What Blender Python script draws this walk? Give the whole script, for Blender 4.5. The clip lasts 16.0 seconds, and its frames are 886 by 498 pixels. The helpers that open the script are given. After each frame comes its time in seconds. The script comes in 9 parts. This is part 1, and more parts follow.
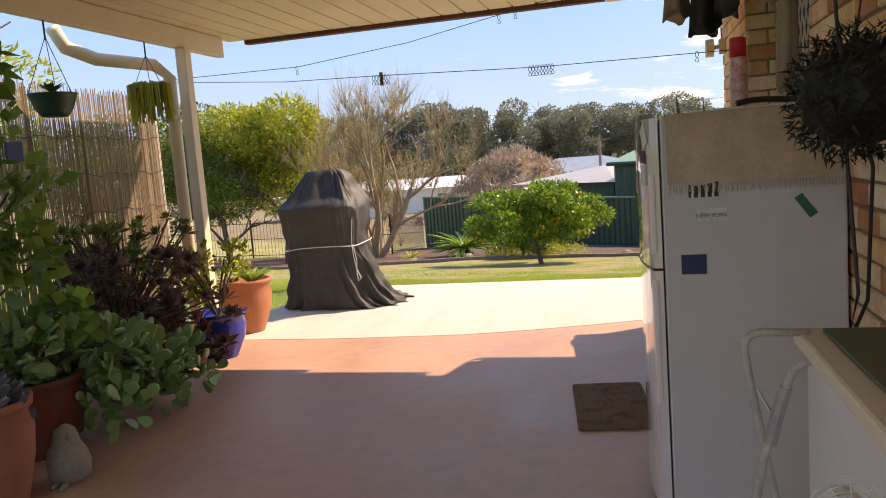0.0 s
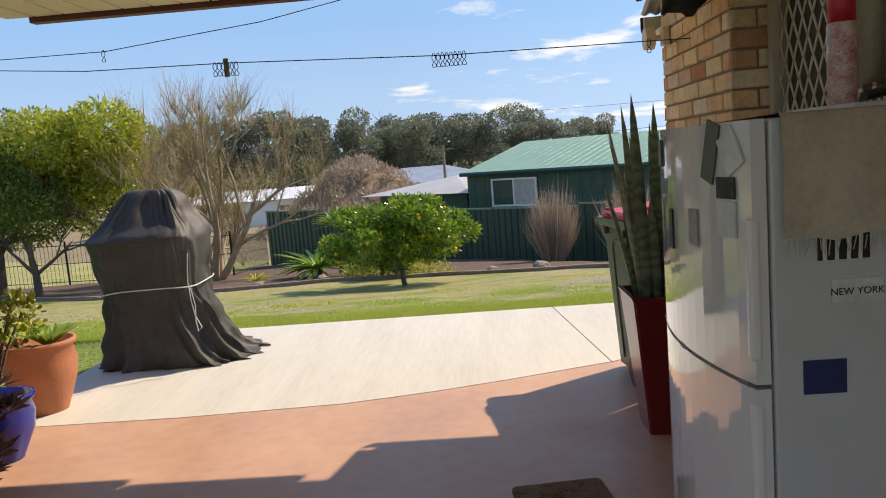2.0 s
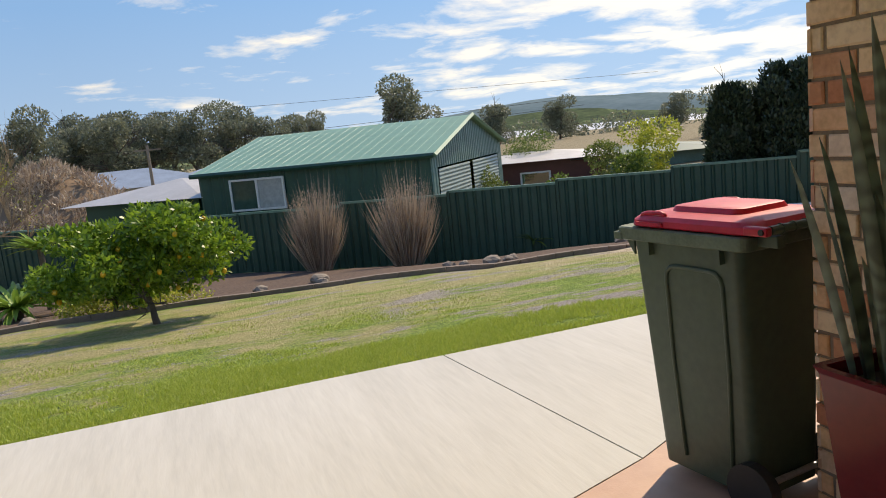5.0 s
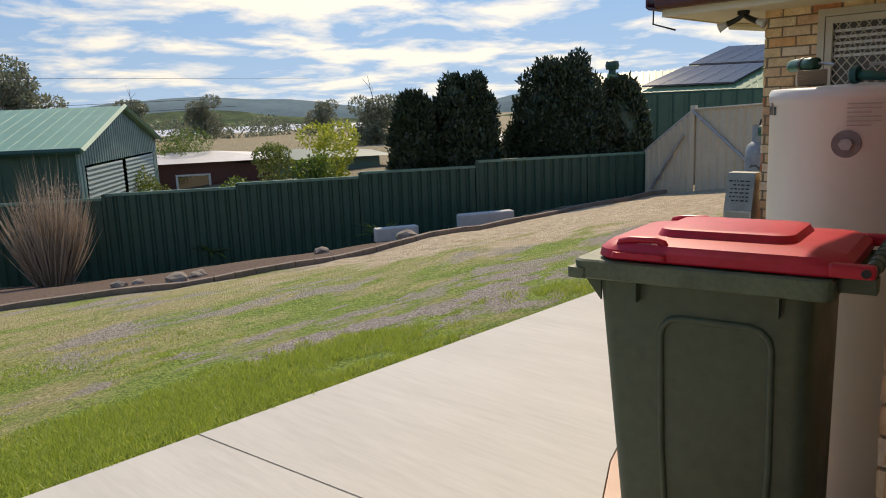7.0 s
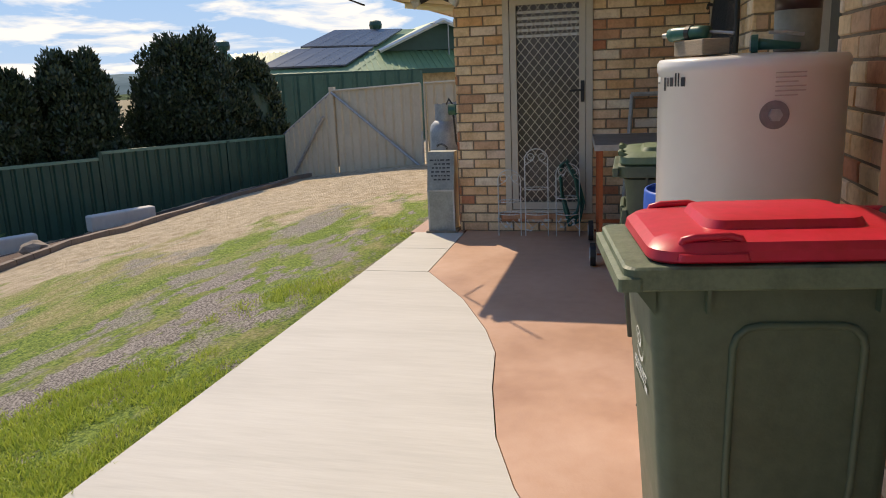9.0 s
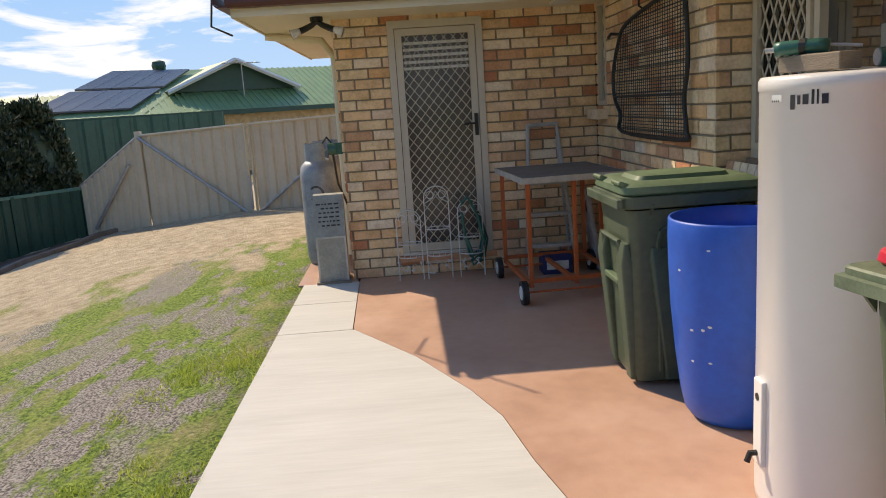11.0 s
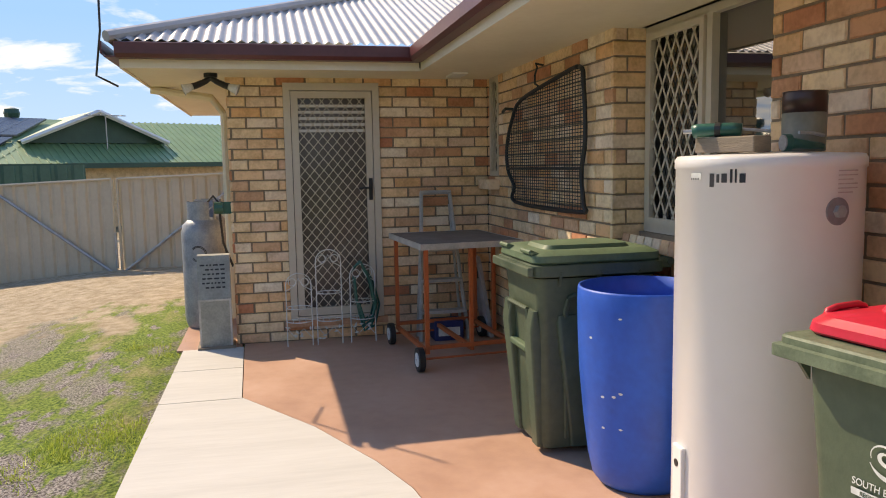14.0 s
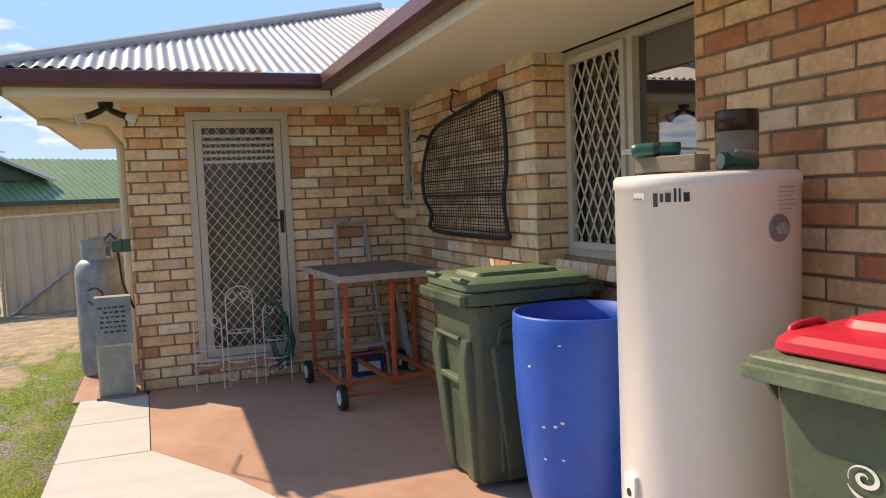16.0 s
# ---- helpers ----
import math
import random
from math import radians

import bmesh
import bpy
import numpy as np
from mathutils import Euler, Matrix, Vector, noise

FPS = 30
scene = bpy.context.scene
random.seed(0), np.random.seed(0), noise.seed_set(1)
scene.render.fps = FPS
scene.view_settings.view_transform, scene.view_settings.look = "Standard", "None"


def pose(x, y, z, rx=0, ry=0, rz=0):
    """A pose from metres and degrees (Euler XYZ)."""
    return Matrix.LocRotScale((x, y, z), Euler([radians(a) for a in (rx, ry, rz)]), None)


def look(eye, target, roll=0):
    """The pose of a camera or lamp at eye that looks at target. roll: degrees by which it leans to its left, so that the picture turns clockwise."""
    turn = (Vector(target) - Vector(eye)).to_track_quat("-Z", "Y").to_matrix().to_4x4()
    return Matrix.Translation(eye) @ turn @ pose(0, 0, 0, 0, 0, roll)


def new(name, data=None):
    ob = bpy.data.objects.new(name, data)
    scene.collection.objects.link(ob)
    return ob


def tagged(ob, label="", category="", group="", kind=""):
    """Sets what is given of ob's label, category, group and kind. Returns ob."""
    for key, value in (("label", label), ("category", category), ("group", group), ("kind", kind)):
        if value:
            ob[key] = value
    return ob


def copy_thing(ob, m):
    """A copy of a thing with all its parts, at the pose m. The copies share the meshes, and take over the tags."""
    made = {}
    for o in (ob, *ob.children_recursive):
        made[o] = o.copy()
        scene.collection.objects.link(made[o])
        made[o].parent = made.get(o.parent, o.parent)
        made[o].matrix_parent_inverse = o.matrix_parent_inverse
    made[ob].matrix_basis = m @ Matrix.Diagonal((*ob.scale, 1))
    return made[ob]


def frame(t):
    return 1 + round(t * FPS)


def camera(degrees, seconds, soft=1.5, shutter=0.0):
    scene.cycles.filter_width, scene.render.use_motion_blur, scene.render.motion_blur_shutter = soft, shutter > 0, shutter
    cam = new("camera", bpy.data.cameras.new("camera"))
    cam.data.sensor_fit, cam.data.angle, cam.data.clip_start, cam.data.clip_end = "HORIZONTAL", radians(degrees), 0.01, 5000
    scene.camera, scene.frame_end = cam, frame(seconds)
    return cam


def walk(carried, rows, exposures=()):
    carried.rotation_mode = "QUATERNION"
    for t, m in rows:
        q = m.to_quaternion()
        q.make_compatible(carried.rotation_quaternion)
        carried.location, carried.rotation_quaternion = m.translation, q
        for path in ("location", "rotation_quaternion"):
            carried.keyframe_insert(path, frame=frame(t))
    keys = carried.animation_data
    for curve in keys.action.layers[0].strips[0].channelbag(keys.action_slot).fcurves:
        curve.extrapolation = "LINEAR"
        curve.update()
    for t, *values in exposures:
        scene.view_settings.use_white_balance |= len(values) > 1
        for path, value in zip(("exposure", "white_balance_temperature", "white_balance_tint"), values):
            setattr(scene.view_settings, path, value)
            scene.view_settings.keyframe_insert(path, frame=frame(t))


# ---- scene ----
cam = camera(60.7, 16.0, 1.0)
PATH = [
    (0, (2.607, -2.87, 1.408), (2.103, -0.948, 1.176), -4.3),
    (0.5, (2.411, -2.625, 1.433), (2.139, -0.658, 1.198), -4.1),
    (1, (2.335, -2.297, 1.456), (2.157, -0.32, 1.216), -3.4),
    (1.5, (2.179, -1.96, 1.45), (2.036, 0.02, 1.21), -3.8),
    (2, (2.112, -1.586, 1.473), (2.017, 0.397, 1.234), -4.5),
    (2.5, (2.086, -1.149, 1.488), (2.065, 0.837, 1.249), -5.4),
    (3, (1.803, -0.813, 1.496), (1.879, 1.172, 1.256), -6.4),
    (3.5, (1.613, -0.467, 1.492), (1.815, 1.507, 1.243), -7.2),
    (6, (1.18, 1.709, 1.42), (2.179, 3.406, 1.07), -3.2),
    (6.5, (1.23, 2.025, 1.404), (2.431, 3.583, 1.045), -2.2),
    (7, (1.233, 2.357, 1.416), (2.642, 3.73, 1.053), -2.3),
    (7.5, (1.201, 2.669, 1.444), (2.809, 3.8, 1.077), -2.4),
    (8, (1.296, 2.931, 1.431), (3.046, 3.815, 1.037), -2.8),
    (8.5, (1.376, 3.215, 1.435), (3.211, 3.888, 1.01), -2.6),
    (9, (1.335, 3.491, 1.414), (3.224, 3.973, 0.969), -2.4),
    (11.5, (1.819, 4.643, 1.425), (3.782, 4.485, 1.076), -4.5),
    (12, (1.826, 4.667, 1.433), (3.789, 4.461, 1.108), -5.0),
    (12.5, (1.793, 4.708, 1.429), (3.753, 4.442, 1.13), -4.3),
    (13, (1.781, 4.747, 1.43), (3.735, 4.422, 1.158), -3.3),
    (13.5, (1.816, 4.757, 1.435), (3.763, 4.371, 1.193), -1.9),
    (14, (1.826, 4.738, 1.418), (3.764, 4.296, 1.2), -1.0),
    (14.5, (1.806, 4.757, 1.41), (3.732, 4.258, 1.207), -0.5),
    (15, (1.777, 4.787, 1.404), (3.69, 4.239, 1.21), -0.6),
    (15.5, (1.836, 4.806, 1.39), (3.73, 4.194, 1.2), -0.8),
    (16, (1.997, 4.81, 1.404), (3.868, 4.119, 1.259), -2.3),
]
walk(cam, [(t, look(eye, target, roll)) for t, eye, target, roll in PATH],
     [(0, 1.3, 10500, 23), (1, 1.12, 9400, 15), (3.5, 0.78, 8850, 13), (6, 0.56, 8700, 11), (7, 0.48, 8800, 12), (9, 0.62, 8900, 14), (11.5, 0.78, 8900, 13), (16, 0.96, 9400, 17)])

# ---------- world, sun, exposure ----------
SUN_DIR = Vector((1.87, 1.47, 2.28)).normalized()
SUN_ELEV = math.asin(SUN_DIR.z)


def make_world():
    w = bpy.data.worlds.new("sky")
    scene.world = w
    w.use_nodes = True
    nt = w.node_tree
    nt.nodes.clear()
    out = nt.nodes.new("ShaderNodeOutputWorld")
    bg = nt.nodes.new("ShaderNodeBackground")
    sky = nt.nodes.new("ShaderNodeTexSky")
    sky.sky_type = "NISHITA"
    sky.sun_disc = False
    sky.sun_elevation = SUN_ELEV
    sky.sun_rotation = math.atan2(SUN_DIR.x, SUN_DIR.y)
    sky.air_density = 1.0
    sky.dust_density = 0.0
    sky.ozone_density = 3.0
    co = nt.nodes.new("ShaderNodeTexCoord")
    sep = nt.nodes.new("ShaderNodeSeparateXYZ")
    nt.links.new(co.outputs["Generated"], sep.inputs[0])
    # clouds: noise on a flattened dome
    add = nt.nodes.new("ShaderNodeMath"); add.operation = "ADD"; add.inputs[1].default_value = 0.13
    nt.links.new(sep.outputs["Z"], add.inputs[0])
    mx = nt.nodes.new("ShaderNodeMath"); mx.operation = "MAXIMUM"; mx.inputs[1].default_value = 0.05
    nt.links.new(add.outputs[0], mx.inputs[0])
    dx = nt.nodes.new("ShaderNodeMath"); dx.operation = "DIVIDE"
    dy = nt.nodes.new("ShaderNodeMath"); dy.operation = "DIVIDE"
    nt.links.new(sep.outputs["X"], dx.inputs[0]); nt.links.new(mx.outputs[0], dx.inputs[1])
    nt.links.new(sep.outputs["Y"], dy.inputs[0]); nt.links.new(mx.outputs[0], dy.inputs[1])
    cmb = nt.nodes.new("ShaderNodeCombineXYZ")
    nt.links.new(dx.outputs[0], cmb.inputs[0]); nt.links.new(dy.outputs[0], cmb.inputs[1])
    no = nt.nodes.new("ShaderNodeTexNoise")
    no.inputs["Scale"].default_value = 1.5
    no.inputs["Detail"].default_value = 9
    no.inputs["Roughness"].default_value = 0.58
    no.inputs["Distortion"].default_value = 0.3
    nt.links.new(cmb.outputs[0], no.inputs["Vector"])
    # more cloud towards the north-east
    e = nt.nodes.new("ShaderNodeMath"); e.operation = "MULTIPLY_ADD"
    e.inputs[1].default_value = 0.24; e.inputs[2].default_value = -0.06
    xy = nt.nodes.new("ShaderNodeMath"); xy.operation = "MULTIPLY"
    nt.links.new(sep.outputs["X"], xy.inputs[0]); nt.links.new(sep.outputs["Y"], xy.inputs[1])
    nt.links.new(xy.outputs[0], e.inputs[0])
    a2 = nt.nodes.new("ShaderNodeMath"); a2.operation = "ADD"
    nt.links.new(no.outputs["Fac"], a2.inputs[0]); nt.links.new(e.outputs[0], a2.inputs[1])
    rp = nt.nodes.new("ShaderNodeValToRGB")
    rp.color_ramp.elements[0].position = 0.5
    rp.color_ramp.elements[1].position = 0.65
    nt.links.new(a2.outputs[0], rp.inputs[0])
    mix = nt.nodes.new("ShaderNodeMixRGB")
    mix.inputs[2].default_value = (4.5, 4.65, 4.85, 1)
    nt.links.new(rp.outputs[0], mix.inputs[0])
    tint = nt.nodes.new("ShaderNodeMixRGB"); tint.blend_type = "MULTIPLY"; tint.inputs[0].default_value = 1.0
    tint.inputs[2].default_value = (0.62, 0.84, 1.12, 1)
    nt.links.new(sky.outputs[0], tint.inputs[1])
    cap = nt.nodes.new("ShaderNodeMixRGB"); cap.blend_type = "DARKEN"; cap.inputs[0].default_value = 1.0
    cap.inputs[2].default_value = (0.98, 2.15, 4.35, 1)
    nt.links.new(tint.outputs[0], cap.inputs[1])
    nt.links.new(cap.outputs[0], mix.inputs[1])
    # pale haze low over the horizon
    hz = nt.nodes.new("ShaderNodeMapRange")
    hz.inputs["From Min"].default_value, hz.inputs["From Max"].default_value = 0.0, 0.18
    hz.inputs["To Min"].default_value, hz.inputs["To Max"].default_value = 0.45, 0.0
    nt.links.new(sep.outputs["Z"], hz.inputs["Value"])
    haze = nt.nodes.new("ShaderNodeMixRGB")
    haze.inputs[2].default_value = (2.5, 3.3, 4.3, 1)
    nt.links.new(hz.outputs[0], haze.inputs[0])
    nt.links.new(mix.outputs[0], haze.inputs[1])
    # the sky away from the sun is deeper
    away = nt.nodes.new("ShaderNodeMapRange")
    away.inputs["From Min"].default_value, away.inputs["From Max"].default_value = -0.1, 0.65
    away.inputs["To Min"].default_value, away.inputs["To Max"].default_value = 0.82, 1.0
    nt.links.new(sep.outputs["X"], away.inputs["Value"])
    deep = nt.nodes.new("ShaderNodeVectorMath")
    deep.operation = "SCALE"
    nt.links.new(haze.outputs[0], deep.inputs[0])
    nt.links.new(away.outputs[0], deep.inputs["Scale"])
    nt.links.new(deep.outputs[0], bg.inputs[0])
    bg.inputs[1].default_value = 0.172
    nt.links.new(bg.outputs[0], out.inputs[0])


make_world()
sun = new("sun", bpy.data.lights.new("sun", "SUN"))
sun.data.energy = 2.75
sun.data.angle = radians(0.53)
sun.data.color = (1.0, 0.95, 0.87)
sun.matrix_world = look(SUN_DIR * 50, (0, 0, 0))
scene.view_settings.exposure = 0.0


# ---------- materials ----------
def mat_new(name, col, rough=0.6, metal=0.0, col2=None, scale=8.0, amount=1.0, bump=0.0, bscale=60.0, rand=0.0,
            island=0.0, spec=0.5, stretch=None, ramp=None, detail=5.0, rrange=None, subsurf=0.0, wave=None, coat=0.0):
    m = bpy.data.materials.new(name)
    m.use_nodes = True
    nt = m.node_tree
    b = nt.nodes["Principled BSDF"]
    b.inputs["Roughness"].default_value = rough
    b.inputs["Metallic"].default_value = metal
    b.inputs["Specular IOR Level"].default_value = spec
    b.inputs["Coat Weight"].default_value = coat
    co = nt.nodes.new("ShaderNodeTexCoord")
    mp = nt.nodes.new("ShaderNodeMapping")
    geo = nt.nodes.new("ShaderNodeNewGeometry")
    nt.links.new(geo.outputs["Position"], mp.inputs[0])
    if stretch:
        mp.inputs["Scale"].default_value = stretch
    n1 = nt.nodes.new("ShaderNodeTexNoise")
    n1.inputs["Scale"].default_value = scale
    n1.inputs["Detail"].default_value = detail
    n1.inputs["Roughness"].default_value = 0.62
    nt.links.new(mp.outputs[0], n1.inputs["Vector"])
    n2 = nt.nodes.new("ShaderNodeTexNoise")
    n2.inputs["Scale"].default_value = scale * 7.3
    n2.inputs["Detail"].default_value = 4
    nt.links.new(mp.outputs[0], n2.inputs["Vector"])
    av = nt.nodes.new("ShaderNodeMath"); av.operation = "MULTIPLY_ADD"
    av.inputs[1].default_value = 0.35
    nt.links.new(n2.outputs["Fac"], av.inputs[0])
    sc = nt.nodes.new("ShaderNodeMath"); sc.operation = "MULTIPLY"; sc.inputs[1].default_value = 0.65
    nt.links.new(n1.outputs["Fac"], sc.inputs[0])
    nt.links.new(sc.outputs[0], av.inputs[2])
    rp = nt.nodes.new("ShaderNodeValToRGB")
    c2 = col2 or tuple(c * 0.72 for c in col)
    els = ramp or [(0.36, c2), (0.62, col)]
    rp.color_ramp.elements[0].position, rp.color_ramp.elements[0].color = els[0][0], (*els[0][1], 1)
    rp.color_ramp.elements[1].position, rp.color_ramp.elements[1].color = els[-1][0], (*els[-1][1], 1)
    for p, c in els[1:-1]:
        el = rp.color_ramp.elements.new(p)
        el.color = (*c, 1)
    nt.links.new(av.outputs[0], rp.inputs[0])
    last = rp.outputs[0]
    if rand or island:
        src = nt.nodes.new("ShaderNodeObjectInfo").outputs["Random"] if rand else geo.outputs["Random Per Island"]
        hs = nt.nodes.new("ShaderNodeHueSaturation")
        v = nt.nodes.new("ShaderNodeMapRange")
        k = rand or island
        v.inputs["To Min"].default_value = 1 - k
        v.inputs["To Max"].default_value = 1 + k
        nt.links.new(src, v.inputs["Value"])
        nt.links.new(v.outputs[0], hs.inputs["Value"])
        nt.links.new(last, hs.inputs["Color"])
        last = hs.outputs[0]
    nt.links.new(last, b.inputs["Base Color"])
    if rrange:
        mr = nt.nodes.new("ShaderNodeMapRange")
        mr.inputs["From Min"].default_value, mr.inputs["From Max"].default_value = 0.35, 0.65
        mr.inputs["To Min"].default_value, mr.inputs["To Max"].default_value = rrange
        nt.links.new(n1.outputs["Fac"], mr.inputs["Value"])
        nt.links.new(mr.outputs[0], b.inputs["Roughness"])
    if bump:
        n3 = nt.nodes.new("ShaderNodeTexNoise")
        n3.inputs["Scale"].default_value = bscale
        n3.inputs["Detail"].default_value = 6
        nt.links.new(mp.outputs[0], n3.inputs["Vector"])
        bp = nt.nodes.new("ShaderNodeBump")
        bp.inputs["Strength"].default_value = bump
        bp.inputs["Distance"].default_value = 0.01
        nt.links.new(n3.outputs["Fac"], bp.inputs["Height"])
        nt.links.new(bp.outputs[0], b.inputs["Normal"])
    return m


def brick_mat(name, dark=1.0):
    """Fired clay face bricks: each brick its own tone, from cream to pink-brown."""
    m = mat_new(name, (0.5, 0.33, 0.2), rough=0.85, bump=0.35, bscale=50, scale=7, detail=3)
    nt = m.node_tree
    b = nt.nodes["Principled BSDF"]
    oi = nt.nodes.new("ShaderNodeObjectInfo")
    rp = nt.nodes.new("ShaderNodeValToRGB")
    rp.color_ramp.interpolation = "LINEAR"
    cols = [(0.0, (0.84, 0.56, 0.31)), (0.25, (0.87, 0.69, 0.46)), (0.45, (0.8, 0.46, 0.23)), (0.62, (0.88, 0.76, 0.6)),
            (0.8, (0.64, 0.32, 0.17)), (0.88, (0.56, 0.22, 0.12)), (1.0, (0.75, 0.53, 0.33))]
    e = rp.color_ramp.elements
    e[0].position, e[0].color = cols[0][0], (*[c * dark for c in cols[0][1]], 1)
    e[1].position, e[1].color = cols[-1][0], (*[c * dark for c in cols[-1][1]], 1)
    for p, c in cols[1:-1]:
        x = e.new(p)
        x.color = (*[k * dark for k in c], 1)
    nt.links.new(oi.outputs["Random"], rp.inputs[0])
    old = b.inputs["Base Color"].links[0].from_node
    mx = nt.nodes.new("ShaderNodeMixRGB")
    mx.blend_type = "MULTIPLY"
    mx.inputs[0].default_value = 0.85
    el = old.color_ramp.elements
    el[0].color, el[1].color = (0.76, 0.66, 0.57, 1), (1.1, 1.08, 1.05, 1)
    el[0].position, el[1].position = 0.36, 0.58
    nt.links.new(rp.outputs[0], mx.inputs[1])
    nt.links.new(old.outputs[0], mx.inputs[2])
    nt.links.new(mx.outputs[0], b.inputs["Base Color"])
    return m


M = {}
M["brick"] = brick_mat("clay_brick")
M["mortar"] = mat_new("mortar", (0.31, 0.23, 0.155), rough=0.95, scale=30, bump=0.4)
M["concrete"] = mat_new("broom_finished_concrete", (0.62, 0.58, 0.5), rough=0.85, scale=1.6, bump=0.2, bscale=14,
                        stretch=(2.2, 0.3, 1), ramp=[(0.3, (0.5, 0.49, 0.45)), (0.5, (0.57, 0.556, 0.512)), (0.7, (0.62, 0.608, 0.563))])
M["terracotta_slab"] = mat_new("painted_terracotta_slab", (0.5, 0.26, 0.17), rough=0.5, scale=1.4, bump=0.08, bscale=80,
                               ramp=[(0.34, (0.46, 0.265, 0.185)), (0.5, (0.53, 0.315, 0.22)), (0.68, (0.58, 0.365, 0.27))], rrange=(0.38, 0.6))
M["fence_green"] = mat_new("green_coated_steel", (0.022, 0.085, 0.06), rough=0.45, scale=3, col2=(0.017, 0.066, 0.048))
M["shed_roof"] = mat_new("pale_green_roof_steel", (0.17, 0.34, 0.24), rough=0.45, scale=2, col2=(0.14, 0.29, 0.2))
M["cream_steel"] = mat_new("cream_coated_steel", (0.6, 0.53, 0.4), rough=0.5, scale=2, col2=(0.53, 0.46, 0.34))
M["cream_paint"] = mat_new("cream_paint", (0.79, 0.7, 0.54), rough=0.5, scale=3, col2=(0.73, 0.64, 0.48))
M["white_paint"] = mat_new("white_paint", (0.78, 0.77, 0.74), rough=0.45, scale=3, col2=(0.72, 0.7, 0.66))
M["frame_alu"] = mat_new("beige_aluminium", (0.6, 0.53, 0.42), rough=0.4, scale=4, col2=(0.55, 0.48, 0.38))
M["burgundy"] = mat_new("burgundy_gutter", (0.13, 0.035, 0.035), rough=0.35, scale=3)
M["roof_grey"] = mat_new("weathered_zinc_roof", (0.55, 0.52, 0.5), rough=0.45, metal=0.2, scale=1.5, col2=(0.45, 0.43, 0.41))
M["dark"] = mat_new("dark_interior", (0.03, 0.028, 0.025), rough=0.9)
M["timber"] = mat_new("weathered_timber", (0.3, 0.24, 0.18), rough=0.85, scale=6, stretch=(1, 1, 6), bump=0.3)
M["black"] = mat_new("black_plastic", (0.02, 0.02, 0.02), rough=0.5)
M["steel"] = mat_new("galvanised_steel", (0.5, 0.5, 0.5), rough=0.45, metal=0.5, scale=12)
M["white_enamel"] = mat_new("white_enamel", (0.82, 0.8, 0.78), rough=0.25, scale=2, col2=(0.78, 0.76, 0.74))
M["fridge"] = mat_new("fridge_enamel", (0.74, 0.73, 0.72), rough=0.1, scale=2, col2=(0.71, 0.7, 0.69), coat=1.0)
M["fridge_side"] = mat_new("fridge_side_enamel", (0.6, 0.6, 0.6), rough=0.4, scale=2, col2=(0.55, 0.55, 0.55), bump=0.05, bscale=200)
M["bin_green"] = mat_new("green_bin_plastic", (0.085, 0.115, 0.07), rough=0.45, scale=4, col2=(0.055, 0.08, 0.048), bump=0.08, bscale=120, rrange=(0.4, 0.62))
M["lid_green"] = mat_new("faded_green_lid", (0.12, 0.18, 0.1), rough=0.55, scale=6, col2=(0.08, 0.125, 0.065))
M["lid_red"] = mat_new("red_lid_plastic", (0.66, 0.02, 0.055), rough=0.4, scale=5, col2=(0.52, 0.015, 0.028))
M["blue"] = mat_new("blue_drum_plastic", (0.008, 0.11, 0.55), rough=0.42, scale=4, col2=(0.006, 0.08, 0.44), rrange=(0.35, 0.6))
M["hws"] = mat_new("heater_enamel", (0.76, 0.74, 0.72), rough=0.28, scale=2, col2=(0.73, 0.71, 0.69))
M["orange"] = mat_new("orange_paint", (0.55, 0.12, 0.03), rough=0.5, scale=8, col2=(0.4, 0.09, 0.03))
M["cover"] = mat_new("grey_canvas_cover", (0.06, 0.059, 0.058), rough=0.6, scale=5, col2=(0.033, 0.033, 0.034), bump=0.15, bscale=200)
M["redglaze"] = mat_new("burgundy_glazed_pot", (0.2, 0.012, 0.012), rough=0.22, scale=4, col2=(0.15, 0.008, 0.01))
M["potterra"] = mat_new("terracotta_pot", (0.5, 0.19, 0.1), rough=0.75, scale=6, col2=(0.4, 0.15, 0.08), bump=0.2)
M["blueglaze"] = mat_new("blue_glaze", (0.012, 0.025, 0.3), rough=0.12, scale=4)
M["soil"] = mat_new("soil", (0.06, 0.045, 0.03), rough=0.95, scale=30, bump=0.8)
M["pipe_tan"] = mat_new("tan_pipe_paint", (0.5, 0.3, 0.19), rough=0.5, scale=5, col2=(0.44, 0.25, 0.15))
M["bark"] = mat_new("bark", (0.14, 0.11, 0.085), rough=0.95, scale=12, bump=0.8, bscale=40)
M["glass_dark"] = mat_new("window_glass", (0.02, 0.022, 0.024), rough=0.02, spec=0.9)
M["glass_dark"].node_tree.nodes["Principled BSDF"].inputs["IOR"].default_value = 2.1
# opaque pane; the dim grey-brown room behind is put into its colour
M["door_glass"] = mat_new("room_brown_door_glass", (0.15, 0.125, 0.105), rough=0.12, spec=0.4, scale=2)
M["curtain"] = mat_new("dark_blind", (0.09, 0.07, 0.055), rough=0.8)


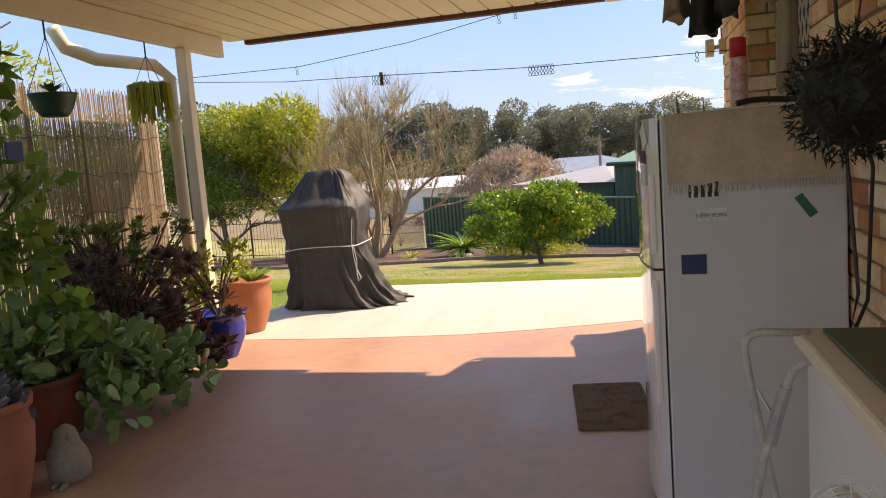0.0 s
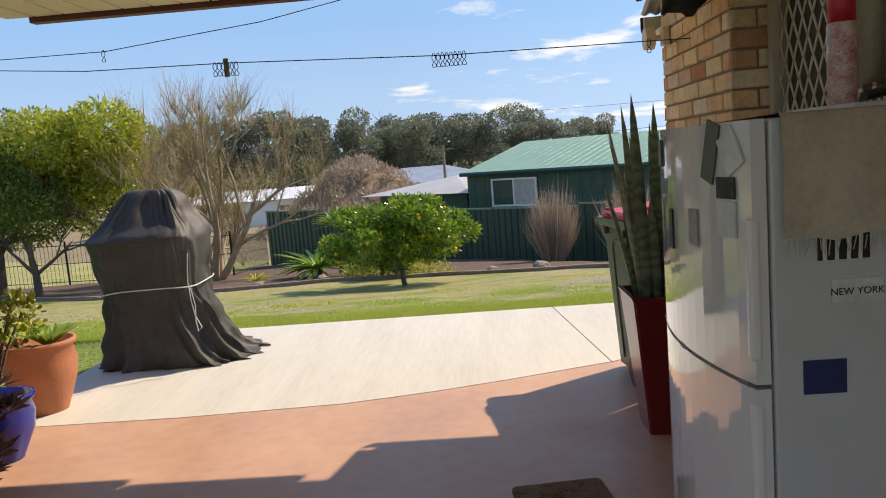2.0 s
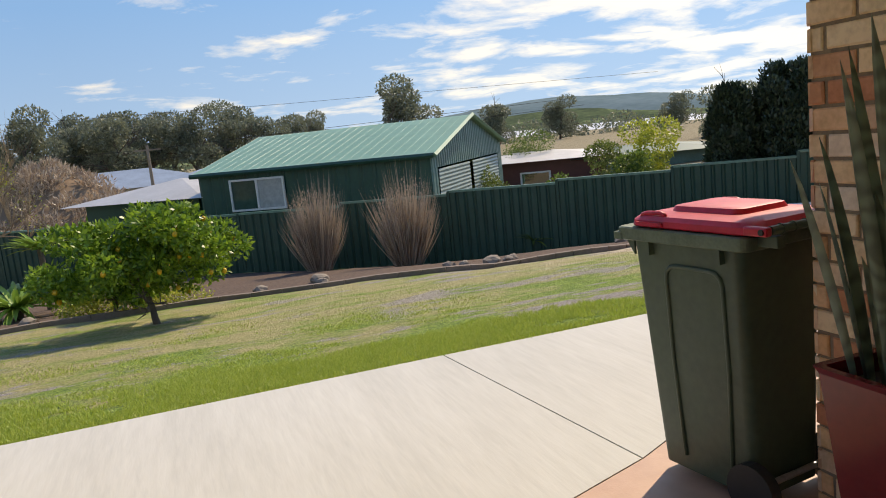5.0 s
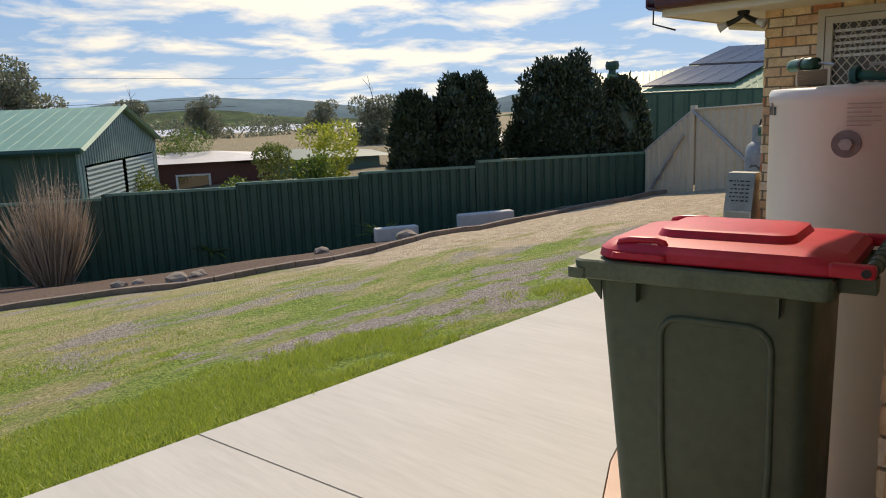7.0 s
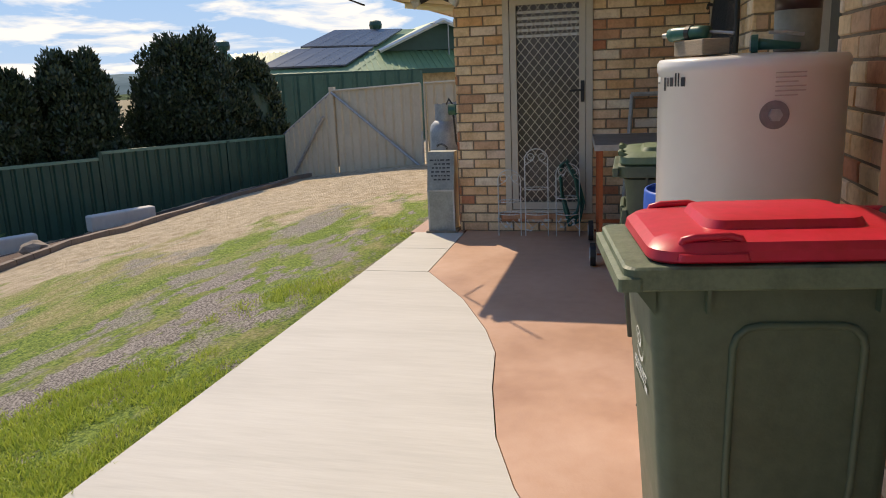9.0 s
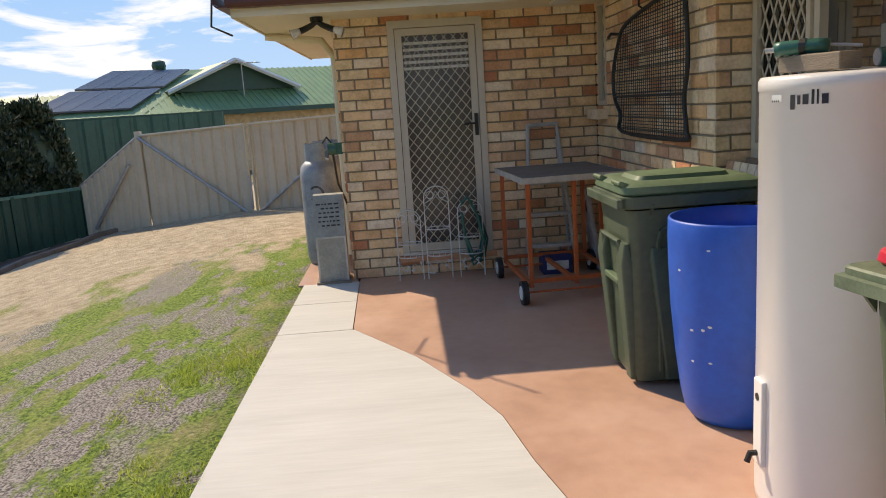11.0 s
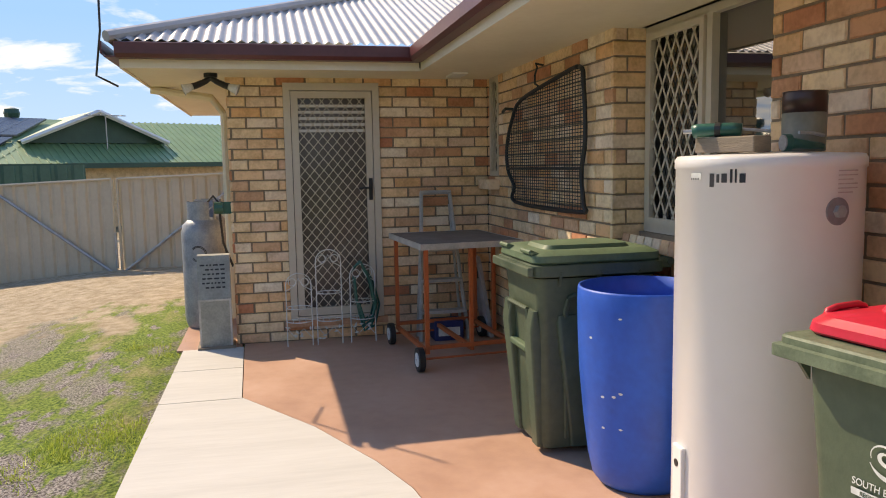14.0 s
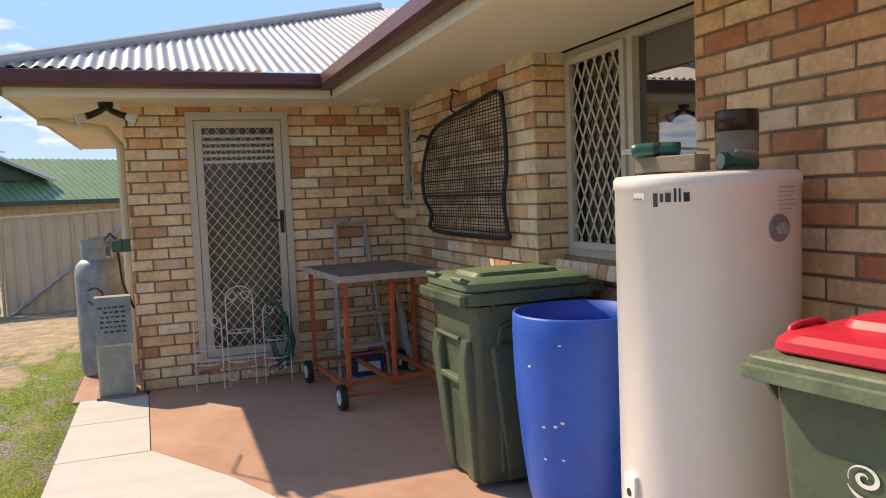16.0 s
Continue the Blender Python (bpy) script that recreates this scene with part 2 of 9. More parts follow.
def leaf_mat(name, col, col2, rough=0.5, trans=0.25):
    m = bpy.data.materials.new(name)
    m.use_nodes = True
    nt = m.node_tree
    b = nt.nodes["Principled BSDF"]
    out = nt.nodes["Material Output"]
    geo = nt.nodes.new("ShaderNodeNewGeometry")
    rp = nt.nodes.new("ShaderNodeValToRGB")
    rp.color_ramp.elements[0].color = (*col2, 1)
    rp.color_ramp.elements[1].color = (*col, 1)
    nt.links.new(geo.outputs["Random Per Island"], rp.inputs[0])
    b.inputs["Roughness"].default_value = rough
    nt.links.new(rp.outputs[0], b.inputs["Base Color"])
    tr = nt.nodes.new("ShaderNodeBsdfTranslucent")
    nt.links.new(rp.outputs[0], tr.inputs[0])
    mx = nt.nodes.new("ShaderNodeMixShader")
    mx.inputs[0].default_value = trans
    nt.links.new(b.outputs[0], mx.inputs[1])
    nt.links.new(tr.outputs[0], mx.inputs[2])
    nt.links.new(mx.outputs[0], out.inputs[0])
    return m


M["leaf_grey"] = leaf_mat("grey_succulent", (0.2, 0.22, 0.24), (0.1, 0.09, 0.13), rough=0.4)
M["leaf_lime"] = leaf_mat("lime_agave", (0.3, 0.45, 0.08), (0.16, 0.28, 0.05), rough=0.4)
M["leaf_climb"] = leaf_mat("climber_leaves", (0.24, 0.36, 0.06), (0.09, 0.17, 0.03), rough=0.35, trans=0.45)
M["pot_dark"] = mat_new("dark_terracotta", (0.28, 0.09, 0.055), rough=0.7, scale=6)
M["statue"] = mat_new("cast_stone", (0.42, 0.36, 0.27), rough=0.9, scale=14, bump=0.4)
M["rock"] = mat_new("rough_rock", (0.3, 0.25, 0.2), rough=0.95, scale=9, bump=0.5)
M["edging"] = mat_new("weathered_edging", (0.26, 0.2, 0.16), rough=0.9, scale=5, bump=0.3)
M["leaf"] = leaf_mat("shrub_leaves", (0.2, 0.28, 0.05), (0.06, 0.11, 0.02), trans=0.4)
M["leaf_yellow"] = leaf_mat("yellow_green_leaves", (0.58, 0.58, 0.09), (0.24, 0.3, 0.04), trans=0.42)
M["leaf_lemon"] = leaf_mat("lemon_tree_leaves", (0.3, 0.44, 0.05), (0.07, 0.16, 0.02), rough=0.35, trans=0.4)
# distant gums: leaf green paled towards grey, haze put into the colour
M["leaf_gum_haze"] = leaf_mat("haze_paled_gum_leaves", (0.27, 0.29, 0.19), (0.13, 0.15, 0.105), trans=0.35)
M["leaf_conifer"] = leaf_mat("dark_conifer", (0.05, 0.08, 0.035), (0.018, 0.032, 0.016), trans=0.05)
M["leaf_dry"] = leaf_mat("dry_stems", (0.58, 0.47, 0.36), (0.3, 0.22, 0.16), trans=0.25)
M["leaf_jade"] = leaf_mat("jade_leaves", (0.4, 0.58, 0.22), (0.17, 0.33, 0.1), rough=0.3, trans=0.3)
M["leaf_purple"] = leaf_mat("dark_purple_rosettes", (0.24, 0.15, 0.1), (0.11, 0.045, 0.05), rough=0.35)
M["leaf_snake"] = leaf_mat("snake_plant_leaf", (0.06, 0.1, 0.04), (0.03, 0.055, 0.025), rough=0.4, trans=0.1)


# ---------- mesh helpers ----------
def thing(name, loc, label, category, group="", rz=0.0, kind=""):
    o = new(name)
    o.empty_display_size = 0.1
    o.matrix_world = pose(*loc, 0, 0, rz)
    return tagged(o, label, category, group, kind)


def part(name, bm, material, parent=None, label="", smooth=False, kind=""):
    me = bpy.data.meshes.new(name)
    bm.to_mesh(me)
    bm.free()
    me.materials.append(M[material] if isinstance(material, str) else material)
    if smooth:
        for p in me.polygons:
            p.use_smooth = True
        if smooth > 1:
            me.set_sharp_from_angle(angle=radians(smooth))
    o = new(name, me)
    o.parent = parent
    return tagged(o, label, "", "", kind)


def structure(name, bm, material, label="", smooth=False):
    o = part(name, bm, material, None, label, smooth)
    o["kind"] = "structure"
    return o


def box(bm, x0, x1, y0, y1, z0, z1, m=None, bev=0.0):
    v = [bm.verts.new((x, y, z)) for z in (z0, z1) for x, y in ((x0, y0), (x1, y0), (x1, y1), (x0, y1))]
    fs = [bm.faces.new([v[i] for i in f]) for f in ((3, 2, 1, 0), (4, 5, 6, 7), (0, 1, 5, 4), (1, 2, 6, 5), (2, 3, 7, 6), (3, 0, 4, 7))]
    if m is not None:
        bmesh.ops.transform(bm, matrix=m, verts=v)
    if bev:
        ed = list({e for f in fs for e in f.edges})
        bmesh.ops.bevel(bm, geom=ed, offset=bev, segments=2, affect="EDGES", profile=0.5)
    return v


def tube(bm, pts, r, seg=8, cap=True, r1=None):
    """A round bar along pts, tapering from r to r1."""
    pts = [Vector(p) for p in pts]
    rings = []
    up = Vector((0, 0, 1))
    prev = None
    for i, p in enumerate(pts):
        a = pts[max(i - 1, 0)]
        b = pts[min(i + 1, len(pts) - 1)]
        d = (b - a)
        if d.length < 1e-7:
            d = Vector((0, 0, 1))
        d.normalize()
        if prev is None:
            s = d.cross(up if abs(d.z) < 0.9 else Vector((1, 0, 0))).normalized()
        else:
            s = (prev - d * prev.dot(d))
            s = s.normalized() if s.length > 1e-6 else d.orthogonal().normalized()
        prev = s
        t = d.cross(s)
        k = i / max(len(pts) - 1, 1)
        rr = r if r1 is None else r + (r1 - r) * k
        rings.append([bm.verts.new(p + s * (rr * math.cos(q)) + t * (rr * math.sin(q))) for q in (2 * math.pi * j / seg for j in range(seg))])
    for A, B in zip(rings, rings[1:]):
        for j in range(seg):
            bm.faces.new((A[j], A[(j + 1) % seg], B[(j + 1) % seg], B[j]))
    if cap and seg > 2:
        bm.faces.new(rings[0][::-1])
        bm.faces.new(rings[-1])


def lathe(bm, prof, seg=32, c=(0, 0, 0), sx=1.0, sy=1.0, wob=0.0):
    """A turned shape from (radius, height) pairs."""
    rings = []
    for r, z in prof:
        rings.append([bm.verts.new((c[0] + sx * r * math.cos(2 * math.pi * j / seg), c[1] + sy * r * math.sin(2 * math.pi * j / seg), c[2] + z)) for j in range(seg)])
    for A, B in zip(rings, rings[1:]):
        for j in range(seg):
            bm.faces.new((A[j], A[(j + 1) % seg], B[(j + 1) % seg], B[j]))
    if prof[0][0] > 0:
        bm.faces.new(rings[0][::-1])
    if prof[-1][0] > 0:
        bm.faces.new(rings[-1])


def prism(bm, outline, z0, z1):
    lo = [bm.verts.new((x, y, z0)) for x, y in outline]
    hi = [bm.verts.new((x, y, z1)) for x, y in outline]
    n = len(outline)
    bm.faces.new(lo[::-1])
    bm.faces.new(hi)
    for i in range(n):
        bm.faces.new((lo[i], lo[(i + 1) % n], hi[(i + 1) % n], hi[i]))


def rbox(bm, sx, sy, z0, z1, r, tx=1.0, ty=1.0, c=(0, 0), seg=4):
    """An upright box with rounded corners; the top is tx, ty times the base."""
    def ring(z, kx, ky, rr):
        out = []
        hx, hy = sx / 2 * kx, sy / 2 * ky
        for cx, cy, a0 in ((1, 1, 0), (-1, 1, 90), (-1, -1, 180), (1, -1, 270)):
            for i in range(seg + 1):
                a = radians(a0 + 90 * i / seg)
                out.append(bm.verts.new((c[0] + cx * (hx - rr) + rr * math.cos(a), c[1] + cy * (hy - rr) + rr * math.sin(a), z)))
        return out
    A, B = ring(z0, 1, 1, r), ring(z1, tx, ty, r)
    n = len(A)
    for j in range(n):
        bm.faces.new((A[j], A[(j + 1) % n], B[(j + 1) % n], B[j]))
    bm.faces.new(A[::-1])
    bm.faces.new(B)


# ---------- ground ----------
FX = [-60, -20, -5.7, -1.8, 2.3, 6.6, 8.7, 10.5, 13.0, 15.5, 20, 60]
FZ = [-3.0, -2.4, -1.9, -1.6, -1.44, -1.46, -1.33, -1.2, -0.83, -0.49, -0.3, -0.3]
EDGE_Y = 5.45


def fence_y(x):
    return 10.3 + (15.5 - x) * 0.7


def ground_z(x, y):
    if y <= EDGE_Y:
        if x < -1.2:
            return -0.03 - 0.02 * min(-1.2 - x, 6)
        return -0.04
    fy = fence_y(min(x, 15.5))
    b = float(np.interp(x, FX, FZ))
    u = (y - EDGE_Y) / max(fy - EDGE_Y, 0.5)
    if u <= 1:
        z = b * u ** float(np.interp(x, [2, 10], [0.9, 1.6])) - 0.015
    else:
        d = y - fy
        z = b - 0.015 * min(d, 120) - 0.2 * min(d / 20, 1)
    # the drive: a bank above the fence's foot, towards the gates
    return z


def grid_sheet(bm, xs, ys, f):
    rows = [[bm.verts.new((x, y, f(x, y))) for x in xs] for y in ys]
    for a, b in zip(rows, rows[1:]):
        for i in range(len(xs) - 1):
            bm.faces.new((a[i], a[i + 1], b[i + 1], b[i]))


def ground_mat():
    """Patchy winter lawn: green, straw, bare earth, gravel and a sandy drive, by place."""
    m = bpy.data.materials.new("patchy_lawn")
    m.use_nodes = True
    nt = m.node_tree
    L = nt.links.new
    b = nt.nodes["Principled BSDF"]
    b.inputs["Roughness"].default_value = 0.95
    geo = nt.nodes.new("ShaderNodeNewGeometry")
    sep = nt.nodes.new("ShaderNodeSeparateXYZ")
    L(geo.outputs["Position"], sep.inputs[0])

    def noise_(s, d=6, st=None):
        n = nt.nodes.new("ShaderNodeTexNoise")
        n.inputs["Scale"].default_value = s
        n.inputs["Detail"].default_value = d
        n.inputs["Roughness"].default_value = 0.65
        if st:
            mp = nt.nodes.new("ShaderNodeMapping")
            mp.inputs["Scale"].default_value = st
            L(geo.outputs["Position"], mp.inputs[0])
            L(mp.outputs[0], n.inputs["Vector"])
        else:
            L(geo.outputs["Position"], n.inputs["Vector"])
        return n.outputs["Fac"]

    def mth(op, a, c=None, d=None):
        n = nt.nodes.new("ShaderNodeMath")
        n.operation = op
        for i, v in enumerate((a, c, d)):
            if v is None:
                continue
            if isinstance(v, (int, float)):
                n.inputs[i].default_value = v
            else:
                L(v, n.inputs[i])
        return n.outputs[0]

    def ramp(f, lo, hi):
        n = nt.nodes.new("ShaderNodeMapRange")
        n.inputs["From Min"].default_value, n.inputs["From Max"].default_value = lo, hi
        L(f, n.inputs["Value"])
        return n.outputs[0]

    def mix(f, a, c):
        n = nt.nodes.new("ShaderNodeMixRGB")
        L(f, n.inputs[0])
        for i, v in ((1, a), (2, c)):
            if isinstance(v, tuple):
                n.inputs[i].default_value = (*v, 1)
            else:
                L(v, n.inputs[i])
        return n.outputs[0]

    X, Y = sep.outputs["X"], sep.outputs["Y"]
    green = mix(ramp(noise_(44, 8), 0.41, 0.59), (0.07, 0.15, 0.015), (0.33, 0.44, 0.07))
    straw = mix(ramp(noise_(40, 8), 0.41, 0.59), (0.25, 0.24, 0.08), (0.56, 0.47, 0.24))
    gravel = mix(ramp(noise_(75, 5), 0.43, 0.57), (0.12, 0.1, 0.09), (0.56, 0.5, 0.45))
    sand = mix(ramp(noise_(7, 9), 0.35, 0.65), (0.42, 0.32, 0.2), (0.68, 0.57, 0.41))
    # distance across the lawn from the slab's edge
    across = mth("SUBTRACT", Y, 5.45)
    n_big = noise_(0.55, 8)
    n_mid = noise_(1.7, 8, (0.6, 1.3, 1))
    f_straw = ramp(mth("ADD", n_mid, mth("MULTIPLY", ramp(across, 0.4, 3.0), 0.16)), 0.53, 0.7)
    c = mix(f_straw, green, straw)
    # gravel strip a metre off the slab on the drive side
    band = mth("SUBTRACT", 1.0, mth("ABSOLUTE", mth("DIVIDE", mth("SUBTRACT", across, 0.9), 1.0)))
    east = mth("MULTIPLY", ramp(X, 1.2, 4.0), mth("SUBTRACT", 1.0, ramp(X, 6.0, 9.0)))
    gf = ramp(mth("ADD", mth("MULTIPLY", mth("MULTIPLY", band, east), 0.17), noise_(1.9, 9, (0.7, 1.5, 1))), 0.6, 0.645)
    c = mix(gf, c, gravel)
    gf2 = ramp(mth("ADD", mth("MULTIPLY", ramp(X, 1.5, 6), 0.07), noise_(1.5, 9, (0.5, 1.2, 1))), 0.58, 0.63)
    c = mix(mth("MULTIPLY", gf2, 0.85), c, gravel)
    # the sandy drive to the gates
    dr = mth("ADD", mth("MULTIPLY", mth("SUBTRACT", X, 6.6), 0.24), mth("MULTIPLY", mth("SUBTRACT", Y, 8.2), 0.25))
    sf = ramp(mth("ADD", dr, mth("MULTIPLY", mth("SUBTRACT", noise_(1.3, 9, (0.6, 1.2, 1)), 0.5), 3.0)), 0.2, 0.45)
    keep = mth("MULTIPLY", ramp(X, 4.5, 7.0), 1.0)
    c = mix(mth("MULTIPLY", sf, keep), c, sand)
    # dry paddock beyond the fence
    far = ramp(mth("ADD", Y, mth("MULTIPLY", X, 0.7)), 22.5, 23.5)
    c = mix(far, c, mix(n_big, (0.2, 0.16, 0.09), (0.32, 0.26, 0.15)))
    L(c, b.inputs["Base Color"])
    bp = nt.nodes.new("ShaderNodeBump")
    bp.inputs["Strength"].default_value = 1.0
    bp.inputs["Distance"].default_value = 0.05
    L(noise_(38, 7), bp.inputs["Height"])
    L(bp.outputs[0], b.inputs["Normal"])
    return m


def steps(a, b, s):
    n = max(1, round((b - a) / s))
    return [a + (b - a) * i / n for i in range(n)]


M["ground"] = ground_mat()
xs = [-900, -500, -250, -140, -90, -60, -45, -35, -28] + steps(-24, 24, 0.6) + [24, 28, 34, 42, 60, 90, 140, 250, 500, 900]
ys = [-300, -60, -12, -6, 0, 3, 5.0, 5.44, 5.46] + steps(5.7, 26, 0.5) + [26, 29, 33, 38, 45, 60, 90, 140, 250, 500, 900]


def relief(x, y):
    z = ground_z(x, y)
    if y > 5.46:
        k = min(1, (y - 5.45) / 1.5)
        z += 0.05 * k * (noise.noise(Vector((x * 0.6, y * 0.6, 0))) + 0.5 * noise.noise(Vector((x * 1.7, y * 1.7, 3))))
    return z


bm = bmesh.new()
grid_sheet(bm, xs, ys, relief)
structure("ground", bm, "ground", "patchy green and straw winter lawn running out to a sandy drive", True)

BORDER = [(-1.75, 2.9), (-0.8, 2.88), (0.2, 2.88), (1.2, 2.95), (1.75, 3.08), (2.2, 3.22), (2.97, 3.5), (3.44, 3.74), (3.7, 3.87), (4.07, 4.0),
          (4.55, 4.1), (5.0, 4.165), (5.35, 4.28), (5.93, 4.54), (6.6, 4.95)]
bm = bmesh.new()
prism(bm,
      [(-1.75, -6.5), (9.0, -6.5), (9.0, 4.98), (8.0, 4.98)] + BORDER[::-1], -0.12, 0.0)
structure("patio", bm, "terracotta_slab", "terracotta-painted concrete patio slab")
bm = bmesh.new()
prism(bm, [(8.01, 5.0), (12.5, 5.0), (12.5, 5.5), (8.01, 5.5)], -0.12, 0.0)
structure("pavement_side", bm, "terracotta_slab", "terracotta-painted strip of concrete beside the house")
jn = [(-1.05, 0), (2.96, -0.12), (6.59, 0), (7.35, 0)]


def border_y(x):
    return float(np.interp(x, [p[0] for p in BORDER] + [8.0], [p[1] for p in BORDER] + [4.98]))


bays = [(-1.1, 2.955), (2.965, 6.58), (6.59, 7.34), (7.35, 8.0)]
for i, (a, b_) in enumerate(bays):
    lean = -0.2 if i == 1 else 0
    lean_r = -0.2 if i == 0 else 0
    pts = [(a, border_y(a) + 0.006)] + [(x, y + 0.006) for x, y in BORDER if a < x < b_] + [(b_, border_y(b_) + 0.006), (b_ + lean_r, EDGE_Y), (a + lean, EDGE_Y)]
    bm = bmesh.new()
    prism(bm, pts, -0.12, 0.002)
    o = structure("pavement", bm, "concrete", "pale broom-finished concrete path slab")
bm = bmesh.new()
prism(bm, [(-1.1, 2.9), (8.0, 4.9), (8.0, 5.44), (-1.1, 5.44)], -0.13, -0.025)
structure("pavement_joint_fill", bm, "dark", "dark filler in the joints of the concrete path")

# ---------- brick walls ----------
COURSE, BLEN, GAP = 0.083, 0.235, 0.0115


class Wall:
    """A brick wall along one axis. Bricks are laid later, as parts on one mesh per size."""
    todo = []

    def __init__(self, name, axis, at, a, b, z0, z1, out, holes=(), thick=0.23, label=""):
        bm = bmesh.new()
        s = 0.009 * out
        cuts = sorted({a, b, *[h[0] for h in holes], *[h[1] for h in holes]})
        for u0, u1 in zip(cuts, cuts[1:]):
            um = (u0 + u1) / 2
            u0, u1 = (u0 + 0.008 if u0 == a else u0), (u1 - 0.008 if u1 == b else u1)
            h = [k for k in holes if k[0] < um < k[1]]
            spans = [(z0, z1)] if not h else [(z0, h[0][2]), (h[0][3], z1)]
            for q0, q1 in spans:
                if q1 - q0 < 0.02:
                    continue
                if axis == "y":
                    lo, hi = sorted((at - s, at - thick * out))
                    box(bm, lo, hi, u0, u1, q0, q1)
                else:
                    lo, hi = sorted((at - s, at - thick * out))
                    box(bm, u0, u1, lo, hi, q0, q1)
        self.ob = structure(name, bm, "mortar", label)
        Wall.todo.append((self.ob, axis, at, a, b, z0, z1, out, holes))


BRICKS = {}


def brick_mesh(length, depth=0.02, h=COURSE - GAP, turn=0):
    key = (round(length, 2), round(depth, 3), round(h, 3), turn)
    if key not in BRICKS:
        bm = bmesh.new()
        box(bm, -key[0] / 2, key[0] / 2, -depth, 0, -h / 2, h / 2)
        fr = [e for e in bm.edges if all(abs(v.co.y) < 1e-6 for v in e.verts)]
        bmesh.ops.bevel(bm, geom=fr, offset=0.005, segments=1, affect="EDGES")
        rnd = random.Random(turn * 31 + int(key[0] * 100))
        for v in bm.verts:
            v.co += Vector((rnd.uniform(-1, 1) * 0.002, rnd.uniform(-1, 0.4) * 0.0015, rnd.uniform(-1, 1) * 0.0018))
        me = bpy.data.meshes.new("brick")
        bm.to_mesh(me)
        bm.free()
        me.materials.append(M["brick"])
        BRICKS[key] = me
    return BRICKS[key]


def lay_bricks():
    """Stretcher bond on every wall, cut at ends and openings."""
    rnd = random.Random(5)
    for ob, axis, at, a, b, z0, z1, out, holes in Wall.todo:
        row = 0
        z = z0 + COURSE / 2
        while z < z1 - 0.02:
            u = a - (BLEN / 2 if row % 2 else 0)
            while u < b - 0.02:
                lo, hi = max(u, a), min(u + BLEN - GAP, b)
                u += BLEN
                segs = [(lo, hi)]
                for h in holes:
                    if h[2] - 0.01 < z < h[3] + 0.01:
                        segs = [q for s0, s1 in segs for q in ((s0, min(s1, h[0])), (max(s0, h[1]), s1)) if q[1] - q[0] > 0.02]
                for s0, s1 in segs:
                    if s1 - s0 < 0.035:
                        continue
                    o = new("brick", brick_mesh(s1 - s0, turn=rnd.randrange(5)))
                    j = rnd.uniform(-0.0015, 0.0025)
                    if axis == "y":
                        o.matrix_world = pose(at + out * j, (s0 + s1) / 2, z, 0, 0, 90 if out < 0 else -90)
                    else:
                        o.matrix_world = pose((s0 + s1) / 2, at + out * j, z, 0, 0, 0 if out > 0 else 180)
                    o.parent = ob
            row += 1
            z += COURSE


SOF = 2.14
DOOR = (3.83, 4.6, 0.17, 2.1)
Wall("wall_entry", "y", 8.1, 2.9, 5.04, 0, SOF, -1, [DOOR], label="cream and tan face-brick wall with a screen door")
Wall("wall_side", "x", 5.04, 8.1 - 0.0, 12.5, 0, SOF, 1, label="cream and tan face-brick side wall")
Wall("wall_guard", "x", 2.9, 5.68, 8.1, 0, SOF, 1, [(7.79, 8.04, 1.33, SOF)], label="cream and tan face-brick wall with a steel rack hung on it")
Wall("wall_guard_end", "y", 5.68, 2.7, 2.9, 0, SOF, -1, thick=0.1, label="brick return beside the window")
Wall("wall_window", "x", 2.75, 3.445, 5.675, 0, SOF + 0.35, 1, [(4.55, 5.675, 1.04, SOF)], label="cream and tan face-brick wall with a sliding window")
Wall("wall_patio", "y", 3.22, 1.70, 2.82, 0, 2.62, -1, label="tan face-brick end pier at the patio's edge")
Wall("wall_patio_end", "x", 2.82, 3.22, 3.44, 0, 2.62, 1, thick=0.09, label="brick face of the pier towards the yard")
Wall("wall_patio_return", "x", 1.70, 3.22, 3.45, 0, 2.62, -1, label="brick return of the pier")
Wall("wall_patio_inner", "y", 3.3, -4.0, 0.52, 0, 2.62, -1, label="tan face-brick patio wall behind the fridge")
bm = bmesh.new()
box(bm, 3.46, 3.7, 1.70, 2.5, 0, 2.62)
box(bm, 3.6, 3.7, 0.5, 1.7, 0, 0.02)
box(bm, 3.31, 3.7, 0.5, 0.53, 0, 2.62)
structure("wall_core", bm, "mortar", "plain masonry behind the pier")

# inner shell behind windows and doors; the rooms' darkness is put into its colour
bm = bmesh.new()
box(bm, 9.0, 9.05, -6.5, 5.0, 0, 2.5)
box(bm, 3.7, 9.0, -0.6, -0.55, 0, 2.5)
box(bm, 8.35, 9.0, 2.6, 2.65, 0, 2.5)
box(bm, 3.72, 3.77, -0.55, 2.45, 0, 2.5)
box(bm, 3.77, 9.0, -0.55, 2.5, -0.02, 0.02)
structure("inner_walls", bm, "curtain", "inner walls of the house, coloured dark as if unlit")



# ---------- eaves and roofs ----------
GX, GY, GZ = 7.5, 3.6, 2.3
WY = 5.72
bm = bmesh.new()
box(bm, GX + 0.03, 12.5, 2.9, WY - 0.03, SOF, SOF + 0.012)
box(bm, 3.3, GX + 0.03, 2.6, GY - 0.03, SOF, SOF + 0.012)
structure("ceiling_eaves", bm, "cream_paint", "cream painted flat eave lining")
bm = bmesh.new()
box(bm, GX + 0.01, GX + 0.03, GY, WY - 0.03, SOF - 0.01, GZ - 0.02)
box(bm, 3.3, GX + 0.01, GY - 0.03, GY - 0.01, SOF - 0.01, GZ - 0.02)
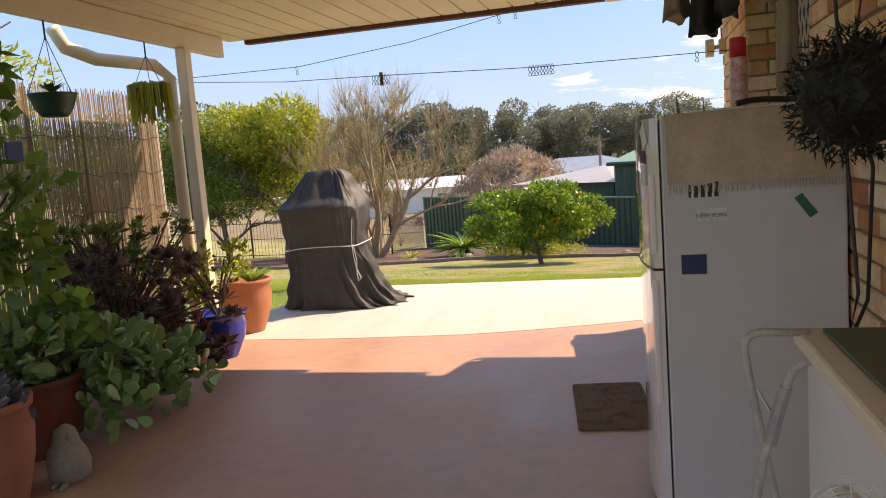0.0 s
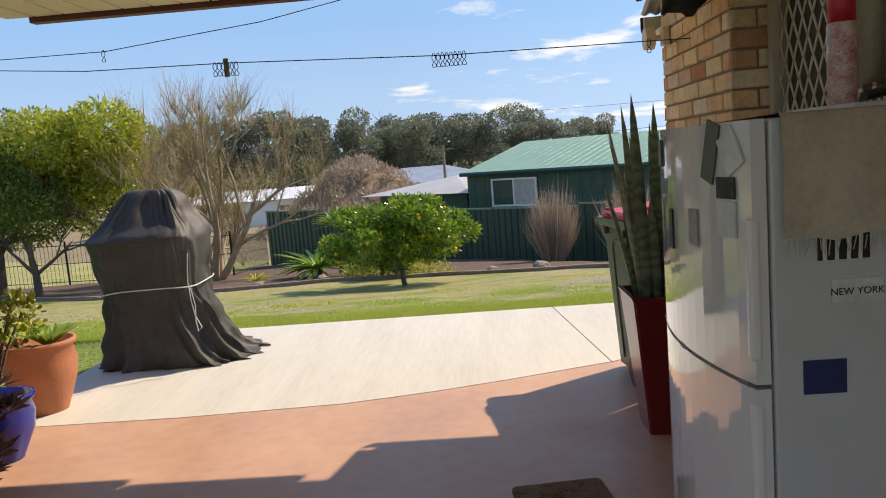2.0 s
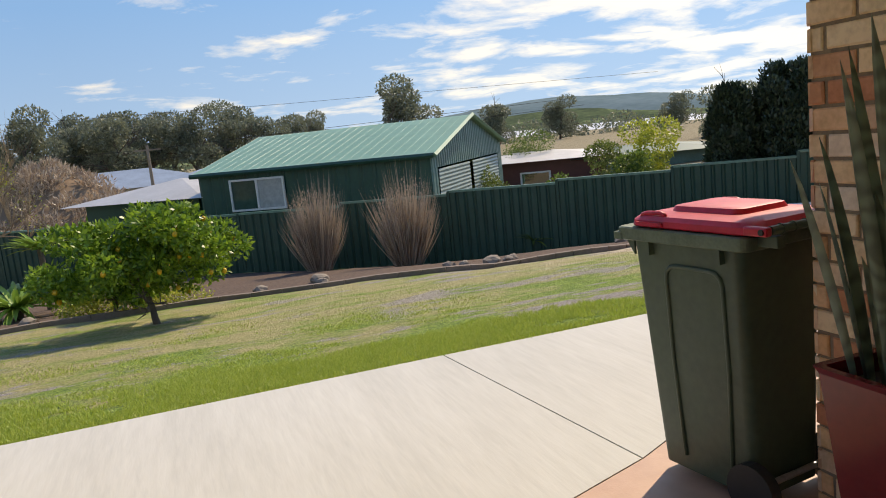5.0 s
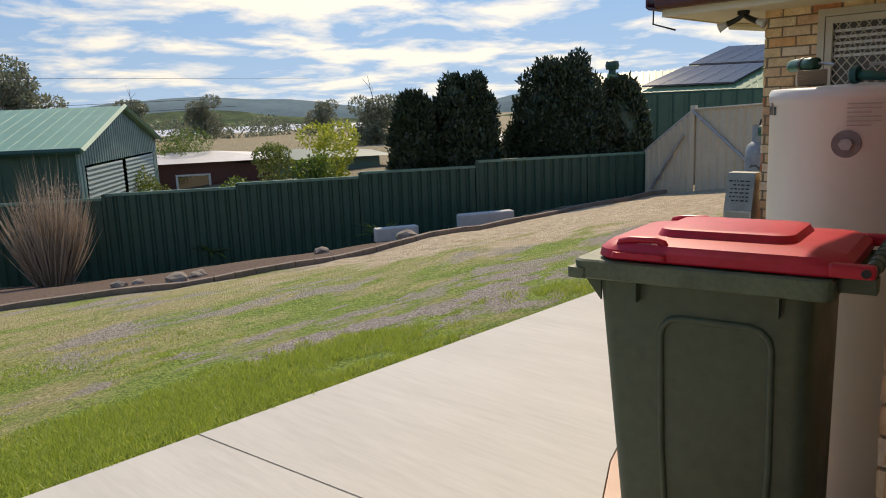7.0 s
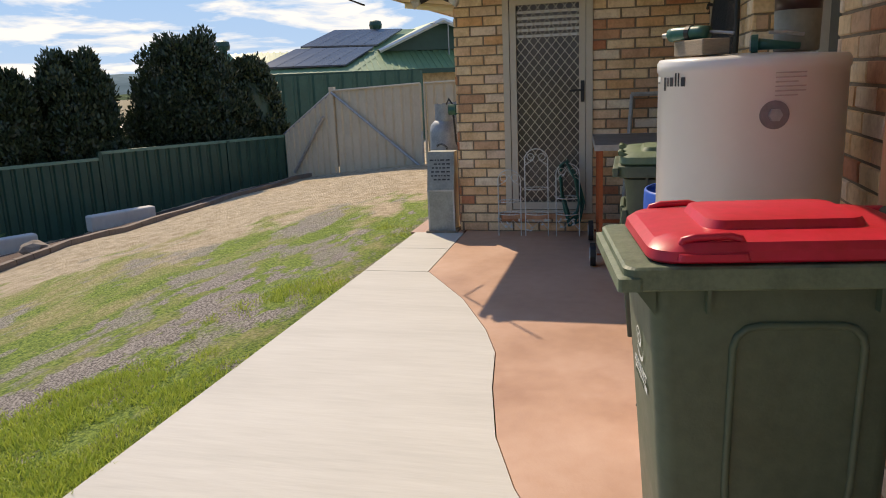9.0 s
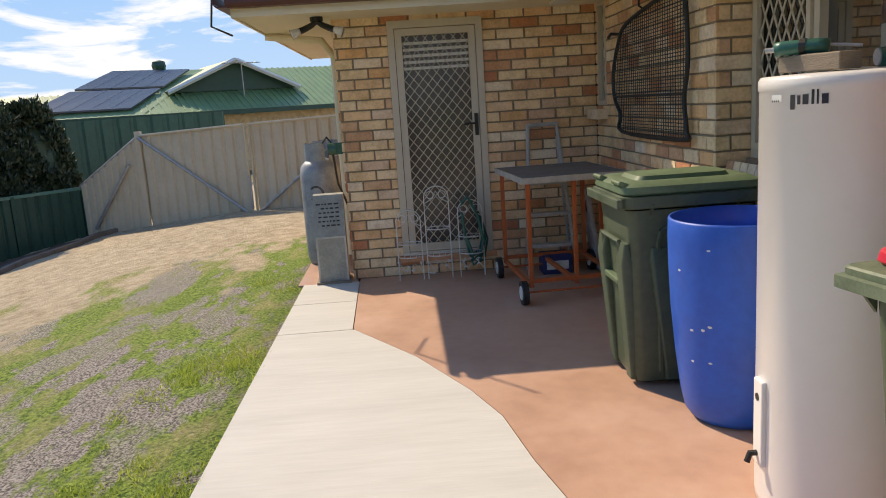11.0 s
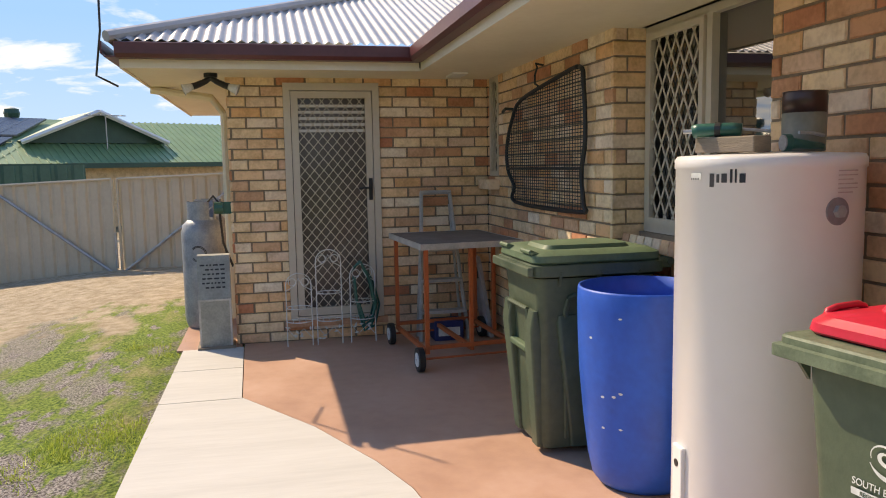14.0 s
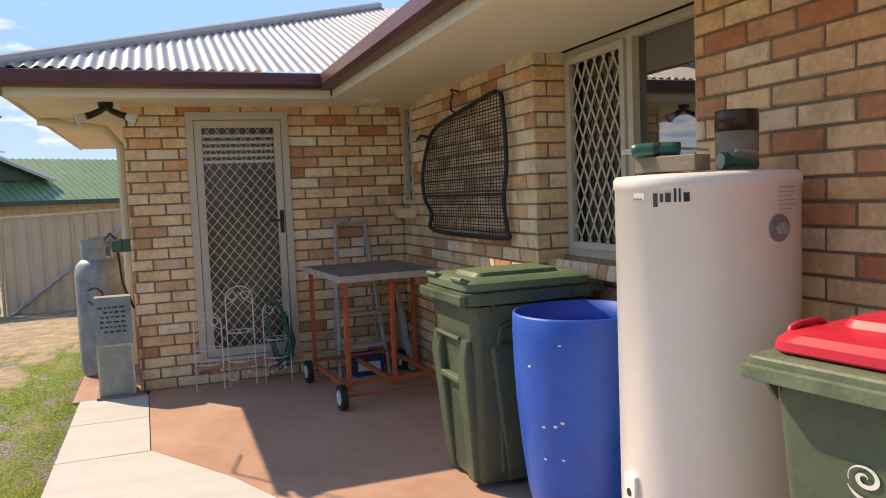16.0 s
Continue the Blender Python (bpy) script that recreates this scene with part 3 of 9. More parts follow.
box(bm, GX + 0.03, 12.5, WY - 0.03, WY - 0.01, SOF - 0.01, GZ - 0.02)
structure("trim_fascia", bm, "cream_paint", "cream painted fascia boards")
bm = bmesh.new()


def gutter(bm, p0, p1, outw, h=0.1, w=0.1):
    """A quad gutter hung on a fascia, open at the top."""
    p0, p1, o = Vector(p0), Vector(p1), Vector(outw)
    prof = [(0, 0), (w * 0.75, 0), (w, h * 0.25), (w, h), (w - 0.012, h + 0.006), (w - 0.012, h * 0.3), (w * 0.7, 0.01), (0.01, 0.01), (0.01, h * 0.8), (0, h * 0.8)]
    A = [bm.verts.new(p0 + o * a + Vector((0, 0, z))) for a, z in prof]
    B = [bm.verts.new(p1 + o * a + Vector((0, 0, z))) for a, z in prof]
    n = len(prof)
    for i in range(n):
        bm.faces.new((A[i], A[(i + 1) % n], B[(i + 1) % n], B[i]))
    bm.faces.new(A[::-1])
    bm.faces.new(B)


gutter(bm, (GX + 0.01, GY + 0.0, GZ - 0.11), (GX + 0.01, WY, GZ - 0.11), (-1, 0, 0))
gutter(bm, (3.3, GY - 0.01, GZ - 0.11), (GX - 0.02, GY - 0.01, GZ - 0.11), (0, 1, 0))
gutter(bm, (GX - 0.08, WY - 0.01, GZ - 0.11), (12.5, WY - 0.01, GZ - 0.11), (0, 1, 0))
structure("trim_gutter", bm, "burgundy", "burgundy steel gutter along the eaves")

PITCH = math.tan(radians(21))


def corrugated(bm, along, fixed, u0, u1, lo, hi, z_at, step=0.0095, amp=0.009, wave=0.076, rise=1):
    """Corrugated sheet: columns at u from lo(u) to hi(u) along the fall."""
    prev = None
    n = int((u1 - u0) / step)
    for i in range(n + 1):
        u = u0 + (u1 - u0) * i / n
        a, b = lo(u), hi(u)
        if b - a < 0.005:
            b = a + 0.005
        w = amp * math.sin(2 * math.pi * u / wave)
        col = []
        for d in (a, b):
            x, y = (d, u) if along == "x" else (u, d)
            col.append(bm.verts.new((x, y, z_at(d) + w)))
        if prev:
            bm.faces.new((prev[0], col[0], col[1], prev[1]))
        prev = col


RX = GX - 0.06
bm = bmesh.new()
corrugated(bm, "x", 0, 0.2, WY + 0.04, lambda y: RX + max(0.0, GY + 0.06 - y), lambda y: max(min(RX + WY - y + 0.04, RX + 3.6), RX + max(0.0, GY + 0.06 - y)),
           lambda x: GZ + 0.01 + (x - RX) * PITCH)
structure("roof_wing", bm, "roof_grey", "weathered grey corrugated steel roof over the entry wing")
bm = bmesh.new()
corrugated(bm, "y", 0, 3.3, 12.4, lambda x: -2.0, lambda x: min(GY + 0.06, GY + 0.06 - max(0, x - RX)), lambda y: GZ + 0.01 + (GY + 0.06 - y) * PITCH, step=0.019)
structure("roof_main", bm, "roof_grey", "weathered grey corrugated steel main roof")
bm = bmesh.new()
tube(bm, [(RX, WY + 0.05, GZ + 0.03), (RX + 3.6, WY - 3.55, GZ + 0.04 + 3.6 * PITCH)], 0.04, 8)
structure("roof_hip_cap", bm, "roof_grey", "rolled grey hip capping")
bm = bmesh.new()
v = [bm.verts.new(p) for p in ((RX, WY + 0.05, GZ), (RX + 3.6, WY - 3.55, GZ + 3.6 * PITCH), (13, WY - 3.55, GZ + 3.6 * PITCH), (13, WY + 0.05, GZ))]
bm.faces.new(v)
structure("roof_far_side", bm, "roof_grey", "far slope of the wing's roof")

# ---------- patio roof ----------
PZ = 2.62
bm = bmesh.new()
for x0 in steps(-0.95, 3.3, 0.2):
    box(bm, x0, x0 + 0.185, -4.0, 3.55, PZ + 0.005, PZ + 0.05)
    box(bm, x0 + 0.185, x0 + 0.2, -4.0, 3.55, PZ + 0.018, PZ + 0.05)
structure("ceiling", bm, "cream_paint", "cream ribbed insulated panel ceiling over the patio")
bm = bmesh.new()
# lengthened unseen beyond the ceiling's x 3.3 to shut out a wedge of sun
box(bm, -0.95, 4.6, -4.0, 3.55, PZ + 0.055, PZ + 0.12)
structure("roof_patio", bm, "cream_steel", "flat insulated patio roof")
bm = bmesh.new()
gutter(bm, (-0.8, 3.56, PZ - 0.03), (2.42, 3.56, PZ - 0.03), (0, 1, 0), 0.11, 0.1)
structure("trim_patio_gutter", bm, "burgundy", "burgundy gutter on the front edge of the patio roof")
bm = bmesh.new()
box(bm, -0.93, -0.87, -4.0, 3.3, PZ - 0.17, PZ, None, 0.006)
structure("trim_beam", bm, "cream_paint", "cream painted steel beam along the patio roof")
bm = bmesh.new()
box(bm, 2.43, 3.3, 3.5, 3.56, PZ - 0.05, PZ + 0.1)
structure("trim_fascia_end", bm, "cream_paint", "cream end piece of the patio roof's front")
bm = bmesh.new()
box(bm, -0.91, -0.82, 2.6, 2.69, 0, PZ - 0.17, None, 0.008)
structure("post", bm, "cream_paint", "cream square steel post carrying the patio beam")


def downpipe():
    t = thing("downpipe", (-1.02, 2.66, 0), "cream rectangular downpipe with a swan-neck strapped to the patio post", "downpipe")
    bm = bmesh.new()
    tube(bm, [(-0.25, -0.95, 2.52), (-0.25, -0.85, 2.4), (-0.2, -0.6, 2.34), (-0.05, -0.12, 2.33), (0, 0, 2.24), (0, 0, 0.05)], 0.05, 12)
    part("pipe", bm, "cream_paint", t, smooth=True)
    bm = bmesh.new()
    box(bm, -0.06, 0.12, -0.055, 0.055, 1.9, 1.93)
    part("bracket", bm, "cream_paint", t)


downpipe()


# ---------- door, windows ----------
def diamond_mesh(bm, u0, u1, z0, z1, put, pw=0.075, ph=0.13, t=0.004):
    """Expanded diamond grille: each strand a thin flat bar, clipped to the frame."""
    def bar(a, b):
        (ua, za), (ub, zb) = a, b
        l = math.hypot(ub - ua, zb - za)
        if l < 1e-4:
            return
        nx, nz = -(zb - za) / l * t, (ub - ua) / l * t
        q = [(ua + nx, za + nz), (ub + nx, zb + nz), (ub - nx, zb - nz), (ua - nx, za - nz)]
        f = [bm.verts.new(put(u, z, 0.0)) for u, z in q] + [bm.verts.new(put(u, z, 0.005)) for u, z in q]
        bm.faces.new(f[:4]); bm.faces.new(f[4:][::-1])
        for i in range(4):
            bm.faces.new((f[i], f[i + 4], f[(i + 1) % 4 + 4], f[(i + 1) % 4]))
    k = ph / pw
    for s in (1, -1):
        c = -((z1 - z0) / k)
        while c < (u1 - u0) + (z1 - z0) / k:
            # line: u = u0 + c + s*(z - z0)/k
            if s == 1:
                za, zb = z0, z1
                ua, ub = u0 + c, u0 + c + (z1 - z0) / k
            else:
                za, zb = z1, z0
                ua, ub = u0 + c, u0 + c + (z1 - z0) / k
            if ub > u0 and ua < u1:
                def at(u):
                    return za + (zb - za) * (u - ua) / (ub - ua)
                p, q = max(ua, u0), min(ub, u1)
                if q > p:
                    bar((p, at(p)), (q, at(q)))
            c += pw


def entry_door():
    y0, y1, z0, z1 = DOOR
    X = 8.1
    o = new("door_1")
    o.matrix_world = pose(X, (y0 + y1) / 2, z0)
    tagged(o, "closed beige aluminium security screen door with diamond grille, over a glazed door", kind="structure")
    w, h = (y1 - y0) / 2, z1 - z0
    bm = bmesh.new()
    for a, b_, c, d in ((-w, -w + 0.055, 0, h), (w - 0.055, w, 0, h), (-w + 0.055, w - 0.055, h - 0.06, h), (-w + 0.055, w - 0.055, 0, 0.03)):
        box(bm, -0.02, 0.1, a, b_, c, d)
    part("frame", bm, "frame_alu", o)
    bm = bmesh.new()
    s = 0.06
    for a, b_, c, d in ((-w + s, -w + s + 0.055, 0.035, h - 0.065), (w - s - 0.055, w - s, 0.035, h - 0.065),
                        (-w + s + 0.055, w - s - 0.055, h - 0.12, h - 0.065), (-w + s + 0.055, w - s - 0.055, 0.035, 0.1)):
        box(bm, -0.012, 0.018, a, b_, c, d)
    part("leaf_frame", bm, "frame_alu", o)
    bm = bmesh.new()
    diamond_mesh(bm, -w + s + 0.05, w - s - 0.05, 0.095, h - 0.115, lambda u, z, d: (-0.004 + d, u, z), 0.076, 0.092, 0.0032)
    part("grille", bm, "frame_alu", o)
    bm = bmesh.new()
    box(bm, 0.06, 0.066, -w + 0.05, w - 0.05, 0.05, h - 0.06)
    part("pane", bm, M["door_glass"], o)
    bm = bmesh.new()
    for i in range(5):
        z = h - 0.19 - i * 0.05
        box(bm, 0.035, 0.055, -w + 0.11, w - 0.12, z, z + 0.022)
    part("louvre", bm, "white_paint", o, "pale louvre slats behind the grille")
    bm = bmesh.new()
    box(bm, -0.03, -0.012, -w + 0.07, -w + 0.1, 0.98, 1.16, None, 0.004)
    tube(bm, [(-0.05, -w + 0.085, 1.08), (-0.055, -w + 0.14, 1.08), (-0.055, -w + 0.19, 1.075)], 0.008, 8)
    tube(bm, [(-0.012, -w + 0.085, 1.08), (-0.05, -w + 0.085, 1.08)], 0.01, 8)
    part("door_handle", bm, "black", o, "black lever handle")
    # threshold
    bm = bmesh.new()
    box(bm, 8.06, 8.2, y0 - 0.03, y1 + 0.03, 0.12, 0.168)
    structure("door_step", bm, "brick", "tan brick threshold under the door")


entry_door()


def window_big():
    o = new("window_1")
    o.matrix_world = pose(4.55, 2.75, 1.04)
    tagged(o, "beige aluminium sliding window, one half behind a white diamond security grille", kind="structure")
    W, H = 1.125, SOF - 1.04
    bm = bmesh.new()
    for a, b_, c, d in ((0.0, 0.045, 0, H), (W - 0.045, W, 0, H), (0.045, W - 0.045, H - 0.04, H), (0.045, W - 0.045, 0, 0.045), (0.49, 0.535, 0.045, H - 0.04)):
        box(bm, a, b_, -0.1, -0.04, c, d)
    part("window_frame", bm, "frame_alu", o)
    bm = bmesh.new()
    box(bm, 0.045, 0.49, -0.085, -0.08, 0.045, H - 0.04)
    part("pane", bm, "glass_dark", o, "clear glass pane reflecting the roof edge and sky")
    bm = bmesh.new()
    box(bm, 0.535, W - 0.045, -0.085, -0.08, 0.045, H - 0.04)
    part("pane", bm, "glass_dark", o, "dark glass pane behind the grille")
    bm = bmesh.new()
    diamond_mesh(bm, 0.575, W - 0.08, 0.08, H - 0.075, lambda u, z, d: (u, -0.045 + d, z), 0.085, 0.15, 0.005)
    for a, b_, c, d in ((0.54, 0.575, 0.045, H - 0.04), (W - 0.08, W - 0.045, 0.045, H - 0.04), (0.575, W - 0.08, 0.045, 0.08), (0.575, W - 0.08, H - 0.075, H - 0.04)):
        box(bm, a, b_, -0.05, -0.025, c, d)
    part("grille", bm, "frame_alu", o, "white diamond security grille")
    bm = bmesh.new()
    box(bm, 4.45, 5.69, 2.6, 2.76, 0.94, 0.975)
    structure("window_sill_bed", bm, "mortar", "mortar bed of the window sill")


window_big()


def small_window():
    o = new("window_2")
    o.matrix_world = pose(7.79, 2.9, 1.33)
    tagged(o, "narrow beige aluminium window behind a diamond grille, in the corner", kind="structure")
    W, H = 0.25, SOF - 1.33
    bm = bmesh.new()
    for a, b_, c, d in ((0.0, 0.035, 0, H), (W - 0.035, W, 0, H), (0.035, W - 0.035, H - 0.035, H), (0.035, W - 0.035, 0, 0.035)):
        box(bm, a, b_, -0.06, -0.0, c, d)
    part("window_frame", bm, "frame_alu", o)
    bm = bmesh.new()
    box(bm, 0.035, W - 0.035, -0.05, -0.045, 0.035, H - 0.035)
    part("pane", bm, "glass_dark", o)
    bm = bmesh.new()
    diamond_mesh(bm, 0.035, W - 0.035, 0.035, H - 0.035, lambda u, z, d: (u, -0.02 + d, z), 0.07, 0.13)
    part("grille", bm, "frame_alu", o)


small_window()


def patio_window():
    """The tall window beside the pier, behind a diamond grille."""
    o = new("window_3")
    o.matrix_world = pose(3.4, 0.52, 0.02)
    tagged(o, "sliding glass door with a beige diamond security screen", kind="structure")
    W, H = 1.17, 2.1
    bm = bmesh.new()
    for a, b_, c, d in ((0.0, 0.05, 0, H), (W - 0.05, W, 0, H), (0.05, W - 0.05, H - 0.05, H), (0.05, W - 0.05, 0, 0.05)):
        box(bm, -0.03, 0.05, a, b_, c, d)
    part("window_frame", bm, "frame_alu", o)
    bm = bmesh.new()
    box(bm, 0.03, 0.036, 0.05, W - 0.05, 0.05, H - 0.05)
    part("pane", bm, "curtain", o, "dark curtained glass")
    bm = bmesh.new()
    diamond_mesh(bm, 0.05, W - 0.05, 0.05, H - 0.05, lambda u, z, d: (-0.01 + d, u, z), 0.085, 0.15, 0.005)
    part("grille", bm, "frame_alu", o)
    bm = bmesh.new()
    box(bm, 3.3, 3.6, 0.52, 1.7, 2.13, 2.62)
    structure("wall_lintel", bm, "cream_paint", "cream panel above the sliding door")


patio_window()


# ---------- fences, gates ----------
FA = Vector((15.5, 10.3, 0))
FD = Vector((-0.82, 0.574, 0)).normalized()
FN = Vector((FD.y, -FD.x, 0))


def ribbed_panel(bm, p0, p1, z0a, z0b, z1a, z1b, nrm, rib=0.2, depth=0.035, n=None):
    """A folded-steel panel from p0 to p1: flat pans and narrow ribs, closed at the back."""
    p0, p1, nrm = Vector(p0), Vector(p1), Vector(nrm)
    L = (p1 - p0).length
    k = max(1, round(L / rib))
    prof = []
    for i in range(k):
        for f, d in ((0.0, 0), (0.12, 0), (0.25, 1), (0.8, 1), (0.93, 0)):
            prof.append(((i + f) / k, d * depth))
    prof.append((1.0, 0.0))
    prev = None
    for f, d in prof:
        p = p0.lerp(p1, f) + nrm * d
        za, zb = z0a + (z0b - z0a) * f, z1a + (z1b - z1a) * f
        col = (bm.verts.new((p.x, p.y, za)), bm.verts.new((p.x, p.y, zb)))
        if prev:
            bm.faces.new((prev[0], col[0], col[1], prev[1]))
        prev = col


def s_of(x, y):
    return (Vector((x, y, 0)) - FA).dot(FD)


STEPS = [(0.0, 0.38), (1.25, 0.38), (3.6, 0.38), (5.92, 0.28), (8.23, 0.20), (10.6, 0.13), (13.14, 0.06), (15.77, -0.01), (18.1, -0.02), (20.5, -0.03), (22.9, -0.03), (25.4, 0.08)]


def steel_fence():
    o = new("fence")
    o.matrix_world = pose(0, 0, 0)
    tagged(o, "dark green ribbed steel boundary fence, stepped down the slope", kind="structure")
    for i, ((s0, _), (s1, _)) in enumerate(zip(STEPS, STEPS[1:])):
        top = STEPS[i + 1][1] if i else 0.38
        a, b_ = FA + FD * s0, FA + FD * s1
        g0, g1 = ground_z(a.x, fence_y(a.x)) - 0.1, ground_z(b_.x, fence_y(b_.x)) - 0.1
        bm = bmesh.new()
        ribbed_panel(bm, a, b_, g0, g1, top - 0.02, top - 0.02, FN * -1)
        part("fence_panel", bm, "fence_green", o)
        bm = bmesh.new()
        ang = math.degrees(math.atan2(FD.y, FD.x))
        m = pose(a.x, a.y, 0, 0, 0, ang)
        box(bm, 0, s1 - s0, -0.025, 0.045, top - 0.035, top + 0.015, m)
        part("rail", bm, M["rail_sunlit"], o)
        bm = bmesh.new()
        box(bm, -0.03, 0.03, -0.03, 0.05, min(g0, g1), max(top, STEPS[max(i, 0)][1]) - 0.0, m)
        part("fence_post", bm, "fence_green", o)


# fence green lightened: sun on the top rail is put into the colour
M["rail_sunlit"] = mat_new("sunlit_green_rail", (0.1, 0.26, 0.2), rough=0.35, scale=3, spec=0.8)
steel_fence()

GP, GM_, GE = Vector((15.03, 9.02, 0)), Vector((14.25, 7.01, 0)), Vector((13.5, 5.0, 0))


def gates():
    # sloping infill panel
    bm = bmesh.new()
    d = (GP - FA).normalized()
    nrm = Vector((d.y, -d.x, 0))
    ribbed_panel(bm, FA, GP, -0.6, -0.4, 0.39, 1.2, nrm, 0.15, 0.03)
    o = structure("fence_infill", bm, "cream_steel", "cream ribbed infill panel with a sloping top")
    bm = bmesh.new()
    tube(bm, [FA + Vector((0, 0, 0.4)), GP + Vector((0, 0, 1.22))], 0.03, 6)
    tube(bm, [FA.lerp(GP, 0.2) + nrm * 0.07 + Vector((0, 0, -0.35)), FA.lerp(GP, 0.85) + nrm * 0.07 + Vector((0, 0, 0.75))], 0.03, 6)
    part("brace", bm, "steel", o, "steel brace leaning on the panel")
    d = (GE - GP).normalized()
    nrm = Vector((d.y, -d.x, 0))
    for a, b_, flip in ((GP, GM_, 0), (GM_, GE, 1)):
        a2, b2 = a + d * 0.05, b_ - d * 0.05
        zl, zr = (-0.2, -0.1) if flip else (-0.36, -0.2)
        t = thing("gate", (a2.x, a2.y, 0), "closed cream ribbed steel gate leaf with a diagonal brace", "gate", "pair of driveway gates")
        inv = pose(-a2.x, -a2.y, 0)
        bm = bmesh.new()
        ribbed_panel(bm, a2, b2, zl, zr, 1.22 + 0.08 * flip, 1.3 + 0.06 * flip, nrm, 0.2, 0.03)
        bm.transform(inv)
        part("gate_panel", bm, "cream_steel", t)
        bm = bmesh.new()
        q0, q1 = a2 + nrm * 0.05, b2 + nrm * 0.05
        for p, q in (((q0, zl + 0.02), (q1, zr + 0.02)), ((q0, 1.23 + 0.08 * flip), (q1, 1.31 + 0.06 * flip)), ((q0, zl), (q0, 1.23 + 0.08 * flip)), ((q1, zr), (q1, 1.31 + 0.06 * flip))):
            tube(bm, [p[0] + Vector((0, 0, p[1])), q[0] + Vector((0, 0, q[1]))], 0.022, 6)
        bm.transform(inv)
        part("gate_frame", bm, "cream_steel", t)
        bm = bmesh.new()
        z = (zl + 0.05, 1.3) if flip else (1.2, zr + 0.05)
        tube(bm, [q0 + nrm * 0.03 + Vector((0, 0, z[0])), q1 + nrm * 0.03 + Vector((0, 0, z[1]))], 0.024, 6)
        bm.transform(inv)
        part("brace", bm, "steel", t)
    for p in (GP, GE):
        bm = bmesh.new()
        box(bm, p.x - 0.05, p.x + 0.05, p.y - 0.05, p.y + 0.05, -0.2, 1.3)
        structure("gate_post", bm, "cream_steel", "cream square gate post")
    bm = bmesh.new()
    tube(bm, [GM_ + nrm * 0.1 + Vector((0, 0, -0.05)), GM_ + nrm * 0.1 + Vector((0, 0, 0.5))], 0.02, 6)
    structure("gate_drop_bolt", bm, "steel", "galvanised drop bolt")


gates()


def shed():
    C, d, n = Vector((7.2, 18.5, 0)), Vector((-0.79, 0.61, 0)).normalized(), Vector((0.61, 0.79, 0)).normalized()
    L, W, g, e, a = 6.7, 7.2, -1.9, 0.9, 1.76
    ang = math.degrees(math.atan2(d.y, d.x))
    t = thing("shed", (C.x, C.y, g), "dark green steel garage with a pale green gable roof", "shed", rz=ang)
    # local: x along d, y along -n (left-handed swap handled by sign)
    sg = -1 if (d.cross(n)).z < 0 else 1
    H, A = e - g, a - g

    def P(u, w, z):
        return Vector((u, sg * w, z))
    bm = bmesh.new()
    ribbed_panel(bm, P(0, 0, 0), P(L, 0, 0), 0, 0, H, H, (0, -sg, 0), 0.38, 0.03)
    ribbed_panel(bm, P(L, 0, 0), P(L, W, 0), 0, 0, H, H, (1, 0, 0), 0.38, 0.03)
    ribbed_panel(bm, P(L, W, 0), P(0, W, 0), 0, 0, H, H, (0, sg, 0), 0.38, 0.03)
    part("wall", bm, "fence_green", t)
    bm = bmesh.new()
    ribbed_panel(bm, P(0, 0, 0), P(0, W / 2, 0), H - 0.35, H - 0.35, H, A, (-1, 0, 0), 0.19, 0.03)
    ribbed_panel(bm, P(0, W / 2, 0), P(0, W, 0), H - 0.35, H - 0.35, A, H, (-1, 0, 0), 0.19, 0.03)
    ribbed_panel(bm, P(0, 0, 0), P(0, 0.45, 0), 0, 0, H - 0.35, H - 0.35, (-1, 0, 0), 0.19, 0.03)
    ribbed_panel(bm, P(0, W - 0.5, 0), P(0, W, 0), 0, 0, H - 0.35, H - 0.35, (-1, 0, 0), 0.19, 0.03)
    part("gable", bm, M["gable_green"], t, "grey-green ribbed gable end")
    for w0, w1 in ((0.5, 3.35), (3.65, 6.65)):
        bm = bmesh.new()
        lo, hi = sorted((sg * w0, sg * w1))
        prev = None
        for i in range(int((H - 0.38) / 0.05) + 1):
            q = [bm.verts.new((-0.02 - 0.018 * (i % 2), yy, i * 0.05)) for yy in (lo, hi)]
            if prev:
                bm.faces.new((prev[0], prev[1], q[1], q[0]))
            prev = q
        part("roller_door", bm, M["roller"], t, "pale grey-green roller door")
    bm = bmesh.new()
    for w0, w1, za, zb in ((-0.12, W / 2, H - 0.03, A), (W / 2, W + 0.12, A, H - 0.03)):
        k = 24
        ov = 0.15
        vs = [bm.verts.new(P(-ov, w0, za)), bm.verts.new(P(L + ov, w0, za)), bm.verts.new(P(L + ov, w1, zb)), bm.verts.new(P(-ov, w1, zb))]
        bm.faces.new(vs)
        vs2 = [bm.verts.new(v.co + Vector((0, 0, 0.05))) for v in vs]
        bm.faces.new(vs2[::-1])
        for i in range(4):
            bm.faces.new((vs[i], vs[(i + 1) % 4], vs2[(i + 1) % 4], vs2[i]))
    part("roof", bm, "shed_roof", t)
    bm = bmesh.new()
    for w0, w1, za, zb in ((-0.12, W / 2, H - 0.03, A), (W / 2, W + 0.12, A, H - 0.03)):
        for i in range(k + 1):
            u = -ov + (L + 2 * ov) * i / k
            tube(bm, [P(u, w0, za + 0.05), P(u, w1, zb + 0.05)], 0.003, 4)
    part("roof_rib", bm, "shed_roof", t, kind="stuff")
    bm = bmesh.new()
    for w0, w1, za, zb in ((-0.14, W / 2, H - 0.03, A + 0.05), (W / 2, W + 0.14, A + 0.05, H - 0.03)):
        p, q = P(-0.17, w0, za), P(-0.17, w1, zb)
        tube(bm, [p, q], 0.06, 4)
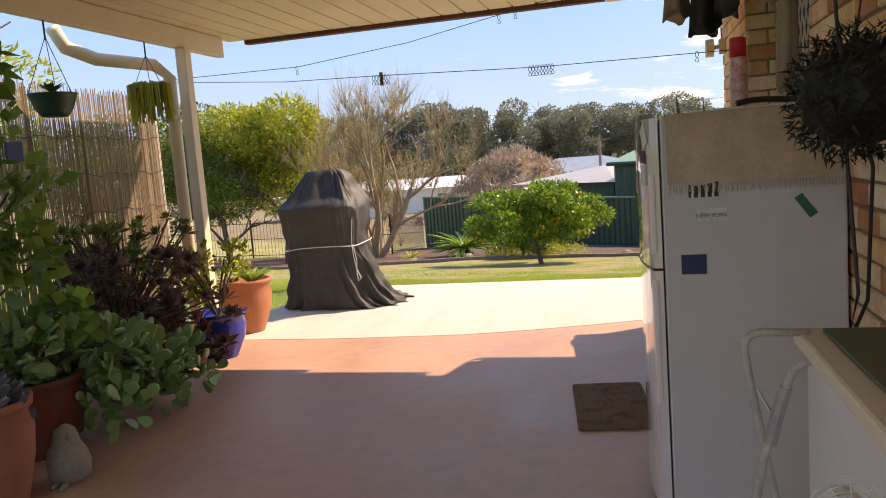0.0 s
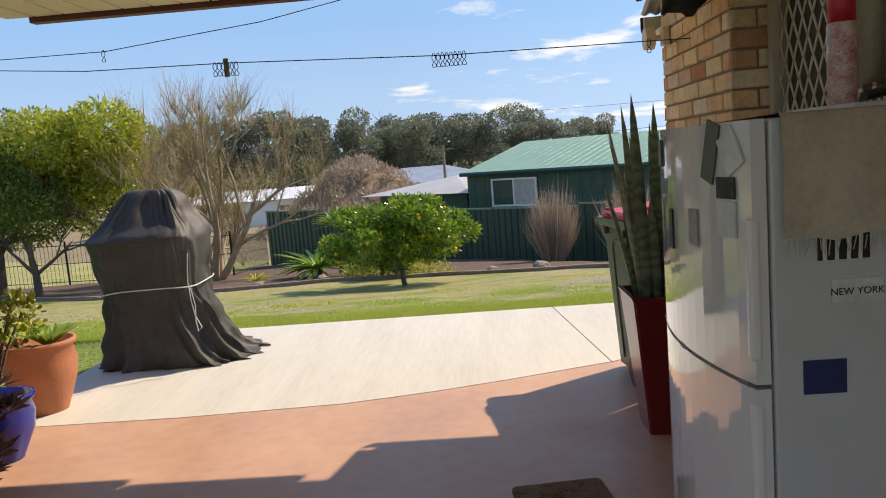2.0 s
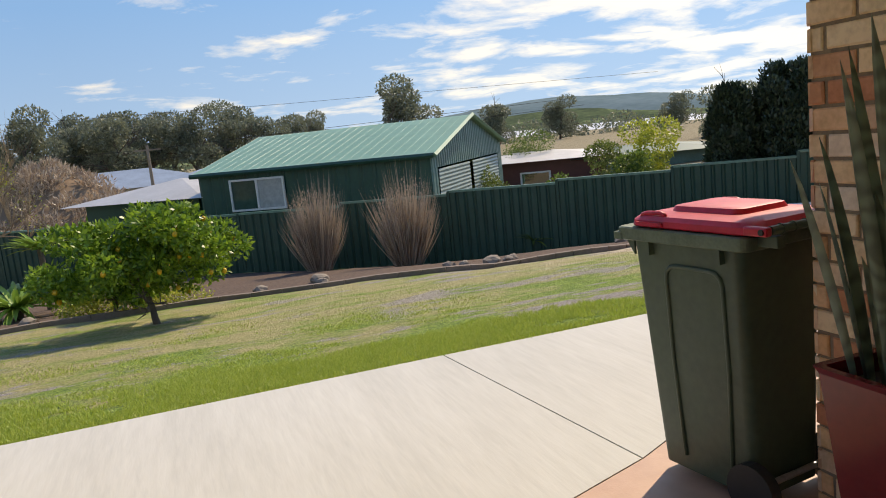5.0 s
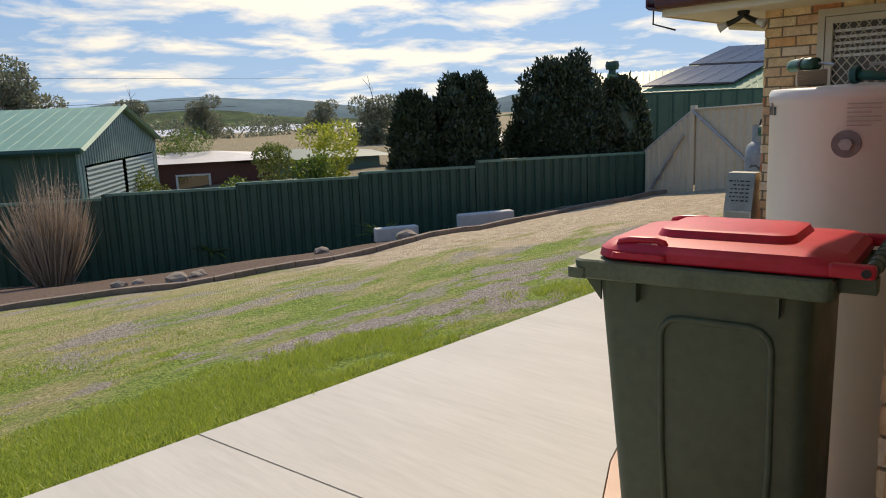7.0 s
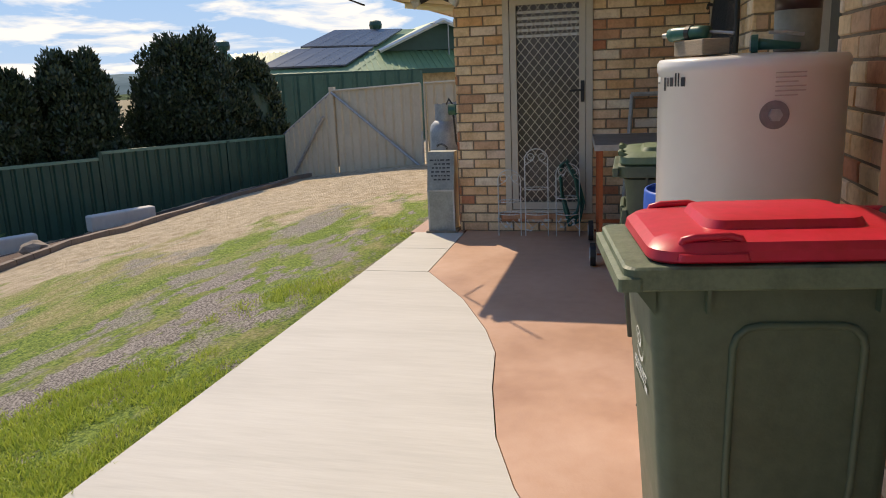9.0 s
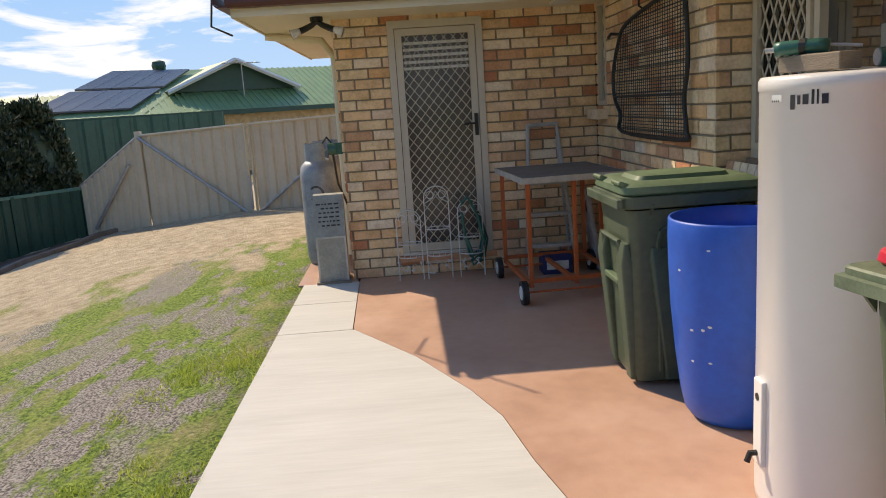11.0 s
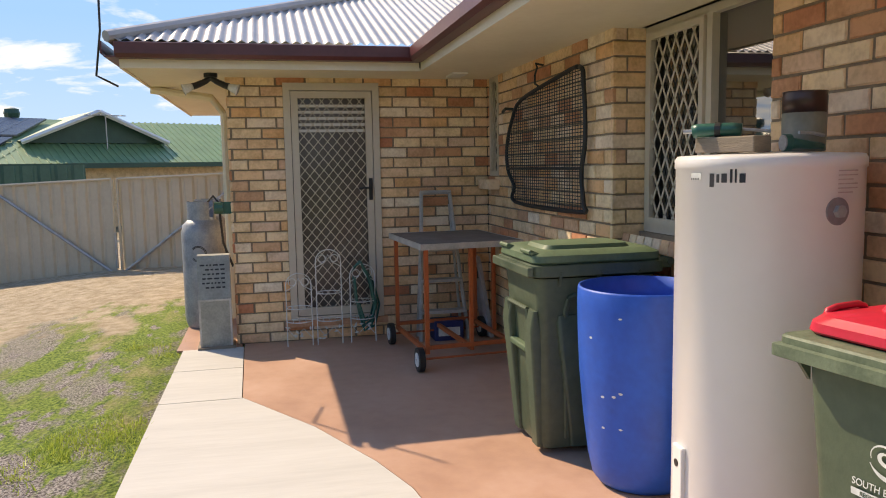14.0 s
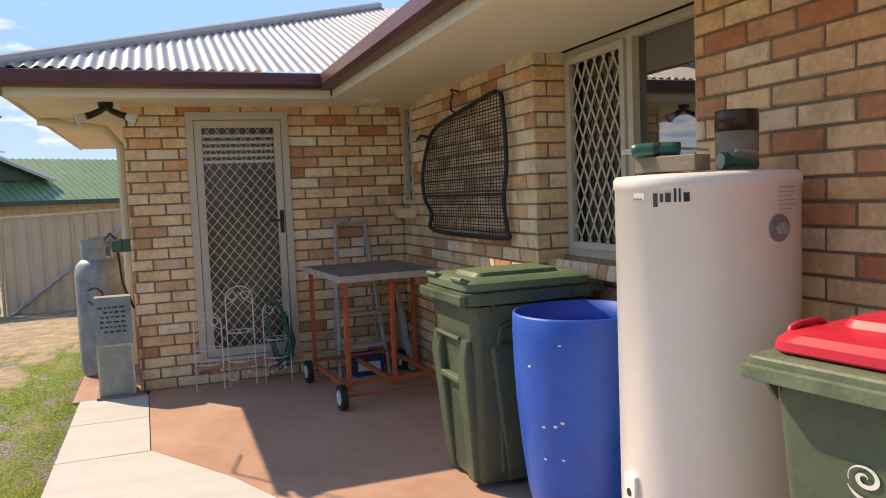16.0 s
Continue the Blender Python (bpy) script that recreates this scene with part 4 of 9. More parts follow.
    part("barge", bm, "shed_roof", t, "pale green barge capping")
    bm = bmesh.new()
    tube(bm, [P(-0.15, -0.15, H - 0.02), P(L + 0.15, -0.15, H - 0.02)], 0.07, 6)
    part("gutter", bm, "fence_green", t)
    bm = bmesh.new()
    u0, u1, z0, z1 = 4.05, 5.7, H - 1.05, H - 0.2
    yy = -sg * 0.05
    for a_, b_, c_, d_ in ((u0, u0 + 0.05, z0, z1), (u1 - 0.05, u1, z0, z1), (u0 + 0.05, u1 - 0.05, z0, z0 + 0.05), (u0 + 0.05, u1 - 0.05, z1 - 0.05, z1), ((u0 + u1) / 2 - 0.025, (u0 + u1) / 2 + 0.025, z0 + 0.05, z1 - 0.05)):
        lo, hi = sorted((yy, yy * 2.2))
        box(bm, a_, b_, lo, hi, c_, d_)
    wf = part("window", bm, "white_paint", t, "white-framed sliding window")
    for a_, b_, mt in ((u0 + 0.05, (u0 + u1) / 2 - 0.025, M["curtain_white"]), ((u0 + u1) / 2 + 0.025, u1 - 0.05, M["glass_green"])):
        bm = bmesh.new()
        lo, hi = sorted((yy, yy * 1.4))
        box(bm, a_, b_, lo, hi, z0 + 0.05, z1 - 0.05)
        part("pane", bm, mt, wf)


M["gable_green"] = mat_new("grey_green_steel", (0.14, 0.26, 0.23), rough=0.45, scale=2)
M["roller"] = mat_new("pale_roller_door", (0.34, 0.42, 0.38), rough=0.5, scale=2)
M["curtain_white"] = mat_new("pale_curtained_glass", (0.5, 0.5, 0.48), rough=0.2)
M["glass_green"] = mat_new("dark_green_glass", (0.05, 0.1, 0.08), rough=0.08)
shed()


# ---------- loose things by the house ----------
def text_mesh(s, size, material, parent, m, name="lettering", sx=1.0):
    cu = bpy.data.curves.new("t", "FONT")
    cu.body = s
    cu.size = size
    cu.extrude = 0.0006
    cu.align_x = "CENTER"
    cu.align_y = "CENTER"
    tmp = bpy.data.objects.new("t", cu)
    dg = bpy.context.evaluated_depsgraph_get()
    me = bpy.data.meshes.new_from_object(tmp)
    bpy.data.objects.remove(tmp)
    me.transform(m @ Matrix.Diagonal((sx, 1, 1, 1)))
    me.materials.clear()
    me.materials.append(M[material])
    o = new(name, me)
    o.parent = parent
    return o


def loft(bm, rings, cap0=True, cap1=True):
    vs = [[bm.verts.new(p) for p in r] for r in rings]
    n = len(vs[0])
    for a, b in zip(vs, vs[1:]):
        for j in range(n):
            bm.faces.new((a[j], a[(j + 1) % n], b[(j + 1) % n], b[j]))
    if cap0:
        bm.faces.new(vs[0][::-1])
    if cap1:
        bm.faces.new(vs[-1])
    return vs


def rrect(hx, hy, r, z, n=5, cx=0.0, cy=0.0):
    out = []
    for sx, sy, a0 in ((1, 1, 0), (-1, 1, 90), (-1, -1, 180), (1, -1, 270)):
        for i in range(n + 1):
            a = radians(a0 + 90 * i / n)
            out.append((cx + sx * (hx - r) + r * math.cos(a), cy + sy * (hy - r) + r * math.sin(a), z))
    return out


M["badge_white"] = mat_new("white_print", (0.75, 0.77, 0.74), rough=0.6)
M["print_dark"] = mat_new("dark_print", (0.03, 0.03, 0.035), rough=0.6)


def wheelie_bin(name, loc, rz, body, lid, label, H=0.95):
    """Front faces local +y. 0.58 wide, 0.72 deep, lid at 1.05."""
    t = thing(name, loc, label, "wheelie bin", "wheelie bins", rz)
    bm = bmesh.new()
    rings = [rrect(0.2, 0.24, 0.05, 0.03, cy=0.02), rrect(0.205, 0.25, 0.05, 0.06, cy=0.02), rrect(0.255, 0.3, 0.05, 0.8), rrect(0.262, 0.31, 0.05, H - 0.06)]
    loft(bm, rings, True, False)
    part("body", bm, body, t, smooth=40)
    for sgn in (-1, 1):
        # moulded side frame round a sunk panel
        bm = bmesh.new()
        zz = [0.1, 0.2, 0.5, 0.74, 0.79, 0.8]

        def sx_at(z):
            return sgn * (0.2045 + (0.262 - 0.205) * (z - 0.06) / (H - 0.12) + 0.004)
        for y0 in (-0.17, 0.17):
            tube(bm, [(sx_at(z), y0 * (0.82 + 0.22 * z), z) for z in (0.08, 0.4, 0.72)] + [(sx_at(0.78), y0 * 0.9, 0.78)], 0.013, 6)
        tube(bm, [(sx_at(0.78), -0.153, 0.78), (sx_at(0.79), -0.12, 0.795), (sx_at(0.79), 0.12, 0.795), (sx_at(0.78), 0.153, 0.78)], 0.013, 6)
        part("side_rib", bm, body, t)
        for y0 in (-0.2, 0.2, 0.0):
            bm = bmesh.new()
            v = [bm.verts.new(p) for p in ((sgn * 0.26, y0 - 0.006, H - 0.1), (sgn * 0.295, y0 - 0.006, H - 0.03), (sgn * 0.26, y0 - 0.006, H - 0.03),
                                           (sgn * 0.26, y0 + 0.006, H - 0.1), (sgn * 0.295, y0 + 0.006, H - 0.03), (sgn * 0.26, y0 + 0.006, H - 0.03))]
            for f in ((0, 1, 2), (5, 4, 3), (0, 3, 4, 1), (1, 4, 5, 2), (2, 5, 3, 0)):
                bm.faces.new([v[i] for i in f])
            part("gusset", bm, body, t)
    # front lift recess
    bm = bmesh.new()
    for x0 in (-0.14, 0.14):
        tube(bm, [(x0 * 0.85, 0.268, 0.1), (x0, 0.305, 0.55), (x0, 0.318, 0.72)], 0.012, 6)
    tube(bm, [(-0.14, 0.318, 0.72), (0.14, 0.318, 0.72)], 0.012, 6)
    part("front_rib", bm, body, t)
    # pockets of the lifting recess, between two proud legs and a cross bar
    for x0 in (-0.17, 0.17):
        bm = bmesh.new()
        loft(bm, [rrect(0.045, 0.02, 0.012, 0.035, cx=x0 * 0.8, cy=0.262), rrect(0.055, 0.03, 0.014, 0.62, cx=x0, cy=0.302), rrect(0.055, 0.012, 0.01, 0.72, cx=x0, cy=0.305)])
        part("front_leg", bm, body, t, "sun-faded moulded leg", smooth=40)
    bm = bmesh.new()
    box(bm, -0.12, 0.12, 0.285, 0.325, 0.5, 0.53, None, 0.008)
    part("lift_bar", bm, lid, t)
    for sgn in (-1, 1):
        bm = bmesh.new()
        loft(bm, [rrect(0.02, 0.14, 0.015, 0.035, cx=sgn * 0.2, cy=-0.02), rrect(0.03, 0.17, 0.02, 0.66, cx=sgn * 0.245, cy=0.04), rrect(0.012, 0.16, 0.01, 0.7, cx=sgn * 0.245, cy=0.04)])
        part("side_leg", bm, body, t, smooth=40)
    bm = bmesh.new()
    loft(bm, [rrect(0.285, 0.335, 0.05, H - 0.05), rrect(0.29, 0.34, 0.05, H - 0.045), rrect(0.29, 0.34, 0.05, H + 0.005), rrect(0.27, 0.32, 0.045, H + 0.01), rrect(0.262, 0.312, 0.045, H - 0.03)], True, False)
    box(bm, -0.285, 0.285, 0.335, 0.365, H - 0.045, H + 0.0, None, 0.006)
    part("rim", bm, body, t, "scuffed paler rim")
    bm = bmesh.new()
    loft(bm, [rrect(0.275, 0.325, 0.05, H + 0.012, cy=0.0), rrect(0.282, 0.333, 0.06, H + 0.02), rrect(0.278, 0.33, 0.065, H + 0.05), rrect(0.24, 0.29, 0.06, H + 0.07),
              rrect(0.15, 0.23, 0.05, H + 0.066), rrect(0.14, 0.215, 0.045, H + 0.085), rrect(0.1, 0.18, 0.04, H + 0.088)])
    part("lid", bm, lid, t, smooth=28)
    for sx in (-1, 1):
        bm = bmesh.new()
        tube(bm, [(sx * 0.17 - 0.06, 0.29, H + 0.05), (sx * 0.17 - 0.06, 0.33, H + 0.066), (sx * 0.17 + 0.06, 0.33, H + 0.066), (sx * 0.17 + 0.06, 0.29, H + 0.05)], 0.012, 8)
        part("lid_handle", bm, lid, t)
    bm = bmesh.new()
    tube(bm, [(-0.28, -0.37, H + 0.0), (0.28, -0.37, H + 0.0)], 0.018, 8)
    for sx in (-0.25, 0.25, 0.0):
        box(bm, sx - 0.02, sx + 0.02, -0.38, -0.31, H - 0.03, H + 0.02)
    part("hinge_bar", bm, body, t)
    for sx in (-1, 1):
        bm = bmesh.new()
        tube(bm, [(sx * 0.215, -0.3, 0.1), (sx * 0.265, -0.3, 0.1)], 0.1, 20)
        part("wheel", bm, "black", t)
    bm = bmesh.new()
    tube(bm, [(-0.21, -0.3, 0.1), (0.21, -0.3, 0.1)], 0.012, 6)
    part("axle", bm, "steel", t)
    return t


def red_lid_bin():
    """A smaller bin: 0.5 wide, 0.68 deep, front towards local +y, lid set back on a wide front rim."""
    t = thing("wheelie_bin", (3.19, 3.2, 0), "dark green wheelie bin with closed red lid and white printed badge", "wheelie bin", "wheelie bins", 8)
    H, body = 1.0, "bin_green"

    def hx(z):
        return 0.165 + 0.05 * z

    def yf(z):
        return 0.215 + 0.07 * z
    bm = bmesh.new()
    loft(bm, [rrect(hx(z), (yf(z) + 0.25) / 2, 0.04, z, cy=(yf(z) - 0.25) / 2) for z in (0.04, 0.08, 0.5, 0.9, 0.97)], True, False)
    part("body", bm, body, t, smooth=40)
    for sgn in (-1, 1):
        # sunk side panel: a rounded frame line proud of the wall
        def P(y, z):
            return (sgn * (hx(z) + 0.001), y, z)
        for name, y0, y1, r, mt in (("side_rib", -0.165, 0.105, 0.009, body), ):
            pts = [P(y0 + 0.02, 0.1), P(y0, 0.5), P(y0, 0.82)]
            pts += [P(y0 + 0.05 * (1 - math.cos(radians(a))), 0.82 + 0.05 * math.sin(radians(a))) for a in (30, 60, 90)]
            pts += [P(y1 - 0.05 * (1 - math.cos(radians(a))), 0.82 + 0.05 * math.sin(radians(a))) for a in (90, 60, 30)]
            pts += [P(y1, 0.82), P(y1, 0.5), P(y1 - 0.02, 0.1)]
            bm = bmesh.new()
            tube(bm, pts, r, 8)
            part(name, bm, mt, t, smooth=True)
        for y0 in (0.165, -0.18):
            bm = bmesh.new()
            box(bm, min(sgn * 0.21, sgn * 0.236), max(sgn * 0.21, sgn * 0.236), y0 - 0.004, y0 + 0.004, 0.905, 0.96)
            part("gusset", bm, body, t)
        bm = bmesh.new()
        v = [bm.verts.new(p) for x in (sgn * 0.2, sgn * 0.21) for p in ((x, 0.27, 0.895), (x, 0.27, 0.955), (x, 0.315, 0.955))]
        for f in ((0, 1, 2), (5, 4, 3), (0, 3, 4, 1), (1, 4, 5, 2), (2, 5, 3, 0)):
            bm.faces.new([v[i] for i in f])
        part("corner_gusset", bm, body, t)
    # rim: a deep rolled band with a wide shelf at the front
    bm = bmesh.new()
    loft(bm, [rrect(0.232, 0.312, 0.03, 0.955, cy=0.022), rrect(0.24, 0.318, 0.03, 0.96, cy=0.022), rrect(0.24, 0.318, 0.03, 1.003, cy=0.022), rrect(0.234, 0.312, 0.028, 1.008, cy=0.022),
              rrect(0.2, 0.27, 0.03, 1.008, cy=-0.01), rrect(0.19, 0.26, 0.03, 0.96, cy=-0.01)], True, False)
    part("rim", bm, M["bin_rim"], t, "scuffed paler rim")
    bm = bmesh.new()
    loft(bm, [rrect(0.226, 0.026, 0.008, 0.955, 2, cy=0.324), rrect(0.244, 0.026, 0.008, 0.957, 2, cy=0.327), rrect(0.244, 0.026, 0.008, 0.985, 2, cy=0.327), rrect(0.236, 0.02, 0.008, 0.988, 2, cy=0.322)])
    part("rim_lip", bm, M["bin_rim"], t)
    # lid: domed tray with a raised oblong
    bm = bmesh.new()
    ly = -0.02
    loft(bm, [rrect(0.224, 0.3, 0.06, 1.012, 7, cy=ly), rrect(0.23, 0.306, 0.065, 1.018, 7, cy=ly), rrect(0.228, 0.303, 0.07, 1.038, 7, cy=ly), rrect(0.214, 0.285, 0.075, 1.054, 7, cy=ly),
              rrect(0.16, 0.23, 0.06, 1.062, 7, cy=ly), rrect(0.135, 0.175, 0.045, 1.065, 7, cy=ly), rrect(0.125, 0.165, 0.04, 1.083, 7, cy=ly), rrect(0.11, 0.15, 0.035, 1.086, 7, cy=ly)], True, True)
    lid = part("lid", bm, "lid_red", t, "bright red plastic lid", smooth=30)
    for sgn in (-1, 1):
        bm = bmesh.new()
        x = sgn * 0.205
        tube(bm, [(x, 0.225, 1.035), (x, 0.215, 1.058), (x, 0.19, 1.064), (x, 0.12, 1.066), (x, 0.1, 1.06), (x, 0.09, 1.04)], 0.009, 8)
        part("lid_handle", bm, "lid_red", lid, smooth=True)
        bm = bmesh.new()
        loft(bm, [rrect(0.016, 0.075, 0.012, 1.02, 3, cx=sgn * 0.226, cy=0.158), rrect(0.016, 0.07, 0.012, 1.034, 3, cx=sgn * 0.224, cy=0.158)])
        part("grip_ledge", bm, "lid_red", lid)
        bm = bmesh.new()
        box(bm, min(sgn * 0.2, sgn * 0.232), max(sgn * 0.2, sgn * 0.232), -0.375, -0.28, 1.014, 1.046, None, 0.008)
        part("hinge_arm", bm, "lid_red", lid)
        bm = bmesh.new()
        tube(bm, [(sgn * 0.19, -0.357, 1.03), (sgn * 0.238, -0.357, 1.03)], 0.01, 12)
        part("hinge_pin", bm, "black", lid)
    bm = bmesh.new()
    tube(bm, [(-0.2, -0.365, 1.032), (0.2, -0.365, 1.032)], 0.016, 12)
    for x in (-0.15, -0.09, -0.03, 0.03, 0.09, 0.15):
        tube(bm, [(x - 0.003, -0.365, 1.032), (x + 0.003, -0.365, 1.032)], 0.019, 12)
    for x in (-0.16, 0.16):
        box(bm, x - 0.02, x + 0.02, -0.375, -0.26, 0.97, 1.01, None, 0.004)
    part("grip_bar", bm, body, t, "ribbed dark green grip bar")
    for sx in (-1, 1):
        bm = bmesh.new()
        tube(bm, [(sx * 0.19, -0.27, 0.1), (sx * 0.235, -0.27, 0.1)], 0.1, 20)
        part("wheel", bm, "black", t)
    bm = bmesh.new()
    tube(bm, [(-0.19, -0.27, 0.1), (0.19, -0.27, 0.1)], 0.012, 6)
    part("axle", bm, "steel", t)

    # printed badge on the front
    def F(x, z):
        return Vector((-x - 0.01, yf(z) + 0.004, z))

    def arc(cx, cz, r0, r1, a0, a1, w, n=22):
        bm = bmesh.new()
        prev = None
        for i in range(n + 1):
            k = i / n
            a = radians(a0 + (a1 - a0) * k)
            r = r0 + (r1 - r0) * k
            ww = w * math.sin(math.pi * min(max(k, 0.06), 0.94))
            q = [bm.verts.new(F(cx + (r + s * ww) * math.cos(a) * 1.25, cz + (r + s * ww) * math.sin(a))) for s in (-1, 1)]
            if prev:
                bm.faces.new((prev[0], q[0], q[1], prev[1]))
            prev = q
        part("logo_mark", bm, "badge_white", t)
    arc(0.0, 0.775, 0.004, 0.031, 0, 560, 0.0048, 40)
    arc(0.01, 0.768, 0.042, 0.042, 200, 350, 0.006)
    m = Matrix.Translation(F(0, 0.695)) @ pose(0, 0, 0, 90 - 4, 0, 180)
    text_mesh("SOUTH BURNETT", 0.023, "badge_white", t, m, sx=0.95)
    bm = bmesh.new()
    bm.faces.new([bm.verts.new(F(x, z)) for x, z in ((-0.09, 0.662), (0.09, 0.662), (0.09, 0.679), (-0.09, 0.679))])
    part("logo_strip", bm, "badge_white", t, "white lettered strip")
    m = Matrix.Translation(F(0, 0.6705) + Vector((0, 0.0025, 0))) @ pose(0, 0, 0, 90 - 4, 0, 180)
    text_mesh("REGIONAL COUNCIL", 0.0135, "bin_green", t, m)


M["bin_rim"] = mat_new("scuffed_green_rim", (0.15, 0.19, 0.12), rough=0.55, scale=12, col2=(0.085, 0.115, 0.07), bump=0.15, bscale=90)
red_lid_bin()
wheelie_bin("wheelie_bin", (5.41, 3.22, 0), 0, "bin_green", "lid_green", "dark green wheelie bin with a faded green lid", 0.94)


def drum():
    t = thing("drum", (4.83, 3.15, 0), "open bright blue plastic drum with white scuffs, beside a green bin", "drum")
    bm = bmesh.new()
    lathe(bm, [(0.17, 0.0), (0.2, 0.01), (0.222, 0.04), (0.24, 0.12), (0.262, 0.3), (0.28, 0.5), (0.288, 0.68), (0.29, 0.8), (0.288, 0.875), (0.284, 0.885), (0.276, 0.885), (0.278, 0.8), (0.265, 0.5), (0.22, 0.08), (0.0, 0.05)], 48)
    part("body", bm, "blue", t, smooth=True)
    rnd = random.Random(3)
    bm = bmesh.new()
    for i in range(7):
        a, z, r = rnd.uniform(1.8, 2.7), rnd.choice([0.82, 0.8, 0.6, 0.4, 0.45, 0.3, 0.7]) + rnd.uniform(-0.02, 0.02), rnd.uniform(0.003, 0.008)
        rad = 0.2015 + float(np.interp(z, [0.3, 0.5, 0.68, 0.8], [0.0625, 0.0805, 0.0885, 0.0905]))
        c = Vector((rad * math.cos(a), rad * math.sin(a), z))
        s = Vector((-math.sin(a), math.cos(a), 0))
        vs = [bm.verts.new(c + s * (r * 1.6 * math.cos(q) * rnd.uniform(0.6, 1)) + Vector((0, 0, r * math.sin(q) * rnd.uniform(0.5, 1)))) for q in (k * math.pi / 4 for k in range(8))]
        bm.faces.new(vs)
    part("scuffs", bm, "badge_white", t, "white scuff marks", kind="stuff")


drum()


def heater():
    t = thing("water_heater", (4.052, 3.119, 0), "pale enamelled cylindrical hot-water tank standing against the brick wall", "water heater")
    R, H = 0.291, 1.437
    bm = bmesh.new()
    lathe(bm, [(0.27, 0.0), (0.288, 0.01), (R, 0.04), (R, H - 0.045), (R + 0.004, H - 0.042), (R + 0.004, H - 0.014), (R - 0.004, H - 0.002), (R - 0.016, H), (0.0, H + 0.012)], 64)
    part("shell", bm, "hws", t, smooth=True)
    # parts on the shell: angle measured about z
    def on(a, z, r=R):
        a = radians(a)
        return Vector((r * math.cos(a), r * math.sin(a), z))
    bm = bmesh.new()
    a = 186.4
    p = on(a, 1.263)
    d = on(a, 0, 1.0)
    tube(bm, [p - d * 0.01, p + d * 0.003], 0.042, 24)
    part("gasket", bm, M["pink_grey"], t, "grey rubber gasket")
    bm = bmesh.new()
    tube(bm, [p, p + d * 0.018], 0.02, 6)
    part("plug", bm, "steel", t, "steel hexagon plug")
    # handle strap near the foot
    bm = bmesh.new()
    a = 86
    d, s = on(a, 0, 1.0), on(a + 90, 0, 1.0)
    m = Matrix.Translation(on(a, 0.16)) @ pose(0, 0, 0, 0, 0, a)
    box(bm, -0.005, 0.014, -0.035, 0.035, 0, 0.3, m, 0.006)
    part("cover_plate", bm, "white_enamel", t, "white access cover with a drain cock")
    bm = bmesh.new()
    q = on(a, 0.2, R + 0.016)
    tube(bm, [q - d * 0.01, q + d * 0.02, q + d * 0.03 + Vector((0, 0, -0.03))], 0.011, 8)
    part("drain_cock", bm, "black", t)
    bm = bmesh.new()
    q = on(a, 0.4, R + 0.008)
    tube(bm, [q, q + d * 0.008], 0.014, 8)
    part("plug", bm, "black", t)
    # a dark printed mark in six strokes, curved round the tank
    for x, w, z0, h in ((-0.052, 0.016, 1.338, 0.042), (-0.031, 0.01, 1.352, 0.026), (-0.01, 0.018, 1.352, 0.028), (0.012, 0.008, 1.352, 0.044), (0.026, 0.006, 1.352, 0.046), (0.046, 0.018, 1.352, 0.028)):
        bm = bmesh.new()
        a0, a1 = (121.5 + math.degrees(q / R) for q in (x - w / 2, x + w / 2))
        bm.faces.new([bm.verts.new(on(q, z, R + 0.0015)) for q, z in ((a0, z0), (a1, z0), (a1, z0 + h), (a0, z0 + h))])
        part("printed_mark", bm, "print_dark", t, "dark grey printed mark")
    bm = bmesh.new()
    for a_, z0, w, h in ((94, 1.36, 9, 0.022),):
        k = [on(a_, z0, R + 0.0015), on(a_ + w, z0, R + 0.0015), on(a_ + w, z0 + h, R + 0.0015), on(a_, z0 + h, R + 0.0015)]
        bm.faces.new([bm.verts.new(x) for x in k])
    part("sticker", bm, "badge_white", t, "white sticker")
    for i in range(7):
        bm = bmesh.new()
        z0 = 1.395 - i * 0.013
        w = 18 if i % 3 else 13
        pts = [(186 + w * j / 4) for j in range(5)]
        lo = [bm.verts.new(on(x, z0, R + 0.0015)) for x in pts]
        hi = [bm.verts.new(on(x, z0 + 0.004, R + 0.0015)) for x in pts]
        for j in range(4):
            bm.faces.new((lo[j], lo[j + 1], hi[j + 1], hi[j]))
        part("print_line", bm, M["print_faint"], t, "faint printed lines")
    bm = bmesh.new()
    for i in range(4):
        k = [on(94 + i * 2, 1.36, R + 0.0015), on(95 + i * 2, 1.36, R + 0.0015), on(95 + i * 2, 1.366, R + 0.0015), on(94 + i * 2, 1.366, R + 0.0015)]
        bm.faces.new([bm.verts.new(x) for x in k])
    part("print_line", bm, "print_dark", t)
    return H


M["print_faint"] = mat_new("faint_print", (0.58, 0.5, 0.48), rough=0.5)
M["pink_grey"] = mat_new("grey_rubber", (0.28, 0.24, 0.24), rough=0.7)
M["jar_glaze"] = mat_new("brown_glaze", (0.07, 0.03, 0.022), rough=0.3, scale=8)
M["jar_body"] = mat_new("grey_brown_stoneware", (0.27, 0.25, 0.19), rough=0.55, scale=8)
M["hose_green"] = mat_new("dark_green_plastic", (0.02, 0.13, 0.1), rough=0.35)
HT = heater() + 0.008


